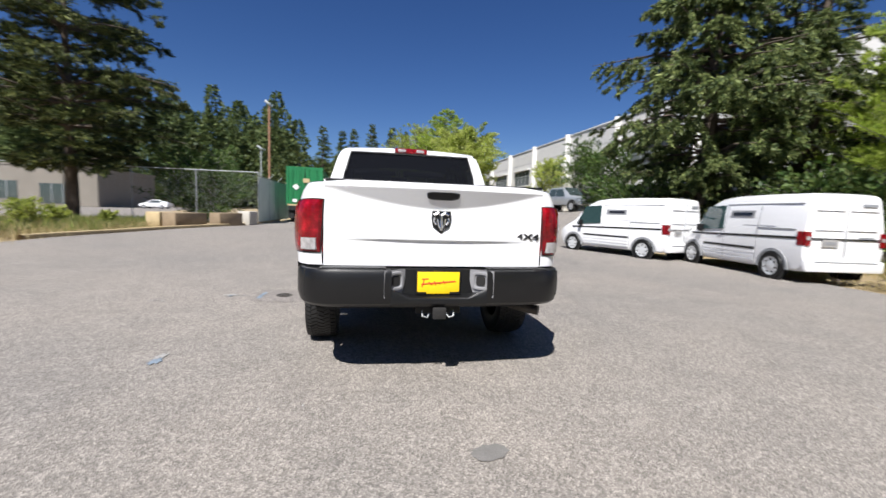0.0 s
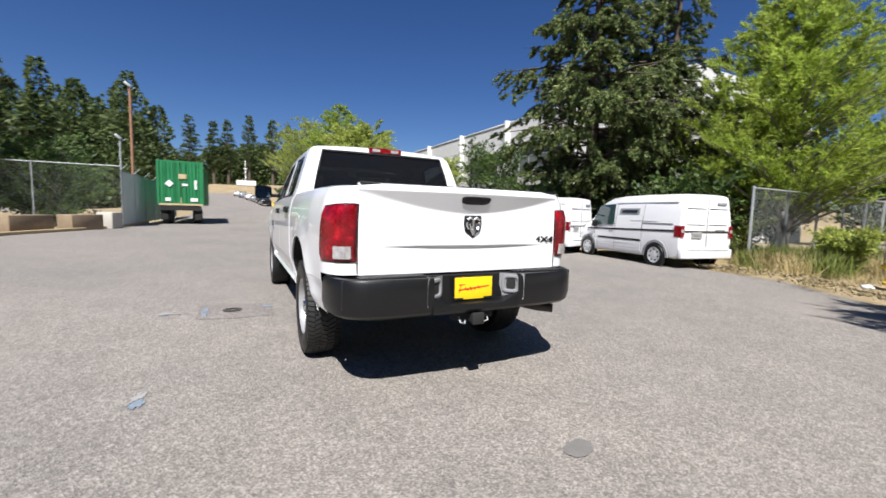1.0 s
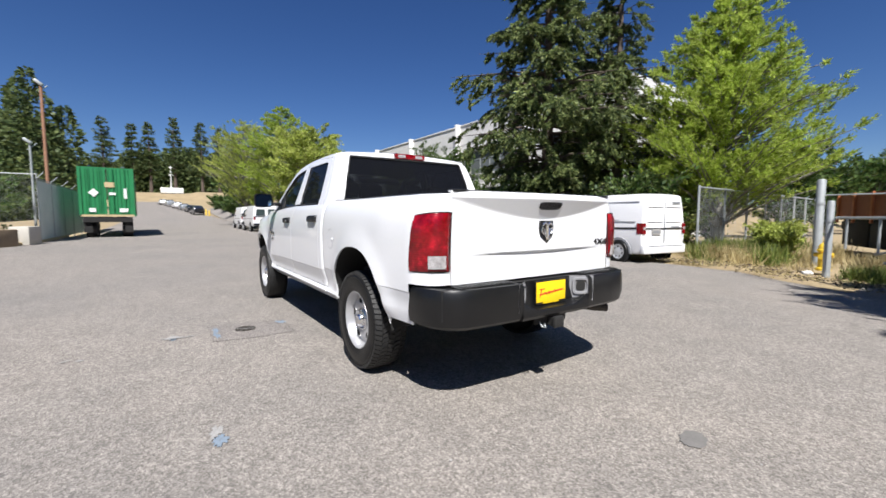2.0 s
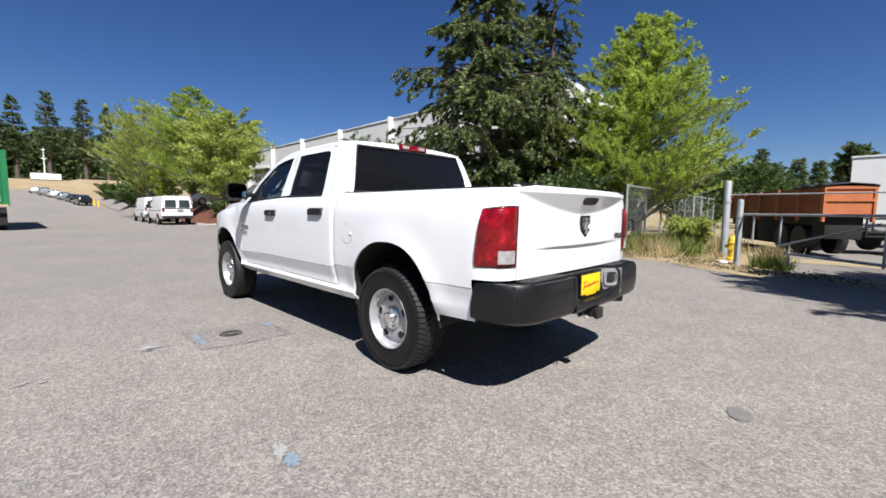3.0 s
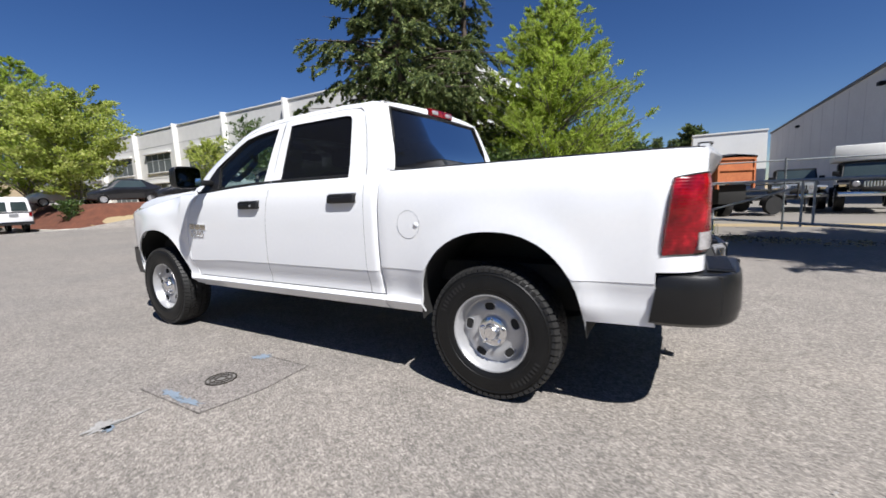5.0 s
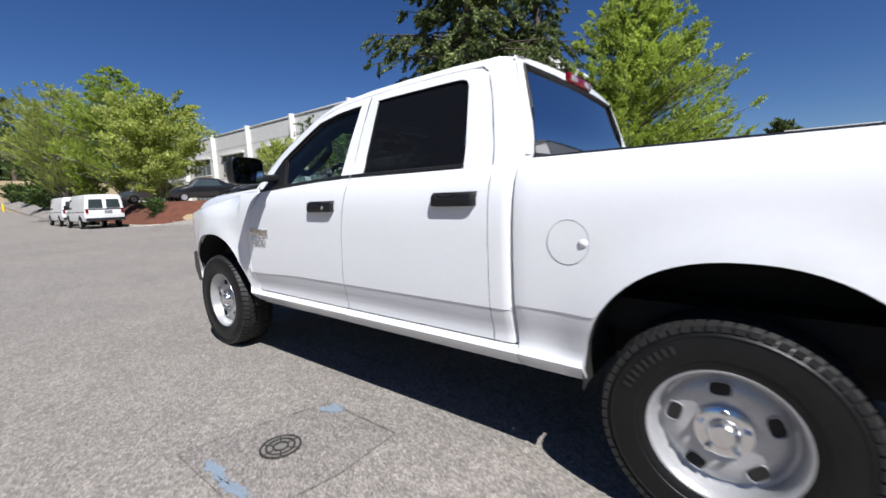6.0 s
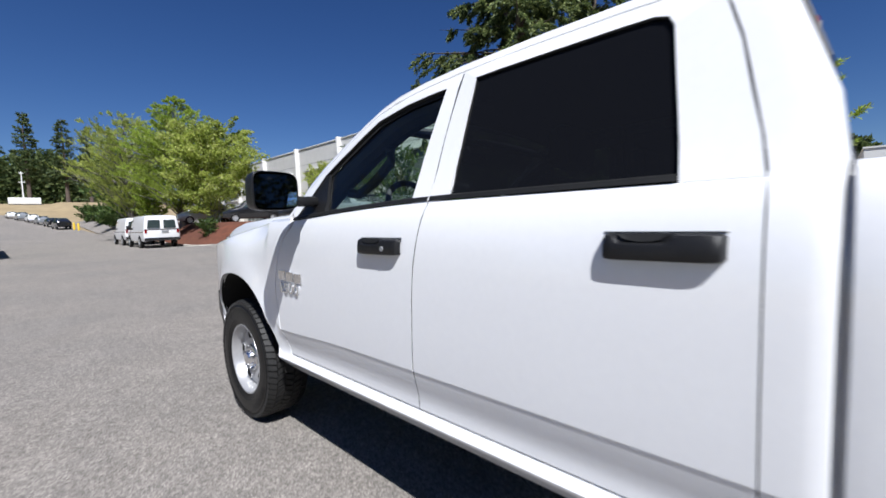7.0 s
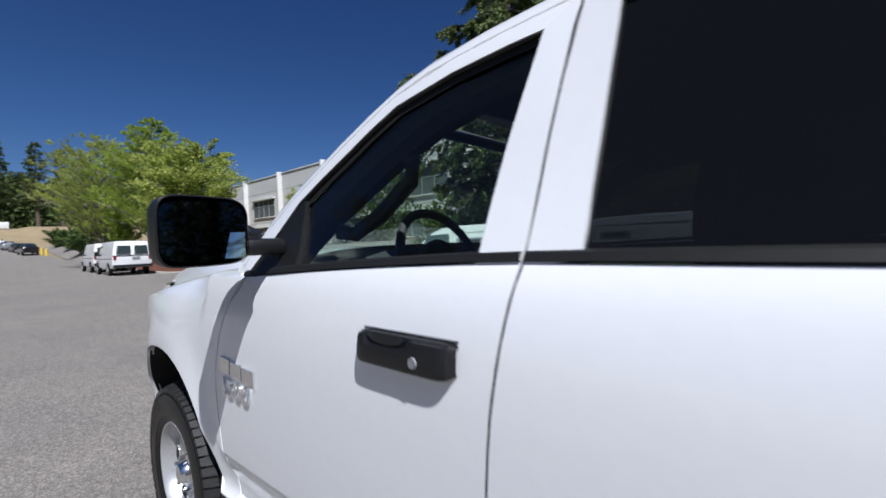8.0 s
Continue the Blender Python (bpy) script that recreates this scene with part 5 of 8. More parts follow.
def cab_inside(truck):
    """What shows through the glass: dash, wheel, seats, headlining, pillar trims and door cards."""
    bm = bmesh.new()
    rows = []
    for x in spaced(-0.82, 0.82, 16):
        hump = 0.05 * math.exp(-((x + 0.4) / 0.2) ** 2)
        rows.append([(x, 2.6, 0.95), (x, 2.58, 1.15), (x, 2.6, 1.27 + hump), (x, 2.66, 1.315 + hump), (x, 2.76, 1.31 + hump * 0.5), (x, 2.95, 1.255)])
    grid(bm, rows)
    bmesh.ops.recalc_face_normals(bm, faces=bm.faces)
    part("dashboard", bm, M_TRIM, truck, "dark grey dashboard")
    bm = bmesh.new()
    c, tilt = Vector((-0.42, 2.46, 1.31)), Matrix.Rotation(radians(66), 4, "X")
    tube(bm, [c + tilt @ Vector((0.19 * math.cos(a), 0.19 * math.sin(a), 0)) for a in [k * math.tau / 32 for k in range(32)]], 0.017, 8, True)
    wheel = part("steering_wheel", bm, M_TRIM, truck, "black steering wheel")
    for a in (0.2, math.pi - 0.2, -math.pi / 2):
        bm = bmesh.new()
        tube(bm, [c + tilt @ Vector((0.06 * math.cos(a), 0.06 * math.sin(a), -0.02)), c + tilt @ Vector((0.18 * math.cos(a), 0.18 * math.sin(a), 0))], 0.016, 6)
        part("spoke", bm, M_TRIM, wheel)
    bm = bmesh.new()
    lathe(bm, [(0.085, -0.03), (0.08, 0.01), (0.05, 0.025), (0.001, 0.03)], 20, Matrix.Translation(c) @ tilt)
    rod(bm, c, c + Vector((0, 0.25, -0.1)), 0.035, seg=10)
    part("hub", bm, M_TRIM, wheel)
    for x in (-0.42, 0.42):
        for y, top in ((1.55, 1.42), (0.95, 1.36)):
            bm = bmesh.new()
            box(bm, (x - 0.27, y, 0.72), (x + 0.27, y + 0.5, 0.92), bevel=0.05)
            box(bm, (x - 0.26, y - 0.08, 0.85), (x + 0.26, y + 0.08, top), bevel=0.06)
            box(bm, (x - 0.13, y - 0.07, top + 0.03), (x + 0.13, y + 0.04, top + 0.2), bevel=0.05)
            part("seat", bm, M_TRIM, truck, "dark grey cloth seat")
    bm = bmesh.new()
    box(bm, (-0.12, 2.37, 1.6), (0.12, 2.4, 1.67), bevel=0.012)
    rod(bm, (0, 2.39, 1.66), (0, 2.46, 1.76), 0.012, seg=8)
    part("inner_mirror", bm, M_TRIM, truck, "black rear-view mirror")
    bm = bmesh.new()
    rows = []
    for y in (0.93, 1.3, 1.7, 2.05, 2.25):
        rows.append([(0.7 * u, y, roof_gap(y) + 0.005 + 0.045 * (1 - u * u)) for u in [k / 5 - 1 for k in range(11)]])
    grid(bm, rows)
    part("headlining", bm, M_TRIM, truck, "dark grey headlining")
    for s in (-1, 1):
        bm = bmesh.new()
        box(bm, (min(s * 0.06, s * 0.66), -0.16, -0.012), (max(s * 0.06, s * 0.66), 0.0, 0.012), Matrix.Translation((0, 2.4, 1.76)) @ Matrix.Rotation(radians(28), 4, "X"), bevel=0.008)
        part("sun_visor", bm, M_TRIM, truck, "dark sun visor")
        bm = bmesh.new()
        tube(bm, [(s * (half_width(min(y, 3), z) - 0.085), y - 0.05, z - 0.048) for y, z in ROOF_GAP[:11]], 0.058, 10)
        part("pillar_trim", bm, M_TRIM, truck)
        bm = bmesh.new()
        tube(bm, [(s * 0.80, 2.54, 1.42), (s * 0.765, 2.5, 1.41), (s * 0.74, 2.41, 1.46), (s * 0.72, 2.3, 1.55), (s * 0.74, 2.27, 1.6), (s * 0.78, 2.3, 1.65)], 0.024, 8)
        part("grab_handle", bm, M_TRIM, truck, "grey grab handle on the front pillar")
        bm = bmesh.new()
        box(bm, (min(s * 0.86, s * 0.9), 0.93, 0.7), (max(s * 0.86, s * 0.9), 2.75, 1.30), bevel=0.01)
        part("door_card", bm, M_TRIM, truck)
        bm = bmesh.new()
        rod(bm, (s * (half_width(1.8, 1.36) - 0.05), 1.86, 1.34), (s * (half_width(1.8, 1.82) - 0.06), 1.79, 1.83), 0.045, seg=8)
        part("pillar_trim", bm, M_TRIM, truck)


def pickup_truck():
    truck = thing("pickup_truck", "white four-door pickup truck with black bumpers parked on asphalt", "pickup truck")
    for s in (-1, 1):
        bed_side(s, truck)
        doors(s, truck)
        tail_light(s, truck)
        wing_mirror(s, truck)
        for y in (0.0, WHEELBASE):
            wheel_parts(s, y, truck)
    cab_shell(truck)
    nose(truck)
    tailgate(truck)
    rear_bumper(truck)
    underside(truck)
    cab_inside(truck)
    return truck


M_MIRROR, _nt, _p = shader("mirror_glass")
_p.inputs["Base Color"].default_value = (0.03, 0.031, 0.034, 1)
_p.inputs["Metallic"].default_value, _p.inputs["Roughness"].default_value = 1.0, 0.03
# brighter mirror tone for the painted-in sky reflection
M_REFLECTION, _nt, _p = shader("bright_mirror_reflection")
_p.inputs["Base Color"].default_value = (0.6, 0.63, 0.66, 1)
_p.inputs["Metallic"].default_value, _p.inputs["Roughness"].default_value = 1.0, 0.06
pickup_truck()


# ---- ground ----
def lie(x, y):
    """Height of the land: level by the truck, a climbing road ahead, an upper car park beside the building."""
    z = 0.0
    if y > 36:
        d = y - 36
        z += (0.0006 * d * d if d < 54 else 1.75 + 0.0648 * (min(d, 125) - 54)) * smooth(-26, -10, x)
    up = smooth(9.5, 15.5, x) * smooth(9.0, 16.0, y)
    up = max(up, smooth(6.4, 9.2, x) * smooth(30.5, 33.0, y))
    z += 1.55 * up * (1 - 0.6 * smooth(60, 120, y))
    z -= 0.1 * smooth(4.0, 8.0, x) * (1 - smooth(12, 20, y)) * (1 - smooth(9.5, 12, x))
    if y > 150:
        z += 3.6 * smooth(151, 178, y)
    return z


def sheet(name, xs_of_y, ys, lift, material, label, category, thick=0.0):
    bm = bmesh.new()
    rows = []
    for y in ys:
        rows.append([(x, y, lie(x, y) + lift) for x in xs_of_y(y)])
    grid(bm, rows, flip=True)
    if thick:
        pass
    return solid(name, bm, material, label, category, kind="structure")


LEFT_EDGE = [(-60, -9.6), (10.5, -9.75), (13.1, -9.3), (16, -8.85), (19.6, -7.7), (22.5, -7.0), (30, -6.9), (66, -6.7), (95, -8.2), (130, -12), (152, -15)]
RIGHT_EDGE = [(-60, 7.0), (-3.2, 6.9), (-2.5, 7.2), (-1.1, 7.6), (0.0, 8.3), (1.0, 9.1), (2.3, 9.35), (9.5, 9.6), (12, 12), (14, 17.3), (29.4, 17.3), (30.2, 9.0), (30.4, 6.2), (60, 6.2), (75, 5.8), (95, 4.6), (120, 2.2), (152, -1.5)]
YS = [-60, -40, -25, -15, -10, -7, -5, -4, -3.2, -2.5, -1.1, 0, 1, 2.3, 4, 6, 8, 9.5, 10.5, 12, 13.1, 14, 15, 16, 18, 19.6, 21, 22.5, 25, 27, 29.4, 30.2, 30.4, 32, 34, 36, 40, 45, 50, 58, 66, 75, 85, 95, 106, 120, 136, 152]


def across(y):
    a, b = lerp_table(LEFT_EDGE, y), lerp_table(RIGHT_EDGE, y)
    return [a + (b - a) * k / 24 for k in range(25)]


def wide(y):
    return [-900, -400, -150, -80, -45, -30, -20, -14, -11, -9, -7, -5, -2, 0, 2, 4, 6, 6.4, 7, 8, 9, 9.5, 10, 10.5, 11, 12, 13, 14, 15, 16, 18, 22, 30, 50, 90, 200, 500, 900]


sheet("ground", wide, [-900, -300, -120] + YS + [158, 164, 171, 178, 190, 240, 300, 450, 900], -0.07, M_GRASSGROUND, "dry brown grass and bare soil", "ground")
sheet("road", across, YS, 0.0, M_ASPHALT, "worn pale grey asphalt with exposed grit", "road")
sheet("yard", lambda y: [7.2 + k * 6 for k in range(15)], [-14, -10, -6, -4.2, -2.2, -1.2], -0.06, M_YARD, "pale dusty yard paving", "ground")


def kerb(name, line, width, height, material, label):
    bm = bmesh.new()
    rows = []
    for i, (x, y) in enumerate(line):
        a, b = line[max(i - 1, 0)], line[min(i + 1, len(line) - 1)]
        t = Vector((b[0] - a[0], b[1] - a[1])).normalized()
        n = Vector((-t.y, t.x))
        z = lie(x, y)
        rows.append([(x + n.x * o, y + n.y * o, z + h) for o, h in ((0, -0.05), (0.004, height - 0.02), (0.025, height), (width - 0.025, height), (width, height - 0.02), (width, -0.08))])
    grid(bm, rows)
    bmesh.ops.recalc_face_normals(bm, faces=bm.faces)
    return solid(name, bm, material, label, "kerb", kind="structure")


kerb("kerb", [(-9.9, 9.6), (-9.78, 10.5), (-9.55, 11.8), (-9.3, 13.1), (-9.0, 14.8), (-8.7, 16.5), (-8.2, 18.1), (-7.6, 20), (-7.1, 22), (-6.95, 24), (-6.9, 30)], 0.17, 0.13, M_TANCONCRETE, "sand-coloured concrete kerb along dry grass")
kerb("kerb", [(12.5, 30.7), (9, 30.45), (7.2, 30.3), (6.3, 30.6), (6.05, 31.4), (6.05, 34), (6.1, 60)][::-1], 0.15, 0.12, M_CONCRETE, "pale concrete kerb round the mulch bed")
# mulch bank
bm = bmesh.new()
grid(bm, [[(6.2 + (x - 6.2), y, lie(x, y) + 0.05 + 0.03 * math.sin(x * 3.1) * math.sin(y * 2.3)) for x in (6.2, 6.8, 7.4, 8, 9, 10, 11, 12.5)] for y in [30.6, 31.2, 31.8, 32.4, 33, 34, 36, 40, 44, 50, 58]], flip=True)
solid("mulch_bank", bm, M_MULCH, "sloping bed of red bark mulch", "ground", kind="structure")


sheet("side_lot", lambda y: [6.0 + 3 * k for k in range(9)], [57, 62, 68, 75, 85, 95, 106], 0.03, M_ASPHALT, "grey asphalt side entrance beside the climbing road", "road")


# ---- marks on the asphalt ----
def flat_patch(name, cx, cy, rx, ry, turn, material, label, seed, lift=0.0065, ragged=0.25):
    rng = random.Random(seed)
    bm = bmesh.new()
    mid = bm.verts.new((cx, cy, lift))
    ring = []
    for k in range(28):
        a = k * math.tau / 28
        f = 1 + rng.uniform(-ragged, ragged)
        x, y = rx * f * math.cos(a), ry * f * math.sin(a)
        ring.append(bm.verts.new((cx + x * math.cos(turn) - y * math.sin(turn), cy + x * math.sin(turn) + y * math.cos(turn), lift)))
    for k in range(28):
        bm.faces.new((mid, ring[k], ring[(k + 1) % 28]))
    return solid(name, bm, material, label, "road mark", kind="structure")


flat_patch("tar_patch", 0.12, -2.05, 0.1, 0.066, 0.3, M_PATCH, "small dark tar patch in the asphalt", 3, ragged=0.1)
for cx, cy, rx, ry, tn, mt, lab, sd in (
        (-2.035, -0.5, 0.03, 0.07, -0.2, M_WHITEMARK, "faded white spray mark on the asphalt", 5), (-2.02, -0.6, 0.035, 0.06, -0.2, M_BLUEMARK, "faded blue spray mark on the asphalt", 6),
        (-1.81, 1.86, 0.03, 0.13, 0.0, M_BLUEMARK, "faded blue spray mark on the asphalt", 7), (-1.82, 1.65, 0.03, 0.11, 0.1, M_BLUEMARK, "faded blue spray mark on the asphalt", 8),
        (-2.06, 1.77, 0.1, 0.012, 0.0, M_WHITEMARK, "thin white paint stroke on the asphalt", 9), (-2.2, 1.8, 0.07, 0.06, 0.4, M_WHITEMARK, "faded white paint blot on the asphalt", 10),
        (-2.19, 1.74, 0.03, 0.04, 0.4, M_BLUEMARK, "faded blue spray mark on the asphalt", 11), (-1.15, 1.86, 0.05, 0.07, 0.4, M_BLUEMARK, "faded blue spray mark on the asphalt", 12),
        (-2.97, 1.5, 0.05, 0.012, 0.5, M_WHITEMARK, "thin white paint stroke on the asphalt", 13), (-2.86, 1.46, 0.03, 0.02, -0.4, M_WHITEMARK, "thin white paint stroke on the asphalt", 14)):
    flat_patch("paint_mark", cx, cy, rx, ry, tn, mt, lab, sd, ragged=0.45)
# concrete square round the drain, its joint sunk and dark
slab = [(-1.87, 2.14), (-1.87, 1.44), (-1.5, 1.36), (-1.12, 1.38), (-1.12, 1.94), (-1.43, 2.04)]
bm = bmesh.new()
bm.faces.new([bm.verts.new((x, y, 0.0025)) for x, y in slab])
solid("paving_patch", bm, M_REPAIR, "slightly darker square of asphalt round the drain", "road patch", kind="structure")
for (x0, y0), (x1, y1) in zip(slab, slab[1:] + slab[:1]):
    bm = bmesh.new()
    n = Vector((y1 - y0, x0 - x1, 0)).normalized() * 0.003
    rj = random.Random(int(x0 * 100))
    rows = []
    for k in range(9):
        p = Vector((x0, y0, 0.006)).lerp(Vector((x1, y1, 0.006)), k / 8)
        w = rj.uniform(0.4, 1.3)
        rows.append([p - n * w, p + n * w])
    grid(bm, rows)
    solid("joint", bm, M_JOINT, "dark joint in the asphalt round the drain", "road joint", kind="structure")
hole = thing("manhole_cover", "round cast-iron drain cover set in the asphalt", "manhole cover", at=Matrix.Translation((-1.535, 1.77, 0.004)))
for r0, r1 in ((0.1, 0.09), (0.072, 0.062), (0.04, 0.03)):
    bm = bmesh.new()
    lathe(bm, [(r0, 0.0), (r0, 0.006), (r1, 0.006), (r1, 0.0)], 36, cap=False)
    part("ring", bm, M_IRON, hole)
bm = bmesh.new()
lathe(bm, [(0.092, 0.0015), (0.001, 0.0015)], 30, cap=False)
part("plate", bm, M_PATCH, hole)
for k in range(6):
    bm = bmesh.new()
    rod(bm, (0.03 * math.cos(k * 1.047), 0.03 * math.sin(k * 1.047), 0.003), (0.092 * math.cos(k * 1.047), 0.092 * math.sin(k * 1.047), 0.003), 0.004, seg=6)
    part("bar", bm, M_IRON, hole)


# ---- trees ----
conifer("spruce_tree", "tall dark green spruce with dense drooping boughs", (12.5, 10.0, 0.2), 14.8, 7.4, 11, M_SPRUCE, bare=0.8, whorls=38, limbs=9, sprays=1750, size=0.17, shape=0.95, low=0.1, slim=0.3, droop=0.12, hang=0.5, twig=17, spread=0.7)
conifer("spruce_tree", "slimmer dark green spruce beside the tall one", (14.9, 8.0, 0.1), 13.0, 4.2, 13, M_SPRUCE, bare=0.5, whorls=30, limbs=8, sprays=820, size=0.14, shape=0.8, low=0.5, slim=0.3, droop=0.12, hang=0.5, twig=15, spread=0.7)
conifer("pine_tree", "old dark pine with broad tiered boughs on dry grass", (-17.2, 23.8, 0.0), 19, 7.0, 12, M_PINE, bare=3.4, whorls=15, limbs=14, sprays=1250, size=0.27, droop=0.03, shape=0.5, slim=0.2, stout=0.0135)
conifer("green_tree", "airy bright green tree with feathery upswept twigs", (16.4, 4.4, 0.0), 9.5, 4.1, 21, M_LEAF, bare=0.7, whorls=44, limbs=10, sprays=560, size=0.15, droop=-0.55, shape=0.46, bark=M_PALEBARK, slim=0.24, low=0.95, fluff=0.5, spread=0.5)
conifer("yellow_green_tree", "fresh green feathery tree on a mulch bank", (8.6, 43.0, 1.1), 11.4, 5.4, 22, M_LEAF, bare=0.9, whorls=34, limbs=8, sprays=560, size=0.2, droop=-0.6, shape=0.5, bark=M_PALEBARK, slim=0.22, low=0.75, fluff=0.35, spread=0.45)
conifer("yellow_green_tree", "yellow-green feathery tree on a mulch bank", (6.0, 50.0, 0.6), 11.4, 5.8, 25, M_YELLOWLEAF, bare=1.4, whorls=28, limbs=7, sprays=560, size=0.21, droop=-0.75, shape=0.36, bark=M_PALEBARK, slim=0.17, low=0.5, fluff=0.35, spread=0.45)
limb_tree("maple_tree", "yellow-green maple with broad leaf clusters on a mulch bank", (9.5, 37.0, 1.3), 9.4, 3.6, 23, M_YELLOWLEAF, limbs=125, sprays=220, size=0.22, stems=2, rise=(0.05, 0.95), low=0.1, broad=0.6, tuft=3)
limb_tree("green_tree", "dark green roadside tree up the road", (8.3, 64, lie(8.3, 64)), 8.5, 3.2, 31, M_SHRUB, limbs=100, sprays=70, size=0.5, stems=3, low=0.08, broad=0.5)
limb_tree("green_tree", "dark green roadside tree up the road", (9.5, 80, lie(9.5, 80)), 9.5, 4.0, 32, M_SHRUB, limbs=100, sprays=70, size=0.6, stems=3, low=0.08, broad=0.5)
limb_tree("young_tree", "thin drooping olive-green tree in front of the building", (16.3, 26.6, 1.5), 6.6, 1.9, 133, M_SHRUB, limbs=80, sprays=40, size=0.24, stems=2, low=0.3, droop=0.3)
limb_tree("young_tree", "slender yellow-green tree in front of the building", (15.8, 31.0, 1.2), 5.6, 1.9, 33, M_YELLOWLEAF, limbs=70, sprays=60, size=0.26, stems=2, low=0.25)
limb_tree("young_tree", "slender yellow-green tree in front of the building", (16.2, 22.5, 1.2), 5.2, 2.0, 34, M_SHRUB, limbs=90, sprays=70, size=0.26, stems=2, low=0.1)
limb_tree("shade_tree", "leafy tree beside the asphalt", (4.8, -8.8, 0.0), 8.4, 3.3, 24, M_LEAF, limbs=420, sprays=200, size=0.4, stems=3, low=0.25)
limb_tree("shrub", "dense green shrub beside the spruce", (10.6, 11.6, 0.0), 2.6, 1.9, 35, M_SHRUB, limbs=80, sprays=70, size=0.16, stems=3, low=0.05, broad=0.5)
limb_tree("shrub", "dense green shrub beside the spruce", (12.6, 5.6, 0.0), 2.7, 1.8, 36, M_SHRUB, limbs=80, sprays=70, size=0.16, stems=3, low=0.05, broad=0.5)
limb_tree("shrub", "dark green bush behind the fence", (-11.5, 26.6, 0.0), 4.6, 3.0, 37, M_SHRUB, limbs=120, sprays=90, size=0.2, stems=4, low=0.05, broad=0.5)
limb_tree("shrub", "dark green bush behind the fence", (-13.8, 34.0, 0.0), 4.6, 3.0, 38, M_SHRUB, limbs=120, sprays=90, size=0.22, stems=4, low=0.05, broad=0.5)
limb_tree("shrub", "dark green bush behind the fence", (-10.0, 25.4, 0.0), 3.4, 2.1, 43, M_SHRUB, limbs=110, sprays=100, size=0.18, stems=4, low=0.03, broad=0.5)
limb_tree("shrub", "green bush on the mulch bank", (7.6, 33.2, 0.5), 1.2, 0.9, 39, M_SHRUB, limbs=50, sprays=40, size=0.14, stems=3, low=0.05, broad=0.5)
limb_tree("shrub", "green bush on the mulch bank", (7.2, 47.0, 1.0), 5.0, 2.0, 41, M_LEAF, limbs=80, sprays=60, size=0.3, stems=3, low=0.05, broad=0.45)
for k, (x, y) in enumerate(((7.6, 57.0), (7.4, 70.0), (7.8, 84.0), (7.6, 98.0))):
    limb_tree("shrub", "dark green bush beside the climbing road", (x, y, lie(x, y)), 2.6, 2.2, 90 + k, M_SHRUB, limbs=70, sprays=60, size=0.3, stems=3, low=0.05, broad=0.5)
limb_tree("shrub", "tangled shrub behind the chain-link fence", (14.6, 5.4, 0.0), 2.0, 1.5, 80, M_WEED, limbs=70, sprays=70, size=0.15, stems=4, low=0.03, broad=0.45)
limb_tree("shrub", "tangled shrub behind the chain-link fence", (17.2, 6.0, 0.0), 2.3, 1.7, 81, M_SHRUB, limbs=70, sprays=70, size=0.15, stems=4, low=0.03, broad=0.45)
limb_tree("shrub", "tangled shrub behind the chain-link fence", (19.8, 6.2, 0.0), 2.2, 1.7, 82, M_WEED, limbs=70, sprays=70, size=0.15, stems=4, low=0.03, broad=0.45)
limb_tree("shrub", "yellow-green bushy weed before the fence", (14.6, 1.9, 0.0), 0.95, 0.8, 83, M_WEEDLIGHT, limbs=70, sprays=70, size=0.1, stems=4, low=0.03, broad=0.45)
limb_tree("shrub", "yellow-green bushy weed before the fence", (13.2, 1.6, 0.0), 0.8, 0.7, 84, M_WEEDLIGHT, limbs=70, sprays=70, size=0.1, stems=4, low=0.03, broad=0.45)
limb_tree("shrub", "yellow-green bushy weed before the fence", (12.4, 1.2, 0.0), 0.75, 0.6, 85, M_WEEDLIGHT, limbs=70, sprays=70, size=0.1, stems=4, low=0.03, broad=0.45)
for k, (x, y, h) in enumerate(((-13.1, 14.2, 1.25), (-13.5, 16.6, 0.95), (-12.3, 18.0, 0.7), (-15.2, 17.5, 0.9), (-11.4, 20.2, 0.6))):
    limb_tree("shrub", "leafy yellow-green weed among dry grass", (x, y, -0.08), h, h * 0.55, 120 + k, M_WEEDLIGHT, limbs=40, sprays=60, size=0.11, stems=3, low=0.08, broad=0.5)
for k, (x, y, h, r) in enumerate(((27, 5.5, 5.2, 2.2), (33, 5.0, 5.6, 2.4), (39, 4.0, 5.4, 2.4), (46, 3.0, 5.8, 2.6))):
    limb_tree("hedge_tree", "dark green tree behind the fence", (x, y, 0), h, r, 60 + k, M_SHRUB, limbs=90, sprays=70, size=0.28, stems=3, low=0.05, broad=0.5)
for k, (x, y, h, w) in enumerate(((60, 2.4, 7.7, 1.9), (60.5, 0.6, 7.2, 1.7), (58, 4.2, 7.0, 2.0), (61, 6.0, 9.2, 2.4))):
    conifer("fir_tree", "narrow dark fir behind the yard", (x, y, 0), h, w, 70 + k, M_WOODS, bare=0.5, whorls=26, limbs=7, sprays=60, size=0.5, shape=0.7)
limb_tree("round_tree", "dark round-headed tree behind the white building", (110, -2.2, 0), 15.6, 4.0, 76, M_WOODS, limbs=130, sprays=90, size=0.7, stems=3, low=0.3, broad=0.5)


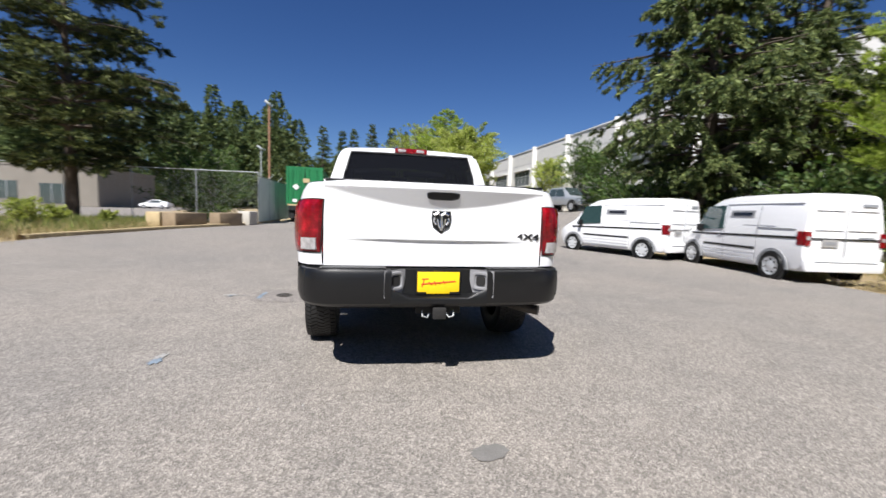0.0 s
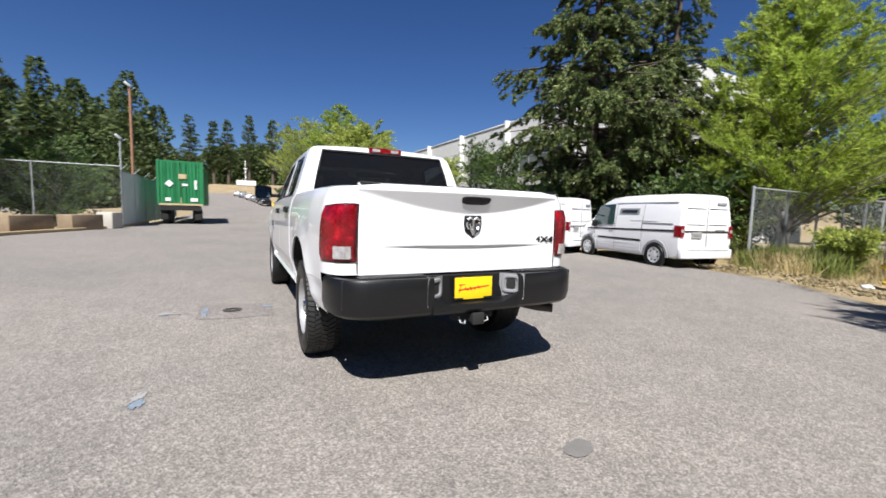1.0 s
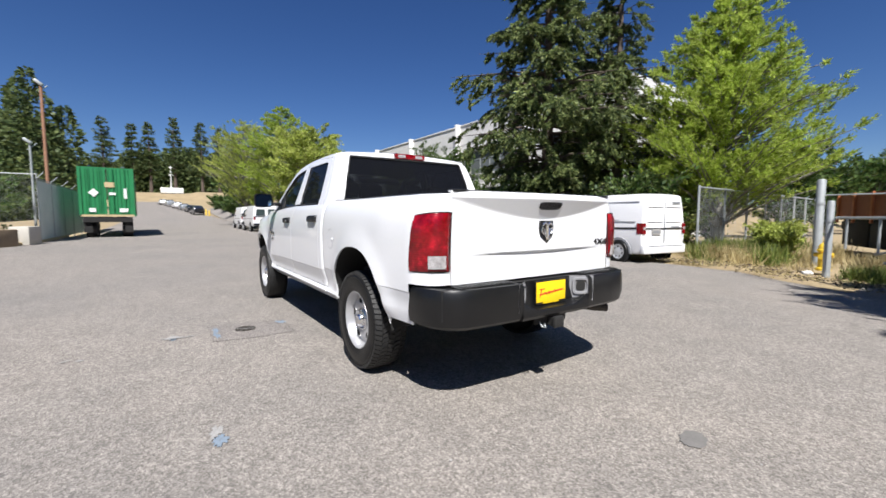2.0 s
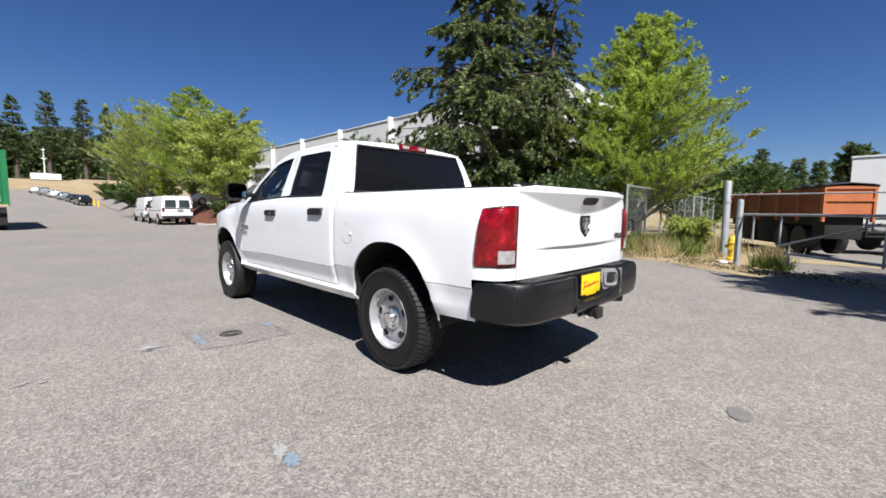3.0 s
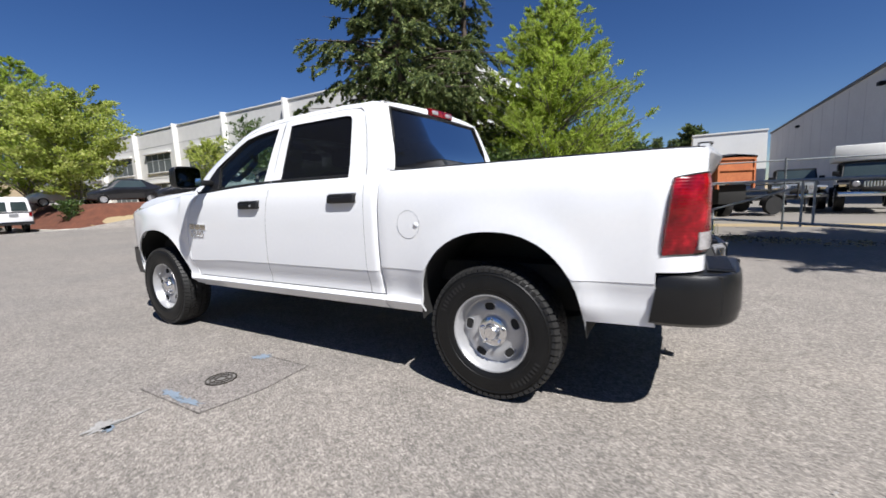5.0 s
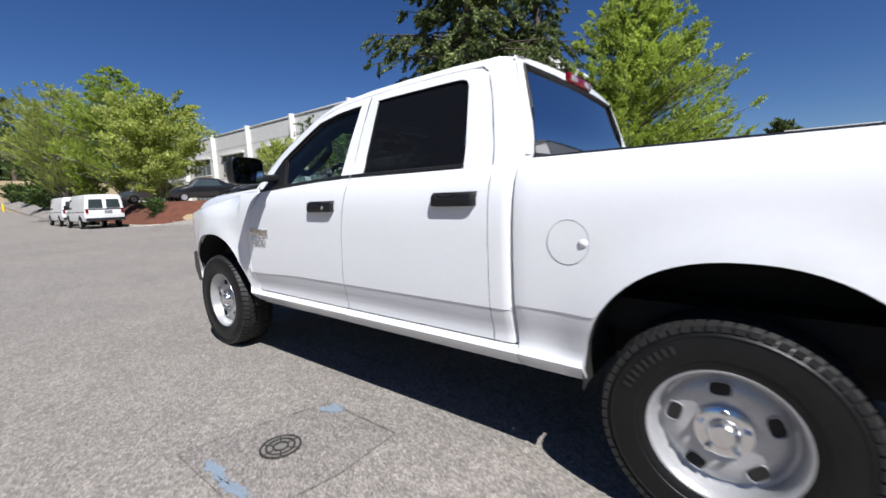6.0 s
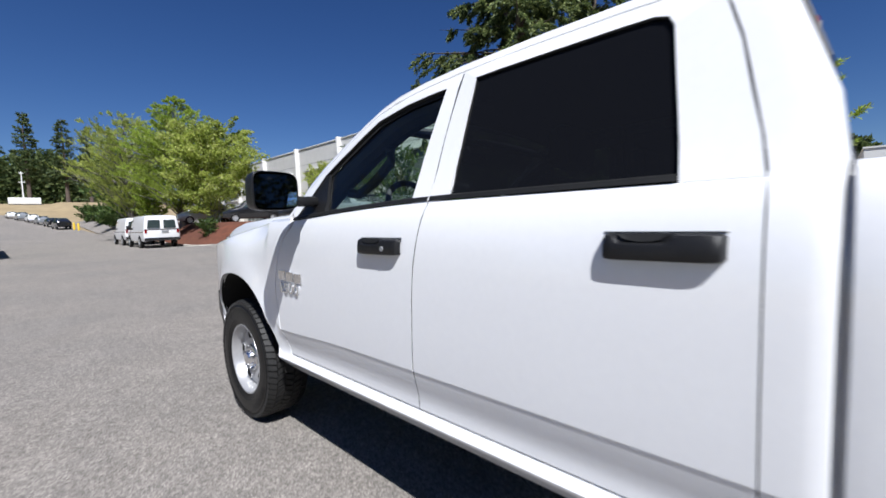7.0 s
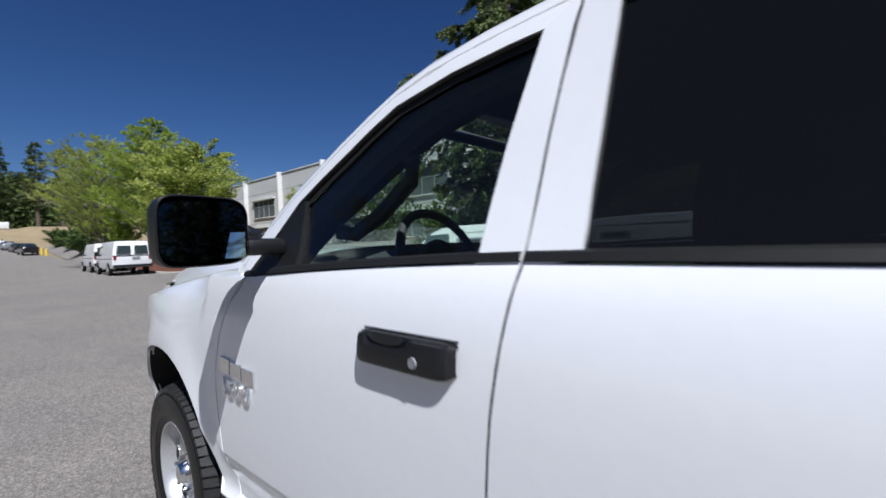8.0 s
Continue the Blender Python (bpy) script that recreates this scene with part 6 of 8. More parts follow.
def woods(name, label, count, spans, seed, tall=1.0, n=2800):
    """Many rough trees as one stretch of growth; spans: bearing from and to, nearest and farthest."""
    rng = np.random.default_rng(seed)
    base, way, length = [], [], []
    for k in range(count):
        a0, a1, r0, r1 = spans[k % len(spans)]
        a, r = radians(rng.uniform(a0, a1)), rng.uniform(r0, r1)
        x, y = math.sin(a) * r, math.cos(a) * r
        near = r / 150
        h = rng.uniform(20, 30) * tall * (0.55 + 0.45 * near)
        w = rng.uniform(4.2, 6.8) * (0.5 + 0.5 * near)
        t = rng.uniform(0.03, 1.0, n)
        ang = rng.uniform(0, math.tau, n)
        lobes = 1 + 0.3 * np.sin(ang * 3 + k) + 0.25 * np.sin(t * 21 + k)
        tier = 0.72 + 0.28 * np.abs(np.sin(t * rng.uniform(14, 24) + k))
        rr = w * (1 - t ** rng.uniform(1.1, 2.4)) ** 0.75 * np.sqrt(rng.uniform(0.25, 1.0, n)) * lobes * tier + 0.2
        base.append(np.column_stack([x + rr * np.cos(ang), y + rr * np.sin(ang), lie(x, y) + h * t]))
        way.append(np.column_stack([np.cos(ang), np.sin(ang), rng.uniform(-0.8, 0.6, n)]))
        length.append(rng.uniform(0.4, 0.95, n) * (0.5 + 0.5 * near))
    base, way, length = np.concatenate(base), np.concatenate(way), np.concatenate(length)
    ob = blades(name, cards(base, way, length * 1.5, length * 0.95, rng), M_WOODS)
    return tagged(ob, label, "woods", kind="stuff")


woods("far_woods", "dark wall of tall mixed wood in the distance", 125, [(-54, -8, 110, 180)], 5, 1.12, 1500)
woods("far_woods", "lower dark wood above the end of the road", 64, [(-10, 10, 205, 250)], 6, 0.62, 1000)
# the last stretch is out of view, added only to show in reflections
woods("near_woods", "unseen dark wood behind the camera, added for reflections", 60, [(-175, -95, 42, 70), (140, 185, 45, 70)], 8, 1.0, 800)
for k, (x, y, h, w) in enumerate(((-18, 180, 29.0, 4.8), (-10, 180, 24.5, 3.4), (-5, 181, 25.5, 3.6), (2.4, 180, 28.0, 4.2), (11.2, 181, 26.8, 4.4), (17.2, 182, 25.5, 3.8), (-27, 176, 27.0, 4.8), (24, 182, 24.0, 4.2))):
    conifer("fir_tree", "dark uneven pine far up the road", (x, y, lie(x, y)), h, w, 40 + k, M_WOODS, bare=h * 0.26, whorls=20, limbs=7, sprays=70, size=0.7, droop=0.0, shape=0.5, slim=0.4)


# ---- buildings ----
def quad_panel(name, pts, material, parent, out, label="", n=4):
    """A slightly thick pane through four corners (low back, low front, high front, high back)."""
    a, b, c, d = (Vector(p) for p in pts)
    o = Vector(out)
    bm = bmesh.new()
    grid(bm, [[a.lerp(b, i / n).lerp(d.lerp(c, i / n), j / n) + o for j in range(n + 1)] for i in range(n + 1)], rim=-o * 2)
    bmesh.ops.recalc_face_normals(bm, faces=bm.faces)
    return part(name, bm, material, parent, label)


def long_building():
    """A long straight front cut into bays by upright fins that stand out from it, with strip windows and panel joints."""
    b = thing("office_building", "long pale concrete building with upright fins and strip windows", "building")
    bay, x0, n, top, out = 7.5, 17.9, 9, 8.4, 0.42
    for k in range(n):
        y = 9.0 + k * bay
        bm = bmesh.new()
        box(bm, (x0, y, 0.0), (x0 + 11, y + bay, top))
        wall = part("wall", bm, M_FACADE, b)
        bm = bmesh.new()
        box(bm, (x0 - 0.07, y + 0.12, top - 0.02), (x0 + 0.25, y + bay - 0.12, top + 0.1), bevel=0.02)
        part("coping", bm, M_FACADE, b)
        bm = bmesh.new()
        box(bm, (x0 - out, y + bay - 0.12, 0.0), (x0 + 0.3, y + bay + 0.12, top + 0.16), bevel=0.03)
        part("fin", bm, M_FACADE, b, "pale upright concrete fin")
        for z0, z1 in ((4.5, 6.2), (1.8, 3.4)):
            y0, y1 = y + 1.5, y + bay - 1.6
            bm = bmesh.new()
            box(bm, (x0 - 0.05, y0, z0), (x0 - 0.02, y1, z1))
            win = part("window", bm, M_WINDOW, b, "grey strip window")
            bm = bmesh.new()
            box(bm, (x0 - 0.28, y0 - 0.15, z1), (x0 + 0.02, y1 + 0.15, z1 + 0.16), bevel=0.02)
            part("window_hood", bm, M_FACADE, win)
            bm = bmesh.new()
            box(bm, (x0 - 0.12, y0 - 0.1, z0 - 0.1), (x0 + 0.02, y1 + 0.1, z0), bevel=0.02)
            part("window_sill", bm, M_FACADE, win)
            for j in range(1, 4):
                ym = y0 + (y1 - y0) * j / 4
                bm = bmesh.new()
                box(bm, (x0 - 0.08, ym - 0.04, z0), (x0 - 0.045, ym + 0.04, z1))
                part("mullion", bm, M_STEEL, win)
            bm = bmesh.new()
            box(bm, (x0 - 0.075, y0, z0 + 0.62 * (z1 - z0)), (x0 - 0.045, y1, z0 + 0.62 * (z1 - z0) + 0.07))
            part("transom", bm, M_STEEL, win)
        for z in (3.9, 6.9):
            bm = bmesh.new()
            box(bm, (x0 - 0.006, y + 0.12, z), (x0 + 0.01, y + bay - 0.12, z + 0.03))
            part("panel_joint", bm, M_GREYPLASTIC, wall)
    return b


M_WINDOW = surface("grey_window_glass", (0.1, 0.115, 0.12), (0.16, 0.175, 0.18), 0.6, 6, 0.12, spec=0.6)
long_building()


def shed(name, label, x0, y0, x1, y1, h, material, ribs=0.0):
    """A plain hall with a roof edge; ribs: the distance of upright seams on its sheet walls."""
    b = thing(name, label, "building")
    bm = bmesh.new()
    box(bm, (x0, y0, 0), (x1, y1, h))
    wall = part("wall", bm, material, b)
    bm = bmesh.new()
    box(bm, (x0 - 0.12, y0 - 0.12, h), (x1 + 0.12, y1 + 0.12, h + 0.22))
    part("roof", bm, M_EAVES if ribs else material, b)
    if ribs:
        for k in range(int((x1 - x0) / ribs)):
            bm = bmesh.new()
            x = x0 + (k + 0.5) * ribs
            box(bm, (x - 0.02, y1, 0.0), (x + 0.02, y1 + 0.012, h))
            part("seam", bm, material, wall)
    return b


hall = shed("warehouse", "large pale grey metal warehouse beside the yard", 22, -34, 76, -11.8, 8.15, M_WAREHOUSE, 3.6)
for x in (35.0, 58.0):
    bm = bmesh.new()
    box(bm, (x - 0.25, -11.8, 7.0), (x + 0.25, -11.45, 7.25), bevel=0.05)
    part("wall_lamp", bm, M_DARK, hall, "dark wall lamp")
shed("white_shed", "long low white metal building behind the yard", 78, -11.7, 100, -1.9, 9.0, M_WHITESHED)
blk = shed("block_building", "low tan block building with dark windows", -84, 70, -41.5, 88, 6.0, M_TAN)
for x0, x1, z0, z1 in ((-56.5, -52.2, 0.9, 3.6), (-67, -62, 0.5, 3.4), (-76, -71, 0.5, 3.4), (-49.3, -44.7, 0.35, 3.4)):
    win = quad_panel("window", [(x0, 70, z0), (x1, 70, z0), (x1, 70, z1), (x0, 70, z1)], M_CARGLASS, blk, (0, -0.06, 0), "dark shop window")
    for k in range(1, 3):
        xm = x0 + (x1 - x0) * k / 3
        quad_panel("mullion", [(xm, 70, z0), (xm + 0.1, 70, z0), (xm + 0.1, 70, z1), (xm, 70, z1)], M_STEEL, win, (0, -0.1, 0), n=1)
bm = bmesh.new()
grid(bm, [[(-90 + 6.5 * k, y, -0.045) for k in range(13)] for y in (26, 34, 42, 50, 58, 69, 85, 104)], flip=True)
solid("far_car_park", bm, M_ASPHALT, "grey asphalt car park before the block building", "ground", kind="structure")


# ---- vehicles ----
def car_wheel(parent, x, y, r, s, material, width=0.2):
    hold = new("wheel")
    hold.parent = parent
    hold.empty_display_size = 0.1
    hold.location = (x, y, r)
    turn = Matrix.Rotation(math.pi / 2 * s, 4, "Y")
    bm = bmesh.new()
    w = width / 2
    lathe(bm, [(r * 0.62, -w), (r * 0.9, -w), (r, -w * 0.7), (r, w * 0.7), (r * 0.93, w), (r * 0.66, w), (r * 0.62, w * 0.8)], 28, turn, cap=False)
    part("tyre", bm, M_SIDEWALL, hold)
    bm = bmesh.new()
    lathe(bm, [(r * 0.66, w * 0.7), (r * 0.65, w * 1.04), (r * 0.6, w * 1.0), (r * 0.5, w * 0.88), (r * 0.3, w * 0.98), (r * 0.12, w * 1.08), (0.001, w * 1.08)], 28, turn)
    rim = part("rim", bm, material, hold)
    for k in range(7):
        a = k * math.tau / 7
        bm = bmesh.new()
        c = turn @ Vector((r * 0.46 * math.cos(a), r * 0.46 * math.sin(a), w * 0.86))
        bmesh.ops.create_uvsphere(bm, u_segments=8, v_segments=6, radius=r * 0.085, matrix=Matrix.Translation(c))
        part("rim_hole", bm, M_DARK, rim)
    return hold


def loft_body(bm, sections, flip=False):
    """A car body through cross-sections: (y, sill z, belt z, roof z, sill half-width, belt half-width, roof half-width)."""
    rows = []
    for y, z0, z1, z2, w0, w1, w2 in sections:
        half = [(w0 * 0.9, z0), (w0, z0 + 0.05), (w1, z0 + (z1 - z0) * 0.45), (w1, z0 + (z1 - z0) * 0.8), (w1 * 0.985, z1), (w2 + (w1 - w2) * 0.5, z1 + (z2 - z1) * 0.5), (w2, z2 - (z2 - z1) * 0.14), (w2 * 0.96, z2 - (z2 - z1) * 0.05), (w2 * 0.84, z2), (w2 * 0.4, z2 + 0.012), (0, z2 + 0.015)]
        ring = [(x, y, z) for x, z in half] + [(-x, y, z) for x, z in half[-2::-1]]
        rows.append(ring)
    grid(bm, rows, flip)
    for r in (rows[0], rows[-1]):
        bm.faces.new([bm.verts.new(p) for p in r])
    bmesh.ops.remove_doubles(bm, verts=bm.verts, dist=0.0005)
    bmesh.ops.recalc_face_normals(bm, faces=bm.faces)
    return bm


def small_van(at):
    """A tall compact panel van, nose towards +y."""
    v = thing("cargo_van", "white compact panel van with grey lower trim parked by weeds", "van", group="parked panel vans", at=at)
    bm = bmesh.new()
    loft_body(bm, [(-2.28, 0.42, 1.1, 1.88, 0.8, 0.86, 0.70), (-2.25, 0.34, 1.1, 1.95, 0.83, 0.885, 0.735), (-2.1, 0.28, 1.1, 1.985, 0.85, 0.9, 0.755), (-1.0, 0.26, 1.1, 2.0, 0.86, 0.9, 0.765), (0.0, 0.26, 1.1, 1.985, 0.86, 0.9, 0.765),
                   (0.55, 0.26, 1.09, 1.93, 0.86, 0.9, 0.755), (0.9, 0.26, 1.07, 1.80, 0.86, 0.9, 0.73), (1.25, 0.26, 1.05, 1.52, 0.86, 0.9, 0.72), (1.5, 0.26, 1.0, 1.25, 0.86, 0.89, 0.72), (1.75, 0.26, 0.93, 1.12, 0.85, 0.87, 0.7), (2.05, 0.3, 0.85, 1.0, 0.8, 0.82, 0.64), (2.26, 0.36, 0.75, 0.84, 0.66, 0.7, 0.5), (2.3, 0.42, 0.62, 0.7, 0.55, 0.58, 0.42)])
    body = part("body", bm, M_VANPAINT, v)
    for s in (-1, 1):
        quad_panel("side_window", [(s * 0.875, 0.2, 1.12), (s * 0.88, 1.3, 1.06), (s * 0.76, 0.98, 1.72), (s * 0.785, 0.27, 1.75)], M_VANGLASS, body, (s * 0.034, 0, 0.0), "dark green-tinted side window")
        quad_panel("name_plate", [(s * 0.845, -0.8, 1.44), (s * 0.845, 0.02, 1.44), (s * 0.81, 0.02, 1.61), (s * 0.81, -0.8, 1.61)], M_GREYPLASTIC, body, (s * 0.012, 0, 0), "grey company panel with a black bar")
        quad_panel("name_bar", [(s * 0.84, -0.72, 1.49), (s * 0.84, -0.1, 1.49), (s * 0.828, -0.1, 1.56), (s * 0.828, -0.72, 1.56)], M_CARBLACK, body, (s * 0.02, 0, 0))
        quad_panel("text_bar", [(s * 0.86, -1.5, 1.25), (s * 0.86, -0.5, 1.25), (s * 0.859, -0.5, 1.26), (s * 0.859, -1.5, 1.26)], M_VANSHADE, body, (s * 0.016, 0, 0))
        quad_panel("stripe", [(s * 0.9, -2.1, 0.99), (s * 0.9, 1.5, 0.93), (s * 0.9, 1.5, 0.98), (s * 0.9, -2.1, 1.045)], M_CARBLACK, body, (s * 0.006, 0, 0), "thin dark side stripe")
        quad_panel("rub_strip", [(s * 0.893, -0.95, 0.66), (s * 0.893, 0.95, 0.66), (s * 0.895, 0.95, 0.72), (s * 0.895, -0.95, 0.72)], M_BLACK, body, (s * 0.014, 0, 0), "black side moulding")
        for z in (0.38, 0.47, 0.56):
            quad_panel("sill_rib", [(s * 0.88, -0.95, z), (s * 0.88, 0.95, z), (s * 0.884, 0.95, z + 0.04), (s * 0.884, -0.95, z + 0.04)], M_VANPAINT, body, (s * 0.022, 0, 0))
        for y in (0.14, -0.98, 1.12):
            quad_panel("door_gap", [(s * 0.899, y - 0.004, 0.36), (s * 0.899, y + 0.004, 0.36), (s * 0.899, y + 0.004, 1.1), (s * 0.899, y - 0.004, 1.1)], M_GREYPLASTIC, body, (s * 0.004, 0, 0), n=1)
            if y < 1:
                quad_panel("door_gap", [(s * 0.892, y - 0.004, 1.1), (s * 0.892, y + 0.004, 1.1), (s * 0.795, y + 0.004, 1.72), (s * 0.795, y - 0.004, 1.72)], M_GREYPLASTIC, body, (s * 0.014, 0, 0), n=1)
        quad_panel("slide_rail", [(s * 0.87, -2.05, 1.19), (s * 0.87, -1.0, 1.19), (s * 0.869, -1.0, 1.21), (s * 0.869, -2.05, 1.21)], M_GREYPLASTIC, body, (s * 0.02, 0, 0), "grey sliding door rail")
        # grey strip painted in for the roof groove's shade
        quad_panel("roof_groove", [(s * 0.79, -2.1, 1.775), (s * 0.79, 0.2, 1.775), (s * 0.789, 0.2, 1.781), (s * 0.789, -2.1, 1.781)], M_VANSHADE, body, (s * 0.012, 0, 0), n=1)
        quad_panel("tail_lamp", [(s * 0.872, -2.27, 0.86), (s * 0.888, -2.12, 0.86), (s * 0.888, -2.12, 1.16), (s * 0.872, -2.27, 1.16)], M_RED, body, (s * 0.018, 0, 0), "red tail lamp")
        quad_panel("tail_lamp", [(s * 0.87, -2.285, 0.86), (s * 0.76, -2.288, 0.86), (s * 0.76, -2.288, 1.16), (s * 0.87, -2.285, 1.16)], M_RED, body, (0, -0.022, 0))
        quad_panel("lamp_lens", [(s * 0.86, -2.285, 0.98), (s * 0.78, -2.288, 0.98), (s * 0.78, -2.288, 1.06), (s * 0.86, -2.285, 1.06)], M_CLEARLENS, body, (0, -0.03, 0))
        bm = bmesh.new()
        box(bm, (min(s * 0.9, s * 1.06), 0.98, 1.02), (max(s * 0.9, s * 1.06), 1.1, 1.22), bevel=0.03)
        part("door_mirror", bm, M_BLACK, body)
        bm = bmesh.new()
        box(bm, (min(s * 0.89, s * 0.925), 0.16, 0.96), (max(s * 0.89, s * 0.925), 0.36, 1.0), bevel=0.01)
        part("door_handle", bm, M_BLACK, body)
        for y in (-1.52, 1.42):
            bm = bmesh.new()
            rows = []
            for k in range(19):
                a = math.pi * k / 18
                rows.append([(s * x, y + rr * math.cos(a), 0.29 + rr * math.sin(a)) for rr, x in ((0.46, 0.9), (0.45, 0.925), (0.385, 0.928), (0.375, 0.9), (0.36, 0.7))])
            grid(bm, rows)
            bmesh.ops.recalc_face_normals(bm, faces=bm.faces)
            part("arch_trim", bm, M_GREYPLASTIC, body, "grey wheel arch trim")
            # dark disc on the uncut side stands for the shaded arch opening
            bm = bmesh.new()
            lathe(bm, [(0.38, 0.0), (0.38, 0.02), (0.001, 0.02)], 24, Matrix.Translation((s * 0.893, y, 0.31)) @ Matrix.Rotation(math.pi / 2 * s, 4, "Y"))
            part("arch_gap", bm, M_DARK, body)
            car_wheel(v, s * 0.835, y, 0.33, s, M_HUBCAP, 0.21)
    bm = bmesh.new()
    box(bm, (-0.86, -2.36, 0.3), (0.86, -2.2, 0.56), bevel=0.04)
    part("rear_bumper", bm, M_VANPAINT, body)
    quad_panel("door_seam", [(-0.003, -2.29, 0.6), (0.003, -2.29, 0.6), (0.003, -2.285, 1.86), (-0.003, -2.285, 1.86)], M_CLADDING, body, (0, -0.02, 0))
    quad_panel("plate", [(-0.5, -2.29, 0.84), (-0.16, -2.29, 0.84), (-0.16, -2.288, 1.0), (-0.5, -2.288, 1.0)], M_WHITEMARK, body, (0, -0.02, 0), "pale number plate")
    quad_panel("plate_bar", [(-0.45, -2.29, 0.89), (-0.21, -2.29, 0.89), (-0.21, -2.288, 0.95), (-0.45, -2.288, 0.95)], M_GREYPLASTIC, body, (0, -0.026, 0))
    quad_panel("badge_bar", [(0.3, -2.29, 1.03), (0.62, -2.29, 1.03), (0.62, -2.288, 1.07), (0.3, -2.288, 1.07)], M_GREYPLASTIC, body, (0, -0.02, 0))
    quad_panel("badge_bar", [(0.3, -2.285, 1.72), (0.62, -2.285, 1.72), (0.62, -2.282, 1.78), (0.3, -2.282, 1.78)], M_CLADDING, body, (0, -0.02, 0))
    quad_panel("stripe", [(-0.86, -2.29, 1.0), (0.86, -2.29, 1.0), (0.86, -2.288, 1.03), (-0.86, -2.288, 1.03)], M_CARBLACK, body, (0, -0.015, 0))
    # thin grey strips for the shade of the rear doors' pressings
    for z, h in ((1.2, 0.005), (1.62, 0.005)):
        for x0, x1 in ((-0.7, -0.06), (0.06, 0.7)):
            quad_panel("pressed_line", [(x0 * 0.97, -2.288, z), (x1 * 0.97, -2.288, z), (x1 * 0.97, -2.286, z + h), (x0 * 0.97, -2.286, z + h)], M_VANSHADE, body, (0, -0.016, 0), n=1)
    quad_panel("bumper_step", [(-0.7, -2.37, 0.52), (0.7, -2.37, 0.52), (0.7, -2.368, 0.535), (-0.7, -2.368, 0.535)], M_CLADDING, body, (0, -0.004, 0), "grey step in the rear bumper", n=1)
    quad_panel("windscreen", [(-0.68, 1.52, 1.2), (0.68, 1.52, 1.2), (0.62, 0.92, 1.79), (-0.62, 0.92, 1.79)], M_CARGLASS, body, (0, 0.02, 0.03), "dark windscreen")
    return v


def big_van(at):
    """A long full-size panel van, nose towards +y."""
    v = thing("panel_van", "white full-size panel van with dark rear windows parked by the kerb", "van", group="white vans by the kerb", at=at)
    bm = bmesh.new()
    loft_body(bm, [(-2.75, 0.55, 1.2, 2.0, 0.9, 0.95, 0.82), (-2.7, 0.45, 1.2, 2.08, 0.95, 1.0, 0.87), (-2.4, 0.42, 1.2, 2.12, 0.97, 1.01, 0.88), (0.9, 0.42, 1.2, 2.12, 0.97, 1.01, 0.88), (1.3, 0.42, 1.18, 2.02, 0.97, 1.01, 0.86), (1.75, 0.42, 1.15, 1.5, 0.97, 1.0, 0.86), (2.0, 0.42, 1.1, 1.3, 0.96, 0.99, 0.85), (2.65, 0.45, 1.0, 1.12, 0.93, 0.95, 0.8), (2.75, 0.5, 0.9, 0.95, 0.85, 0.88, 0.75)])
    body = part("body", bm, M_VANPAINT, v)
    for s in (-1, 1):
        quad_panel("rear_window", [(s * 0.1, -2.765, 1.3), (s * 0.8, -2.765, 1.3), (s * 0.74, -2.76, 1.83), (s * 0.1, -2.76, 1.83)], M_CARGLASS, body, (0, -0.02, 0), "dark rear door window")
        quad_panel("tail_lamp", [(s * 0.82, -2.77, 0.98), (s * 0.95, -2.765, 0.98), (s * 0.95, -2.765, 1.2), (s * 0.82, -2.77, 1.2)], M_RED, body, (0, -0.02, 0))
        quad_panel("stripe", [(s * 1.0, -2.6, 1.02), (s * 1.0, 1.8, 1.0), (s * 1.0, 1.8, 1.06), (s * 1.0, -2.6, 1.08)], M_CARBLACK, body, (s * 0.012, 0, 0), "dark side moulding")
        quad_panel("side_window", [(s * 0.98, 0.55, 1.25), (s * 0.98, 1.5, 1.23), (s * 0.9, 1.25, 1.85), (s * 0.9, 0.6, 1.88)], M_CARGLASS, body, (s * 0.012, 0, 0))
        bm = bmesh.new()
        box(bm, (min(s * 1.0, s * 1.25), 1.2, 1.25), (max(s * 1.0, s * 1.25), 1.32, 1.52), bevel=0.03)
        part("door_mirror", bm, M_BLACK, body)
        for y in (-1.45, 1.95):
            # flat dark disc in place of the shaded wheel arch
            bm = bmesh.new()
            lathe(bm, [(0.44, 0.0), (0.44, 0.02), (0.001, 0.02)], 24, Matrix.Translation((s * 0.995, y, 0.4)) @ Matrix.Rotation(math.pi / 2 * s, 4, "Y"))
            part("arch_gap", bm, M_DARK, body)
            car_wheel(v, s * 0.93, y, 0.36, s, M_HUBCAP, 0.22)
    quad_panel("stripe", [(-0.98, -2.765, 1.2), (0.98, -2.765, 1.2), (0.98, -2.763, 1.24), (-0.98, -2.763, 1.24)], M_CARBLACK, body, (0, -0.01, 0))
    bm = bmesh.new()
    box(bm, (-0.98, -2.92, 0.48), (0.98, -2.74, 0.68), bevel=0.03)
    part("rear_bumper", bm, M_CARBLACK, body, "dark rear bumper")
    quad_panel("plate", [(-0.02, -2.765, 0.98), (0.36, -2.765, 0.98), (0.36, -2.763, 1.14), (-0.02, -2.763, 1.14)], M_GREYPLASTIC, body, (0, -0.02, 0))
    return v


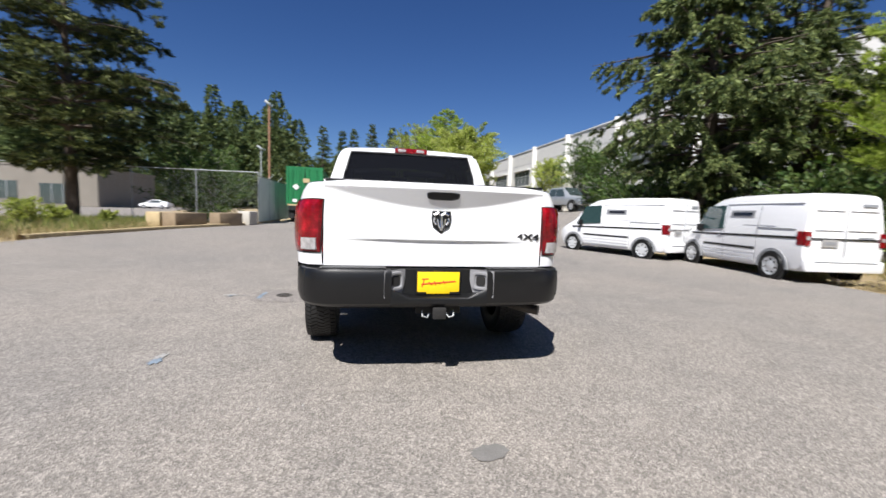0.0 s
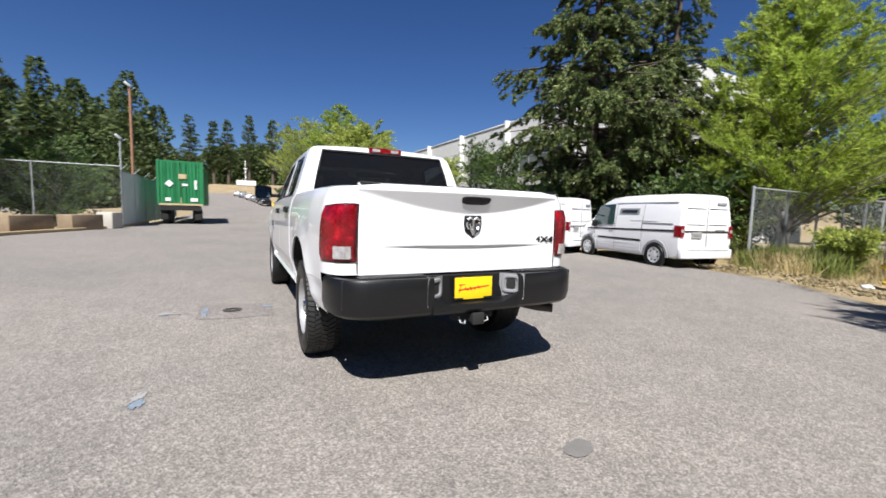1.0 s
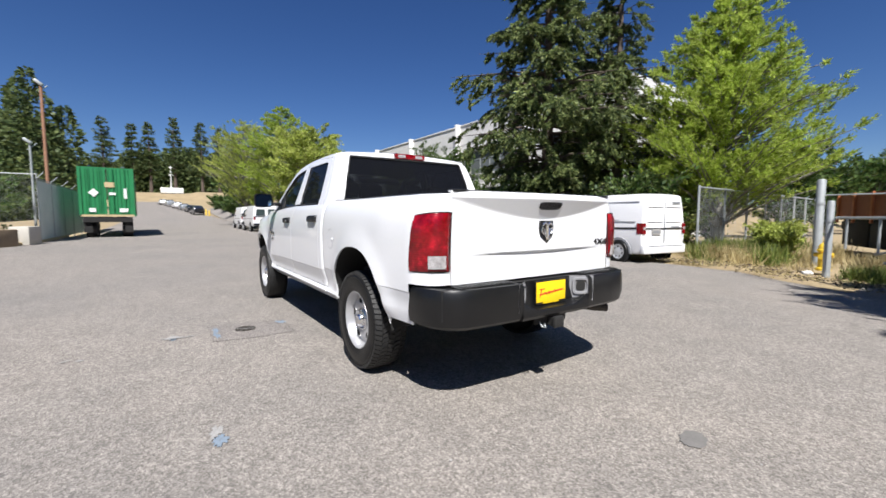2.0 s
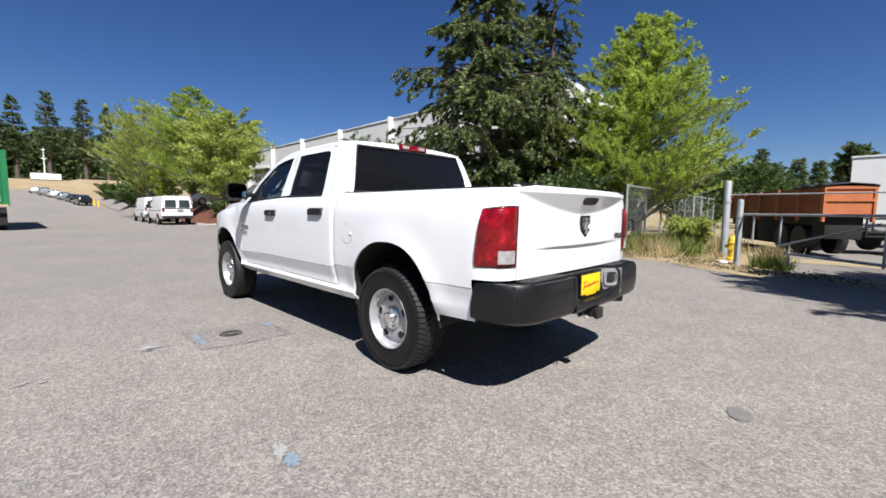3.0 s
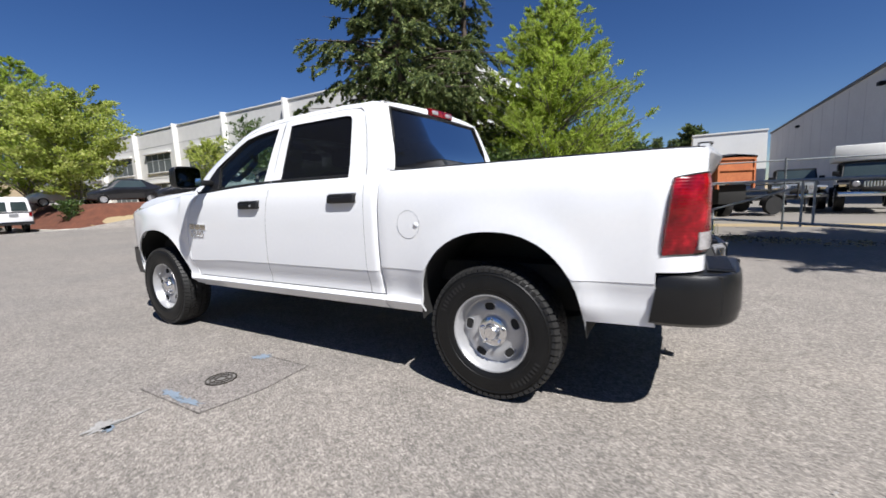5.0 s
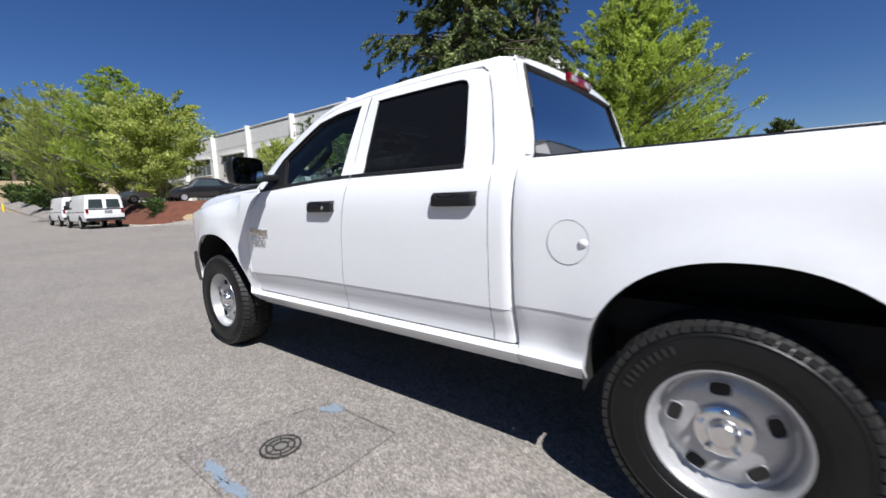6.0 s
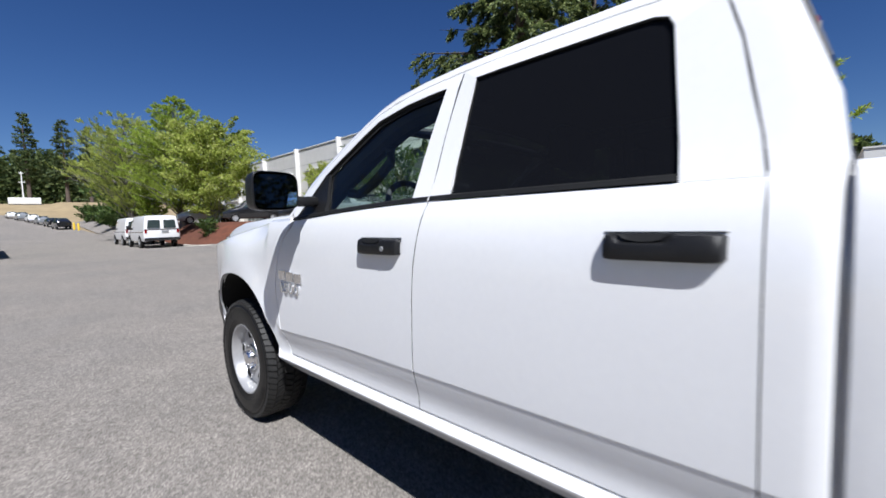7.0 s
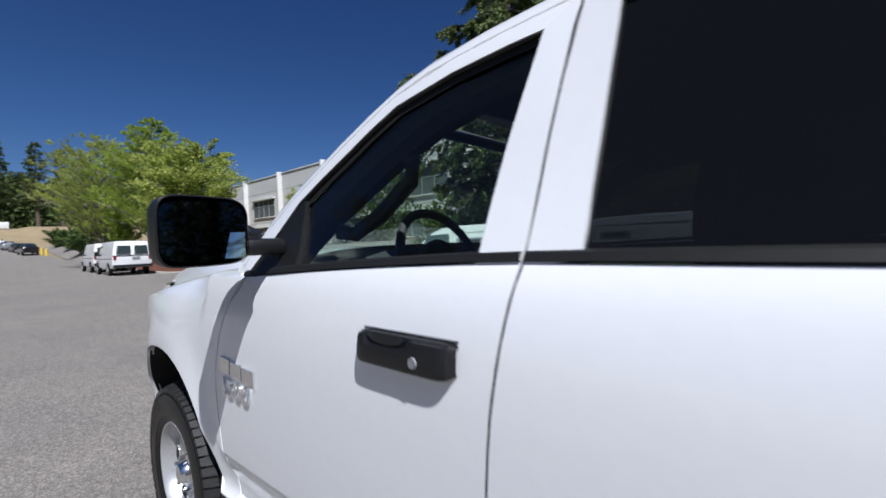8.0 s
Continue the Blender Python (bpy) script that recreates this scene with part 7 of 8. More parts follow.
def saloon(at, paint, label, tall=1.0):
    v = thing("car", label, "car", group="cars along the road", at=at)
    bm = bmesh.new()
    k = tall
    loft_body(bm, [(-2.25, 0.4, 0.8 * k, 0.9 * k, 0.7, 0.76, 0.6), (-2.15, 0.3, 0.88 * k, 1.0 * k, 0.82, 0.86, 0.7), (-1.6, 0.28, 0.92 * k, 1.15 * k, 0.84, 0.88, 0.66), (-1.0, 0.28, 0.92 * k, 1.42 * k, 0.84, 0.89, 0.6), (0.2, 0.28, 0.9 * k, 1.45 * k, 0.84, 0.89, 0.62), (0.7, 0.28, 0.88 * k, 1.25 * k, 0.84, 0.89, 0.66), (1.1, 0.28, 0.85 * k, 0.98 * k, 0.84, 0.88, 0.74), (1.9, 0.28, 0.72 * k, 0.82 * k, 0.82, 0.85, 0.72), (2.25, 0.34, 0.6 * k, 0.66 * k, 0.7, 0.74, 0.6)])
    body = part("body", bm, paint, v)
    for s in (-1, 1):
        quad_panel("side_window", [(s * 0.86, -1.2, 0.95 * k), (s * 0.86, 0.85, 0.93 * k), (s * 0.68, 0.25, 1.34 * k), (s * 0.68, -0.95, 1.34 * k)], M_CARGLASS, body, (s * 0.02, 0, 0))
        quad_panel("tail_lamp", [(s * 0.45, -2.22, 0.72 * k), (s * 0.78, -2.2, 0.72 * k), (s * 0.76, -2.18, 0.86 * k), (s * 0.45, -2.2, 0.86 * k)], M_RED, body, (0, -0.03, 0))
        for y in (-1.35, 1.4):
            car_wheel(v, s * 0.79, y, 0.32, s, M_SILVER, 0.21)
    quad_panel("rear_window", [(-0.62, -1.62, 1.12 * k), (0.62, -1.62, 1.12 * k), (0.54, -1.02, 1.4 * k), (-0.54, -1.02, 1.4 * k)], M_CARGLASS, body, (0, -0.02, 0.02))
    quad_panel("windscreen", [(-0.66, 1.08, 1.0 * k), (0.66, 1.08, 1.0 * k), (0.56, 0.3, 1.43 * k), (-0.56, 0.3, 1.43 * k)], M_CARGLASS, body, (0, 0.02, 0.02))
    return v


def small_pickup(at, paint, label):
    """A crew-cab pickup, nose towards +y."""
    v = thing("parked_pickup", label, "pickup truck", group="cars along the road", at=at)
    bm = bmesh.new()
    loft_body(bm, [(-2.6, 0.55, 1.0, 1.12, 0.86, 0.92, 0.86), (-2.5, 0.45, 1.02, 1.16, 0.88, 0.94, 0.88), (-1.0, 0.45, 1.02, 1.16, 0.88, 0.94, 0.88), (-0.98, 0.45, 1.08, 1.76, 0.88, 0.95, 0.7), (-0.7, 0.45, 1.08, 1.84, 0.88, 0.95, 0.72),
                   (0.5, 0.45, 1.08, 1.84, 0.88, 0.95, 0.72), (0.95, 0.45, 1.08, 1.55, 0.88, 0.95, 0.74), (1.35, 0.45, 1.06, 1.2, 0.88, 0.94, 0.78), (2.3, 0.45, 1.0, 1.12, 0.88, 0.92, 0.78), (2.6, 0.5, 0.92, 1.0, 0.82, 0.86, 0.74), (2.68, 0.55, 0.8, 0.86, 0.78, 0.8, 0.7)])
    body = part("body", bm, paint, v)
    for s in (-1, 1):
        for y0, y1, y2, y3 in ((-0.85, -0.05, -0.05, -0.7), (0.02, 0.98, 0.6, 0.02)):
            quad_panel("side_window", [(s * 0.93, y0, 1.12), (s * 0.93, y1, 1.12), (s * 0.78, y2, 1.7), (s * 0.78, y3, 1.7)], M_CARGLASS, body, (s * 0.02, 0, 0))
        quad_panel("headlight", [(s * 0.5, 2.66, 0.78), (s * 0.8, 2.62, 0.78), (s * 0.8, 2.58, 0.94), (s * 0.5, 2.63, 0.94)], M_CLEARLENS, body, (0, 0.03, 0))
        for y in (-1.65, 1.75):
            # the arch's shade, put in as a dark disc
            bm = bmesh.new()
            lathe(bm, [(0.46, 0.0), (0.46, 0.02), (0.001, 0.02)], 24, Matrix.Translation((s * 0.925, y, 0.42)) @ Matrix.Rotation(math.pi / 2 * s, 4, "Y"))
            part("arch_gap", bm, M_DARK, body)
            car_wheel(v, s * 0.86, y, 0.38, s, M_SILVER, 0.24)
    quad_panel("grille", [(-0.46, 2.69, 0.66), (0.46, 2.69, 0.66), (0.46, 2.66, 0.96), (-0.46, 2.66, 0.96)], M_DARK, body, (0, 0.03, 0), "dark grille")
    quad_panel("windscreen", [(-0.72, 1.32, 1.2), (0.72, 1.32, 1.2), (0.64, 0.6, 1.8), (-0.64, 0.6, 1.8)], M_CARGLASS, body, (0, 0.03, 0.03))
    bm = bmesh.new()
    box(bm, (-0.88, 2.6, 0.45), (0.88, 2.78, 0.64), bevel=0.03)
    part("front_bumper", bm, M_CHROME, body, "bright front bumper")
    return v


def on_land(x, y, turn, lift=0.0):
    return Matrix.Translation((x, y, lie(x, y) + lift)) @ Matrix.Rotation(radians(turn), 4, "Z")


van = small_van(on_land(9.98, 5.3, -9.8, -0.04))
copy_thing(van, on_land(8.7, 9.5, 18, -0.05))
bv = big_van(on_land(4.75, 35.3, 0))
copy_thing(bv, on_land(4.9, 42.5, 0))
for x, y, paint, lab, tall in ((3.3, 88.0, M_CARBLACK, "black estate car parked along the climbing road", 1.2), (2.7, 96.0, M_CARBLACK, "black saloon car parked along the climbing road", 1.0), (1.8, 104.0, M_CARSILVER, "silver saloon car parked along the climbing road", 1.0),
                               (0.8, 112.5, M_VANPAINT, "white saloon car parked along the climbing road", 1.05), (-0.5, 122.0, M_CARSILVER, "silver estate car parked along the climbing road", 1.15), (-1.9, 132.0, M_VANPAINT, "white saloon car parked along the climbing road", 1.0)):
    saloon(on_land(x, y, 6.5), paint, lab, tall)
saloon(on_land(-33.8, 71, 84), M_VANPAINT, "white saloon car in a far car park")
saloon(on_land(9.6, 39.5, 80), M_CARSILVER, "silver car on the upper car park", 1.15)
saloon(on_land(11.2, 34.2, 82), M_CARBLACK, "black car on the upper car park", 1.2)
saloon(on_land(14.6, 32.2, 82), M_CARBLACK, "black car on the upper car park", 1.25)
small_pickup(on_land(15.2, 26.6, 196), M_CARSILVER, "silver pickup with a dark grille on the upper car park")


def bollard(at):
    """A steel post with a domed cap."""
    p = thing("bollard", "yellow painted steel bollard at the roadside", "bollard", group="yellow bollards", at=at)
    bm = bmesh.new()
    lathe(bm, [(0.13, -0.1), (0.13, 1.0), (0.11, 1.06), (0.05, 1.1), (0.001, 1.1)], 14)
    part("post", bm, M_HYDRANT, p)
    return p


post = bollard(on_land(4.9, 83.0, 0))
copy_thing(post, on_land(4.6, 85.5, 0))


def mast(at):
    """A white lattice-like mast over a low white hut."""
    p = thing("white_mast", "white mast above a low white hut on a dry bank", "mast", at=at)
    bm = bmesh.new()
    rod(bm, (0, 0, 0), (0, 0, 9.5), 0.2, 0.12, 10)
    part("pole", bm, M_WHITESHED, p)
    for z, l in ((9.0, 0.5), (6.4, 0.7)):
        bm = bmesh.new()
        rod(bm, (-l, 0, z), (l, 0, z), 0.12, seg=8)
        part("cross_arm", bm, M_WHITESHED, p)
    bm = bmesh.new()
    box(bm, (-3.2, -1.0, 0), (3.6, 2.0, 1.9), bevel=0.05)
    part("hut", bm, M_WHITESHED, p)
    return p


mast(on_land(0.9, 172, 0))


def container(at):
    c = thing("shipping_container", "green corrugated shipping container on a road trailer", "container", at=at)
    w, h, l, z0 = 1.22, 2.85, 12.2, 1.25
    bm = bmesh.new()
    n = 60
    for s in (-1, 1):
        rows = []
        for k in range(n * 2 + 1):
            y = l * k / (n * 2)
            x = w - (0.035 if (k // 2) % 2 else 0.0)
            rows.append([(s * x, y, z0 + 0.12), (s * x, y, z0 + h - 0.1)])
        grid(bm, rows)
    bmesh.ops.recalc_face_normals(bm, faces=bm.faces)
    part("side_wall", bm, M_GREEN, c)
    bm = bmesh.new()
    box(bm, (-w + 0.02, 0.05, z0), (w - 0.02, l, z0 + 0.12))
    box(bm, (-w + 0.02, 0.05, z0 + h - 0.1), (w - 0.02, l, z0 + h))
    part("roof", bm, M_GREEN, c)
    for s in (-1, 1):
        bm = bmesh.new()
        rows = []
        for k in range(25):
            x = s * (0.03 + 1.12 * k / 24)
            y = 0.02 + (0.03 if (k // 2) % 2 else 0.0)
            rows.append([(x, y, z0 + 0.12), (x, y, z0 + h - 0.1)])
        grid(bm, rows)
        bmesh.ops.recalc_face_normals(bm, faces=bm.faces)
        door = part("door", bm, M_GREEN, c)
        for x in (0.3, 0.85):
            bm = bmesh.new()
            rod(bm, (s * x, -0.01, z0 + 0.05), (s * x, -0.01, z0 + h - 0.04), 0.018, seg=8)
            part("locking_bar", bm, M_GREEN, door)
        bm = bmesh.new()
        box(bm, (s * w - 0.07, -0.02, z0), (s * w + 0.07, 0.12, z0 + h))
        part("corner_post", bm, M_GREEN, c)
    bm = bmesh.new()
    box(bm, (-w, -0.03, z0 - 0.02), (w, 0.1, z0 + 0.1))
    part("sill", bm, M_TANCONCRETE, c)
    for x0, z, x1, z1, mt in ((-0.1, 2.95, 0.35, 3.25, M_TANCONCRETE), (0.1, 2.5, 0.4, 2.65, M_WHITESHED), (0.55, 1.5, 0.95, 1.72, M_WHITESHED), (-0.85, 1.5, -0.55, 1.72, M_WHITESHED), (0.78, 2.3, 0.92, 2.9, M_WHITESHED)):
        bm = bmesh.new()
        box(bm, (x0, -0.025, z), (x1, -0.012, z1))
        part("marking_panel", bm, mt, c)
    bm = bmesh.new()
    bm.faces.new([bm.verts.new((x, -0.02, z)) for x, z in ((-0.61, 2.38), (-0.37, 2.62), (-0.61, 2.86), (-0.85, 2.62))])
    part("diamond_label", bm, M_WHITESHED, c)
    t = new("trailer")
    t.parent = c
    bm = bmesh.new()
    for s in (-1, 1):
        box(bm, (s * 0.45 - 0.07, 0.1, 0.95), (s * 0.45 + 0.07, 12, 1.24))
    box(bm, (-1.15, 0.0, 0.9), (1.15, 0.12, 1.2))
    part("frame", bm, M_DARK, t)
    for y in (1.1, 2.3):
        for s in (-1, 1):
            bm = bmesh.new()
            lathe(bm, [(0.3, -0.25), (0.5, -0.25), (0.51, -0.2), (0.51, 0.2), (0.5, 0.25), (0.3, 0.25)], 24, Matrix.Translation((s * 0.85, y, 0.51)) @ Matrix.Rotation(math.pi / 2, 4, "Y"))
            part("tyre", bm, M_RUBBER, t)
    for s in (-1, 1):
        bm = bmesh.new()
        box(bm, (s * 0.95 - 0.2, 0.15, 0.3), (s * 0.95 + 0.2, 0.17, 0.95))
        part("mud_flap", bm, M_DARK, t)
    return c


container(on_land(-4.85, 28.2, 1.6))


# ---- fences, posts, blocks ----
def chain_mesh(bm, a, b, h, pitch=0.075, r=0.0035, z0=0.05):
    """Crossing wires between two posts."""
    a, b = Vector(a), Vector(b)
    l = (b - a).length
    d = (b - a).normalized()
    n = int((l + h) / pitch)
    for k in range(n):
        for sgn in (1, -1):
            u0 = k * pitch - h if sgn > 0 else k * pitch
            u1 = u0 + h if sgn > 0 else u0 - h
            z_0, z_1 = z0, z0 + h
            if u0 < 0:
                z_0, u0 = z0 - u0, 0
            if u1 < 0:
                z_1, u1 = z0 + (u0 - 0), 0
            if u0 > l:
                z_0, u0 = z0 + (u0 - l), l
            if u1 > l:
                z_1, u1 = z0 + h - (u1 - l), l
            if abs(u1 - u0) < 0.02:
                continue
            p, q = a + d * u0 + Vector((0, 0, z_0)), a + d * u1 + Vector((0, 0, z_1))
            w = Vector((0, 0, r))
            vs = [bm.verts.new(v) for v in (p - w, q - w, q + w, p + w)]
            bm.faces.new(vs)
    return bm


def wire_fence(line, h, label, mesh=True, arms=False, gap=3.0, slats=None, radius=0.03, pitch=0.075, wire=0.0028):
    f = thing("chain_link_fence", label, "fence")
    for a, b in zip(line, line[1:]):
        a, b = Vector((*a, lie(*a))), Vector((*b, lie(*b)))
        l = (b - a).length
        n = max(1, round(l / gap))
        for k in range(n + 1):
            p = a.lerp(b, k / n)
            bm = bmesh.new()
            rod(bm, p - Vector((0, 0, 0.1)), p + Vector((0, 0, h + 0.06)), radius, seg=8)
            if arms:
                rod(bm, p + Vector((0, 0, h)), p + Vector((0.28, 0, h + 0.32)), 0.02, seg=6)
            part("post", bm, M_STEEL, f)
        bm = bmesh.new()
        rod(bm, a + Vector((0, 0, h)), b + Vector((0, 0, h)), radius * 0.75, seg=8)
        part("top_rail", bm, M_STEEL, f)
        if mesh:
            bm = bmesh.new()
            chain_mesh(bm, a, b, h - 0.08, pitch, wire)
            part("wire_mesh", bm, M_STEEL, f)
        if slats:
            d = (b - a).normalized()
            m = int(l / 0.09)
            for k in range(m):
                p = a + d * (k + 0.5) * l / m
                bm = bmesh.new()
                box(bm, (-0.004, -0.04, 0.06), (0.004, 0.04, h - 0.06), Matrix.Translation(p) @ Matrix.Rotation(math.atan2(d.y, d.x) - math.pi / 2, 4, "Z"))
                part("slat", bm, slats, f)
    return f


wire_fence([(-7.0, 23.6), (-7.2, 46)], 3.0, "tall chain-link fence with grey-green slats and barbed arms", mesh=False, arms=True, slats=M_SLAT)
wire_fence([(-7.0, 23.6), (-32, 24.5)], 3.2, "tall bare chain-link fence behind dry grass", gap=3.6, pitch=0.14, wire=0.0016)
wire_fence([(11.87, 3.17), (14.0, 3.26), (21, 3.7), (30, 4.3)], 2.15, "galvanised chain-link fence behind weeds", gap=2.4, radius=0.04, pitch=0.09, wire=0.004)
wire_fence([(11.73, 0.2), (10.87, -3.2), (10.3, -5.5), (9.6, -8.1)], 1.76, "galvanised chain-link fence round the yard", mesh=False, gap=4, radius=0.025)
for x, y, h, r, lab in ((11.73, 0.21, 2.17, 0.095, "thick galvanised gate post"), (9.63, -0.46, 1.56, 0.068, "short galvanised gate post")):
    g = thing("gate_post", lab, "post", at=Matrix.Translation((x, y, 0)))
    bm = bmesh.new()
    lathe(bm, [(r, -0.1), (r, h - 0.04), (r * 0.85, h - 0.01), (r * 0.4, h), (0.001, h)], 18)
    part("shaft", bm, M_STEEL, g)
    bm = bmesh.new()
    lathe(bm, [(r + 0.012, h * 0.7), (r + 0.012, h * 0.7 + 0.06), (r + 0.001, h * 0.7 + 0.06)], 18)
    part("collar", bm, M_STEEL, g)


def pipe_gate():
    """A long pipe gate, swung half open towards the asphalt."""
    g = thing("pipe_gate", "galvanised pipe gate half open at the yard entrance", "gate")
    a, b = Vector((9.6, -0.56, 0)), Vector((5.75, -4.3, 0))
    for z, f in ((0.36, 0.24), (1.19, 0.0)):
        bm = bmesh.new()
        rod(bm, a.lerp(b, f) + Vector((0, 0, z)), b + Vector((0, 0, z)), 0.028, seg=8)
        part("rail", bm, M_STEEL, g)
    for f, z0 in ((0.06, 0.55), (0.21, 0.5), (0.26, 0.08), (0.62, 0.3), (0.66, 0.36), (1.0, 0.36)):
        p = a.lerp(b, f)
        bm = bmesh.new()
        rod(bm, p + Vector((0, 0, z0)), p + Vector((0, 0, 1.19 if f != 0.26 else 0.58)), 0.022, seg=8)
        part("upright", bm, M_STEEL, g)
    bm = bmesh.new()
    rod(bm, a.lerp(b, 0.2) + Vector((0, 0, 0.5)), a.lerp(b, 0.6) + Vector((0, 0, 1.05)), 0.022, seg=8)
    part("brace", bm, M_STEEL, g)


pipe_gate()
hyd = thing("fire_hydrant", "yellow cast-iron fire hydrant in dry grass", "hydrant", at=Matrix.Translation((10.4, -0.23, -0.03)))
bm = bmesh.new()
lathe(bm, [(0.14, 0.0), (0.14, 0.05), (0.1, 0.07), (0.1, 0.42), (0.13, 0.44), (0.13, 0.48), (0.11, 0.5), (0.105, 0.56), (0.06, 0.63), (0.025, 0.65), (0.025, 0.69), (0.001, 0.69)], 18)
part("barrel", bm, M_HYDRANT, hyd)
for d in (-1, 1):
    bm = bmesh.new()
    rod(bm, (0, 0, 0.36), (0, d * 0.17, 0.36), 0.05, seg=12)
    part("outlet", bm, M_HYDRANT, hyd)
bm = bmesh.new()
rod(bm, (0, 0, 0.33), (-0.17, 0, 0.33), 0.065, seg=12)
part("outlet", bm, M_HYDRANT, hyd)
# shaded faces in dark brown; the sand-toned block is the first one's lit end
for x, y, turn, l, h, mt, lab in ((-8.95, 17.9, 70, 2.0, 0.75, M_BROWNBLOCK, "concrete barrier block in a shaded brown-grey tone"), (-7.85, 20.3, 62, 1.6, 0.75, M_BROWNBLOCK, "stained concrete barrier block in a shaded brown tone"), (-7.2, 22.0, 75, 0.9, 0.85, M_CONCRETE, "pale concrete barrier block"), (-10.1, 18.2, 75, 1.2, 0.75, M_TANCONCRETE, "sunlit sand-toned end of the first concrete barrier block")):
    bm = bmesh.new()
    box(bm, (-l / 2, -0.35, 0), (l / 2, 0.35, h), bevel=0.04)
    ob = solid("concrete_block", bm, mt, lab + " behind the kerb", "concrete block", "barrier blocks")
    ob.matrix_basis = on_land(x, y, turn, -0.05)


def lamp_pole(at, h, material, arm, label):
    p = thing("floodlight_pole", label, "lamp post", at=Matrix.Translation(at))
    bm = bmesh.new()
    lathe(bm, [(0.1 * arm / 0.4, 0), (0.075 * arm / 0.4, h)], 12)
    part("pole", bm, material, p)
    bm = bmesh.new()
    box(bm, (-0.34, -0.16, -0.07), (0.1, 0.16, 0.1), Matrix.Translation((0, 0, h + 0.12)) @ Matrix.Rotation(radians(38), 4, "Y"), bevel=0.04)
    part("lamp_head", bm, M_STEEL, p)
    bm = bmesh.new()
    rod(bm, (-0.1, 0, h - 0.3), (0.3, 0, h + 0.1), 0.03, seg=6)
    part("bracket", bm, M_STEEL, p)


lamp_pole((-7.6, 29.6, 0), 8.6, M_WOODPOLE, 0.4, "red-brown wooden pole with a floodlight")
lamp_pole((-8.4, 30.5, 0), 5.4, M_STEEL, 0.3, "grey metal pole with a small lamp")


def dump_trailer(at):
    d = thing("dump_trailer", "rust-orange steel dump body on a dark chassis", "trailer", at=at)
    l, w, z0, z1 = 6.2, 1.1, 1.15, 2.0
    bm = bmesh.new()
    box(bm, (0, 0, z0), (l, 0.06, z1))
    box(bm, (0, w - 0.06, z0), (l, w, z1))
    box(bm, (0.06, 0.06, z0), (l, w - 0.06, z0 + 0.06))
    box(bm, (l - 0.06, 0.06, z0), (l, w - 0.06, z1))
    part("side_panel", bm, M_RUSTSHADE, d)
    bm = bmesh.new()
    box(bm, (-0.02, 0.0, z0), (0.05, w, z1))
    for z in (z0, (z0 + z1) / 2, z1 - 0.08):
        box(bm, (-0.06, 0, z), (-0.02, w, z + 0.08))
    part("tailboard", bm, M_RUST, d)
    for k in range(6):
        for y in (-0.06, w):
            bm = bmesh.new()
            box(bm, (k * l / 5 - 0.06, y, z0 - 0.15), (k * l / 5 + 0.06, y + 0.06, z1 + 0.02))
            part("stake", bm, M_RUST, d)
    bm = bmesh.new()
    for y in (0.5, w - 0.6):
        box(bm, (0.2, y, 0.75), (l + 1.2, y + 0.1, 1.03))
    part("chassis", bm, M_DARK, d)
    # dark boxes added to fill the shaded, cluttered space under the bed
    for x0, x1, zb in ((0.1, 0.72, 0.5), (0.74, 2.63, 0.88), (2.65, 4.1, 0.2), (4.2, 6.1, 0.2)):
        bm = bmesh.new()
        box(bm, (x0, 0.1, zb), (x1, w - 0.1, z0 - 0.02), bevel=0.03)
        part("tool_locker", bm, M_DARK, d, "dark box put in for shade and clutter below the bed")
    bm = bmesh.new()
    rows = []
    for x in spaced(-0.1, 1.5, 12):
        sag = 0.03 * math.sin(x * 9.0)
        rows.append([(x, -0.06, z1 - 0.03), (x, -0.07, z1 + 0.05 + sag), (x, w * 0.5, z1 + 0.1 + sag), (x, w + 0.07, z1 + 0.05 + sag), (x, w + 0.06, z1 - 0.03)])
    grid(bm, rows)
    bmesh.ops.recalc_face_normals(bm, faces=bm.faces)
    part("tarpaulin", bm, M_TARP, d, "black rolled tarpaulin over the tail")
    for x in (1.2, 2.2):
        for y in (0.15, w - 0.15):
            bm = bmesh.new()
            lathe(bm, [(0.22, -0.14), (0.42, -0.14), (0.43, -0.1), (0.43, 0.1), (0.42, 0.14), (0.22, 0.14)], 22, Matrix.Translation((x, y, 0.43)) @ Matrix.Rotation(math.pi / 2, 4, "X"))
            part("tyre", bm, M_RUBBER, d)
    return d


dump_trailer(Matrix.Translation((13.61, -2.82, 0)) @ Matrix.Rotation(radians(30), 4, "Z"))


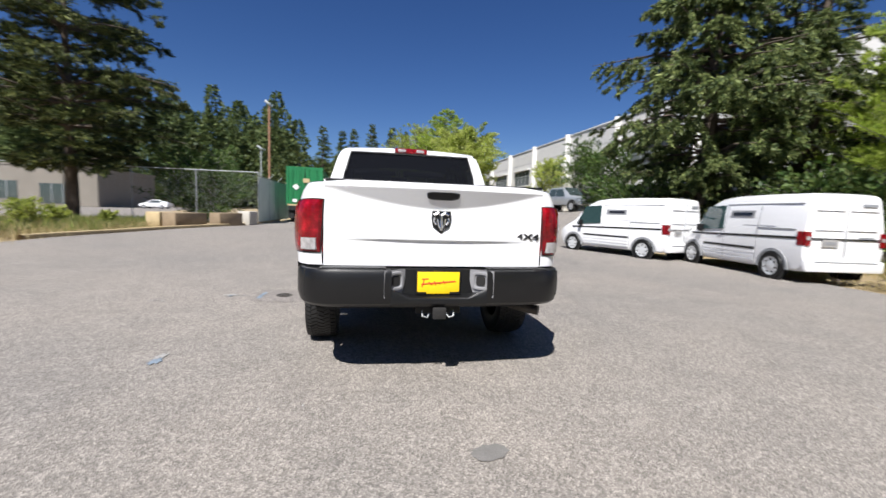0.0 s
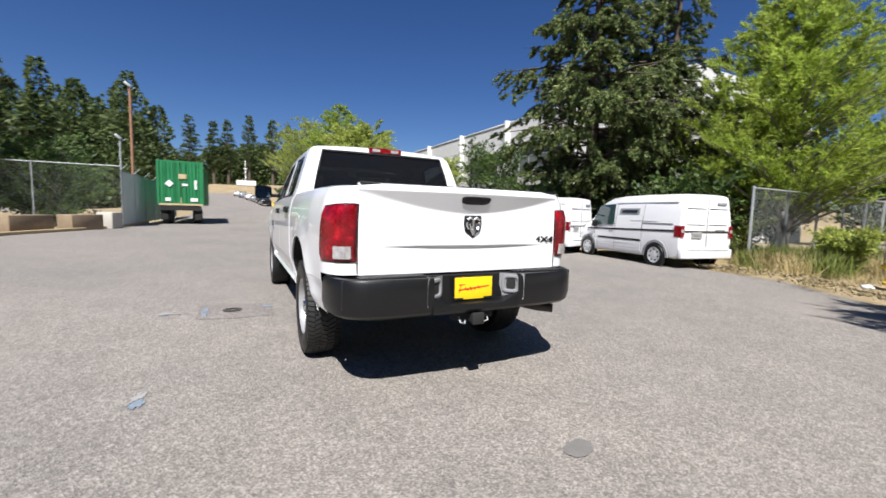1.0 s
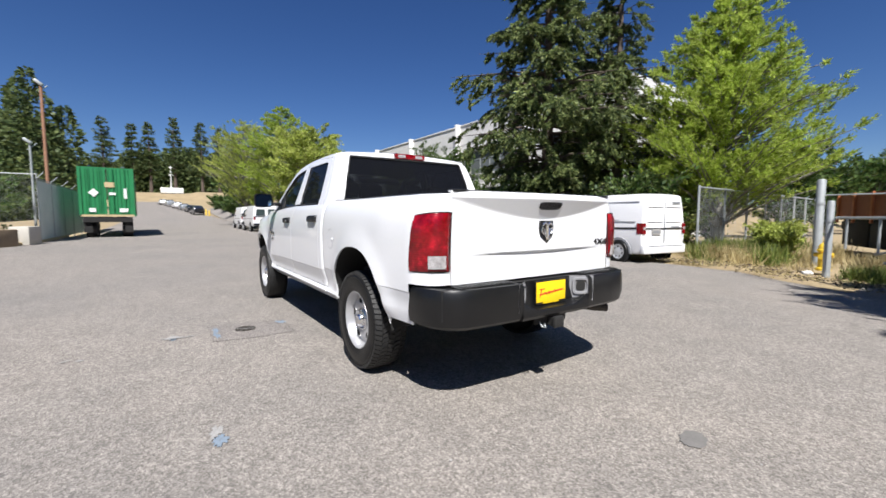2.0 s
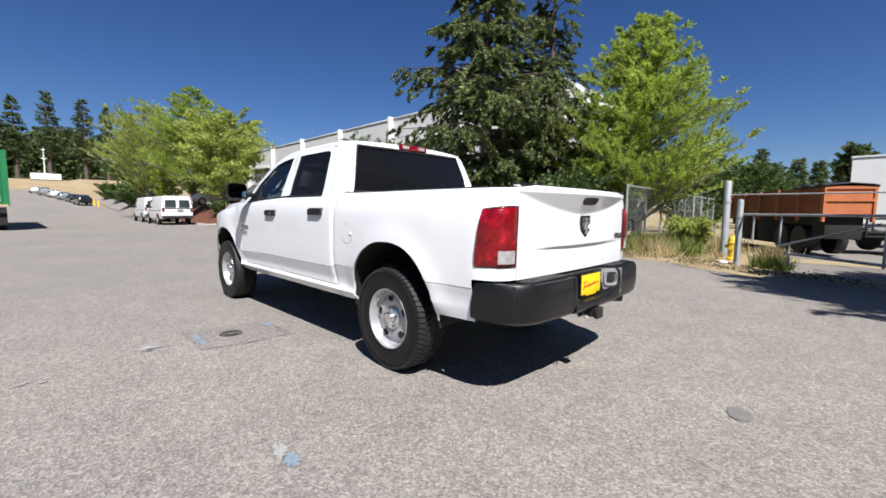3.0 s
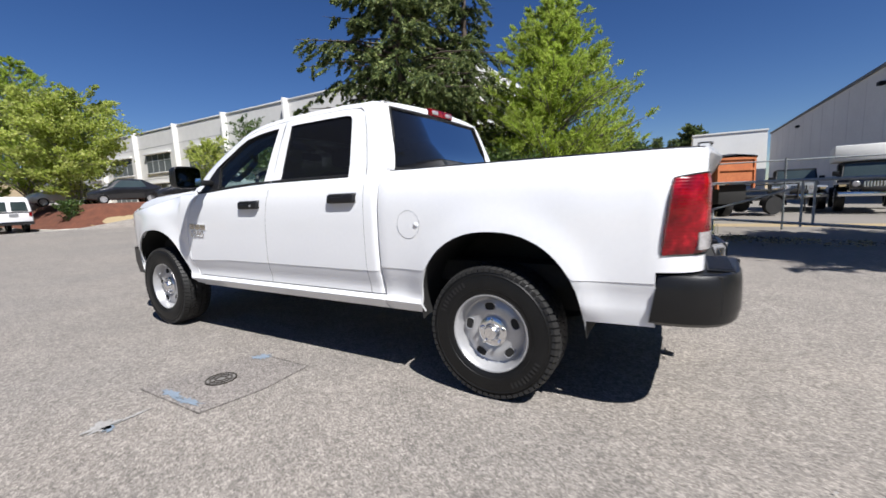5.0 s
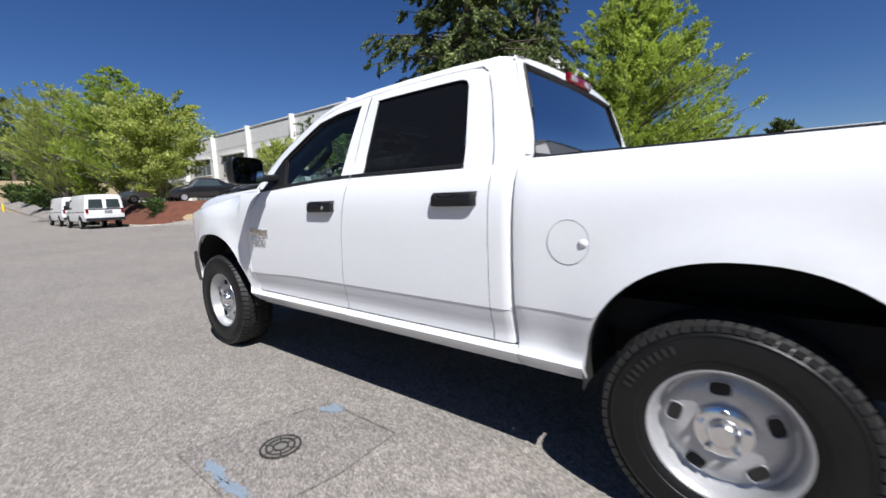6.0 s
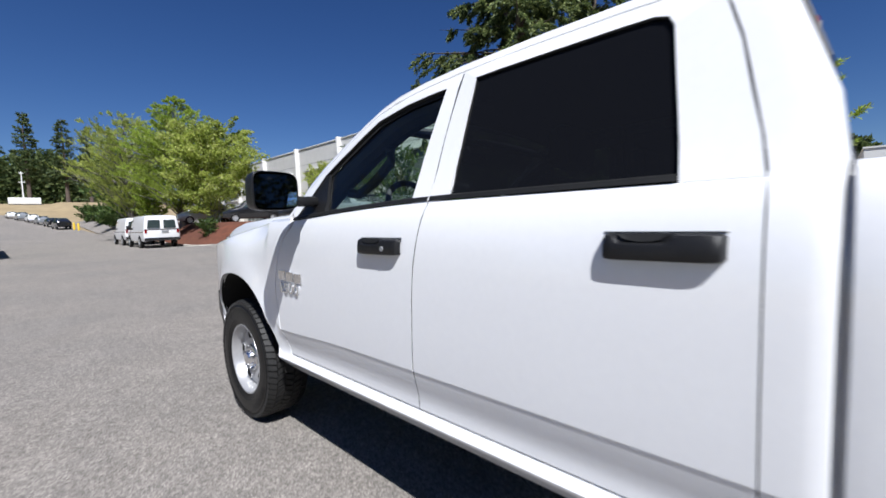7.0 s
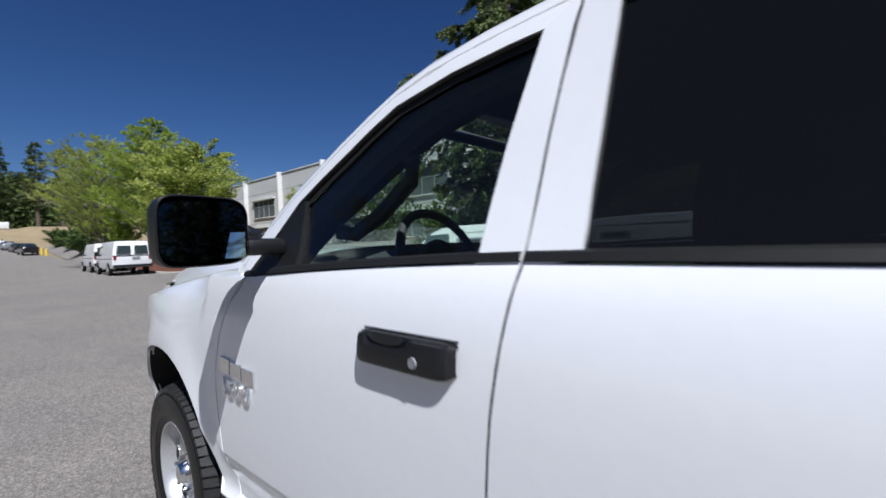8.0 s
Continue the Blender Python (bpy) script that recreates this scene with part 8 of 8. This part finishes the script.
def utility_trailer(at):
    """A low dark trailer: plank deck on a frame, low rails on stakes, two wheels under mudguards and a drawbar."""
    v = thing("utility_trailer", "low dark flat trailer with rails beside the dump body", "trailer", at=at)
    for k in range(7):
        bm = bmesh.new()
        box(bm, (-1.0, -0.7 + k * 0.2, 0.62), (1.0, -0.515 + k * 0.2, 0.67), bevel=0.008)
        part("plank", bm, M_DARK, v)
    bm = bmesh.new()
    for y in (-0.66, 0.6):
        box(bm, (-1.0, y, 0.5), (1.0, y + 0.06, 0.615))
    part("frame", bm, M_DARK, v)
    for y in (-0.72, 0.72):
        for z in (0.86, 1.08):
            bm = bmesh.new()
            rod(bm, (-1.0, y, z), (1.0, y, z), 0.025, seg=8)
            part("rail", bm, M_DARK, v)
        for x in (-0.97, 0.0, 0.97):
            bm = bmesh.new()
            rod(bm, (x, y, 0.5), (x, y, 1.1), 0.03, seg=8)
            part("stake", bm, M_DARK, v)
        bm = bmesh.new()
        lathe(bm, [(0.16, -0.1), (0.31, -0.1), (0.32, -0.07), (0.32, 0.07), (0.31, 0.1), (0.16, 0.1)], 20, Matrix.Translation((0.0, y * 1.2, 0.32)) @ Matrix.Rotation(math.pi / 2, 4, "X"))
        part("tyre", bm, M_RUBBER, v)
        bm = bmesh.new()
        rows = []
        for k in range(9):
            a = math.pi * k / 8
            x, z = 0.4 * math.cos(a), 0.34 + 0.38 * math.sin(a)
            rows.append([(x, y * 1.2 - 0.13, z), (x, y * 1.2 + 0.13, z)])
        grid(bm, rows, rim=(0, 0, -0.015))
        part("mudguard", bm, M_DARK, v)
    bm = bmesh.new()
    rod(bm, (1.0, 0, 0.55), (1.9, 0, 0.5), 0.05, seg=8)
    rod(bm, (1.82, 0, 0.5), (1.82, 0, 0.0), 0.03, seg=8)
    part("drawbar", bm, M_DARK, v)
    return v


utility_trailer(Matrix.Translation((16.6, -3.3, 0)) @ Matrix.Rotation(radians(-62), 4, "Z"))


def work_truck(at, paint, label, slot):
    """A boxy off-road truck, nose towards +y: narrow bonnet, flat fenders, upright windscreen in a frame."""
    v = thing("work_truck", label, "truck", at=at)
    bm = bmesh.new()
    box(bm, (-0.8, -2.1, 0.62), (0.8, 0.75, 1.2), bevel=0.04)
    body = part("body", bm, paint, v)
    bm = bmesh.new()
    loft_body(bm, [(0.7, 0.7, 1.1, 1.24, 0.68, 0.72, 0.66), (1.6, 0.7, 1.08, 1.2, 0.62, 0.66, 0.6), (2.2, 0.7, 1.05, 1.16, 0.58, 0.6, 0.55)])
    part("bonnet", bm, paint, body)
    for s in (-1, 1):
        bm = bmesh.new()
        rows = []
        for y, z in ((0.78, 0.62), (0.86, 0.86), (1.05, 1.0), (2.1, 1.0), (2.28, 0.94)):
            rows.append([(s * 0.58, y, z), (s * 0.6, y, z + 0.05), (s * 0.92, y, z + 0.03), (s * 0.93, y, z - 0.04)])
        grid(bm, rows)
        bmesh.ops.recalc_face_normals(bm, faces=bm.faces)
        part("fender", bm, paint, body)
        bm = bmesh.new()
        lathe(bm, [(0.11, 0), (0.115, 0.03), (0.09, 0.05), (0.001, 0.055)], 16, Matrix.Translation((s * 0.43, 2.2, 0.98)) @ Matrix.Rotation(-math.pi / 2, 4, "X"))
        part("headlight", bm, M_CLEARLENS, body)
        quad_panel("turn_lamp", [(s * 0.68, 2.3, 0.9), (s * 0.86, 2.3, 0.9), (s * 0.86, 2.3, 0.97), (s * 0.68, 2.3, 0.97)], M_TANCONCRETE, body, (0, 0.02, 0))
        bm = bmesh.new()
        rod(bm, (s * 0.72, 0.72, 1.18), (s * 0.66, 0.45, 1.78), 0.035, seg=8)
        part("screen_post", bm, M_BLACK, body)
        bm = bmesh.new()
        box(bm, (min(s * 0.78, s * 0.98), 0.6, 1.28), (max(s * 0.78, s * 0.98), 0.66, 1.46), bevel=0.02)
        part("door_mirror", bm, M_BLACK, body)
        for y in (-1.4, 1.55):
            car_wheel(v, s * 0.8, y, 0.42, s, M_SILVER, 0.28)
    bm = bmesh.new()
    box(bm, (-0.7, -2.0, 1.72), (0.7, 0.5, 1.8), bevel=0.03)
    box(bm, (-0.72, -2.05, 1.2), (0.72, -1.2, 1.74), bevel=0.03)
    part("soft_top", bm, M_TARP, body, "black soft top")
    quad_panel("windscreen", [(-0.68, 0.7, 1.22), (0.68, 0.7, 1.22), (0.63, 0.46, 1.74), (-0.63, 0.46, 1.74)], M_CARGLASS, body, (0, 0.02, 0.02))
    bm = bmesh.new()
    box(bm, (-0.56, 2.16, 0.72), (0.56, 2.24, 1.12), bevel=0.02)
    grille = part("grille", bm, paint, body)
    for k in range(7):
        bm = bmesh.new()
        box(bm, (-0.27 + k * 0.078, 2.22, 0.78), (-0.225 + k * 0.078, 2.25, 1.06))
        part("grille_slot", bm, slot, grille)
    bm = bmesh.new()
    box(bm, (-0.9, 2.36, 0.56), (0.9, 2.52, 0.72), bevel=0.03)
    part("front_bumper", bm, M_CHROME, body, "chrome front bumper")
    bm = bmesh.new()
    box(bm, (-0.3, 2.4, 0.72), (0.3, 2.56, 0.88), bevel=0.03)
    part("winch", bm, M_DARK, body)
    return v


work_truck(Matrix.Translation((20.0, -5.0, 0)) @ Matrix.Rotation(radians(84), 4, "Z") @ Matrix.Scale(0.92, 4), M_CARSILVER, "silver off-road truck with a slotted grille in the yard", M_DARK)
wt = work_truck(Matrix.Translation((18.6, -6.85, 0)) @ Matrix.Rotation(radians(80), 4, "Z"), M_CARBLACK, "dark pickup in the shade of the yard", M_CHROME)

bm = bmesh.new()
box(bm, (-0.95, -2.5, 1.815), (0.95, 0.6, 2.4), bevel=0.03)
part("cargo_box", bm, M_WHITESHED, wt, "white cargo box over the cab")

# ---- grass and weeds ----
rng = np.random.default_rng(77)


def scatter(n, x0, x1, y0, y1, keep=lambda x, y: True):
    out = []
    while len(out) < n:
        x, y = rng.uniform(x0, x1), rng.uniform(y0, y1)
        if keep(x, y):
            out.append((x, y, lie(x, y) - 0.07))
    return out


def clear_of_road(x, y):
    return x > lerp_table(RIGHT_EDGE, y) + 0.5 + 0.4 * math.sin(y * 2.1)


left = scatter(500, -19, -10.1, 4, 23)
tufts("dry_grass", left, rng, 0.36, 28000, 0.4, M_STRAW, "dry straw-coloured grass behind the kerb", "grass")
tufts("weeds", scatter(90, -18, -10.6, 8, 22.5), rng, 0.5, 12000, 0.45, M_WEED, "green and yellow weeds among dry grass", "weeds")
tufts("weeds", scatter(34, 10.2, 15, 2.0, 9.5, clear_of_road), rng, 0.3, 4500, 0.2, M_WEED, "green weeds below the fence", "weeds")
tufts("dry_grass", scatter(130, 8.4, 16, -0.1, 5.5, clear_of_road), rng, 0.2, 10000, 0.2, M_STRAW, "dry straw grass at the asphalt's edge", "grass")
tufts("dry_grass", [(10.04, -1.0, -0.1), (10.24, -1.15, -0.1)], rng, 0.5, 700, 0.13, M_STRAW, "tall dry grass clump by the gate", "grass")
tufts("weeds", [(9.0, -1.15, -0.1), (9.3, -1.3, -0.1)], rng, 0.34, 1100, 0.14, M_WEED, "green weed clump by the gate", "weeds")
tufts("weeds", scatter(34, 10.9, 15.5, 0.9, 3.0), rng, 0.6, 4200, 0.16, M_WEED, "tall yellow-green weeds before the fence", "weeds")
tufts("dry_grass", scatter(40, 10.6, 15.5, 0.5, 3.0), rng, 0.5, 5000, 0.2, M_STRAW, "tall dry stalks among the weeds", "grass")
def litter(name, spots, count, spread, size, material, label):
    """Small dead leaves and bits lying flat."""
    spots = np.asarray(spots, dtype=float)
    pick = rng.integers(0, len(spots), count)
    base = spots[pick] + np.column_stack([rng.normal(size=count) * spread, rng.normal(size=count) * spread, rng.uniform(0.004, 0.02, count)])
    way = np.column_stack([rng.normal(size=count), rng.normal(size=count), rng.normal(size=count) * 0.12])
    length = size * rng.uniform(0.5, 1.5, count)
    return tagged(blades(name, cards(base, way, length, length * 0.5, rng, 0.1), material), label, "litter", kind="stuff")


edge = [(lerp_table(RIGHT_EDGE, y) + rng.uniform(-0.15, 0.7), y, 0.0) for y in rng.uniform(-4.5, 3.0, 90)]
litter("leaf_litter", edge, 3200, 0.16, 0.045, M_STRAW, "dry leaf litter along the asphalt's edge")
litter("dark_litter", edge, 1600, 0.2, 0.05, M_BARK, "dark bark and dead leaves along the asphalt's edge")
litter("fallen_bits", [(rng.uniform(-6, 6), rng.uniform(-4.5, 12), 0.0) for k in range(160)], 420, 0.5, 0.014, M_WHITEMARK, "pale grit scattered over the asphalt")
bm = bmesh.new()
bmesh.ops.create_icosphere(bm, subdivisions=2, radius=0.1)
for v in bm.verts:
    v.co *= 1 + 0.25 * noise.noise(v.co * 14)
    v.co.z *= 0.6
rock = solid("stone", bm, M_WHITESHED, "pale stone at the asphalt's edge", "stone")
rock.location = (9.2, -0.26, 0.0)
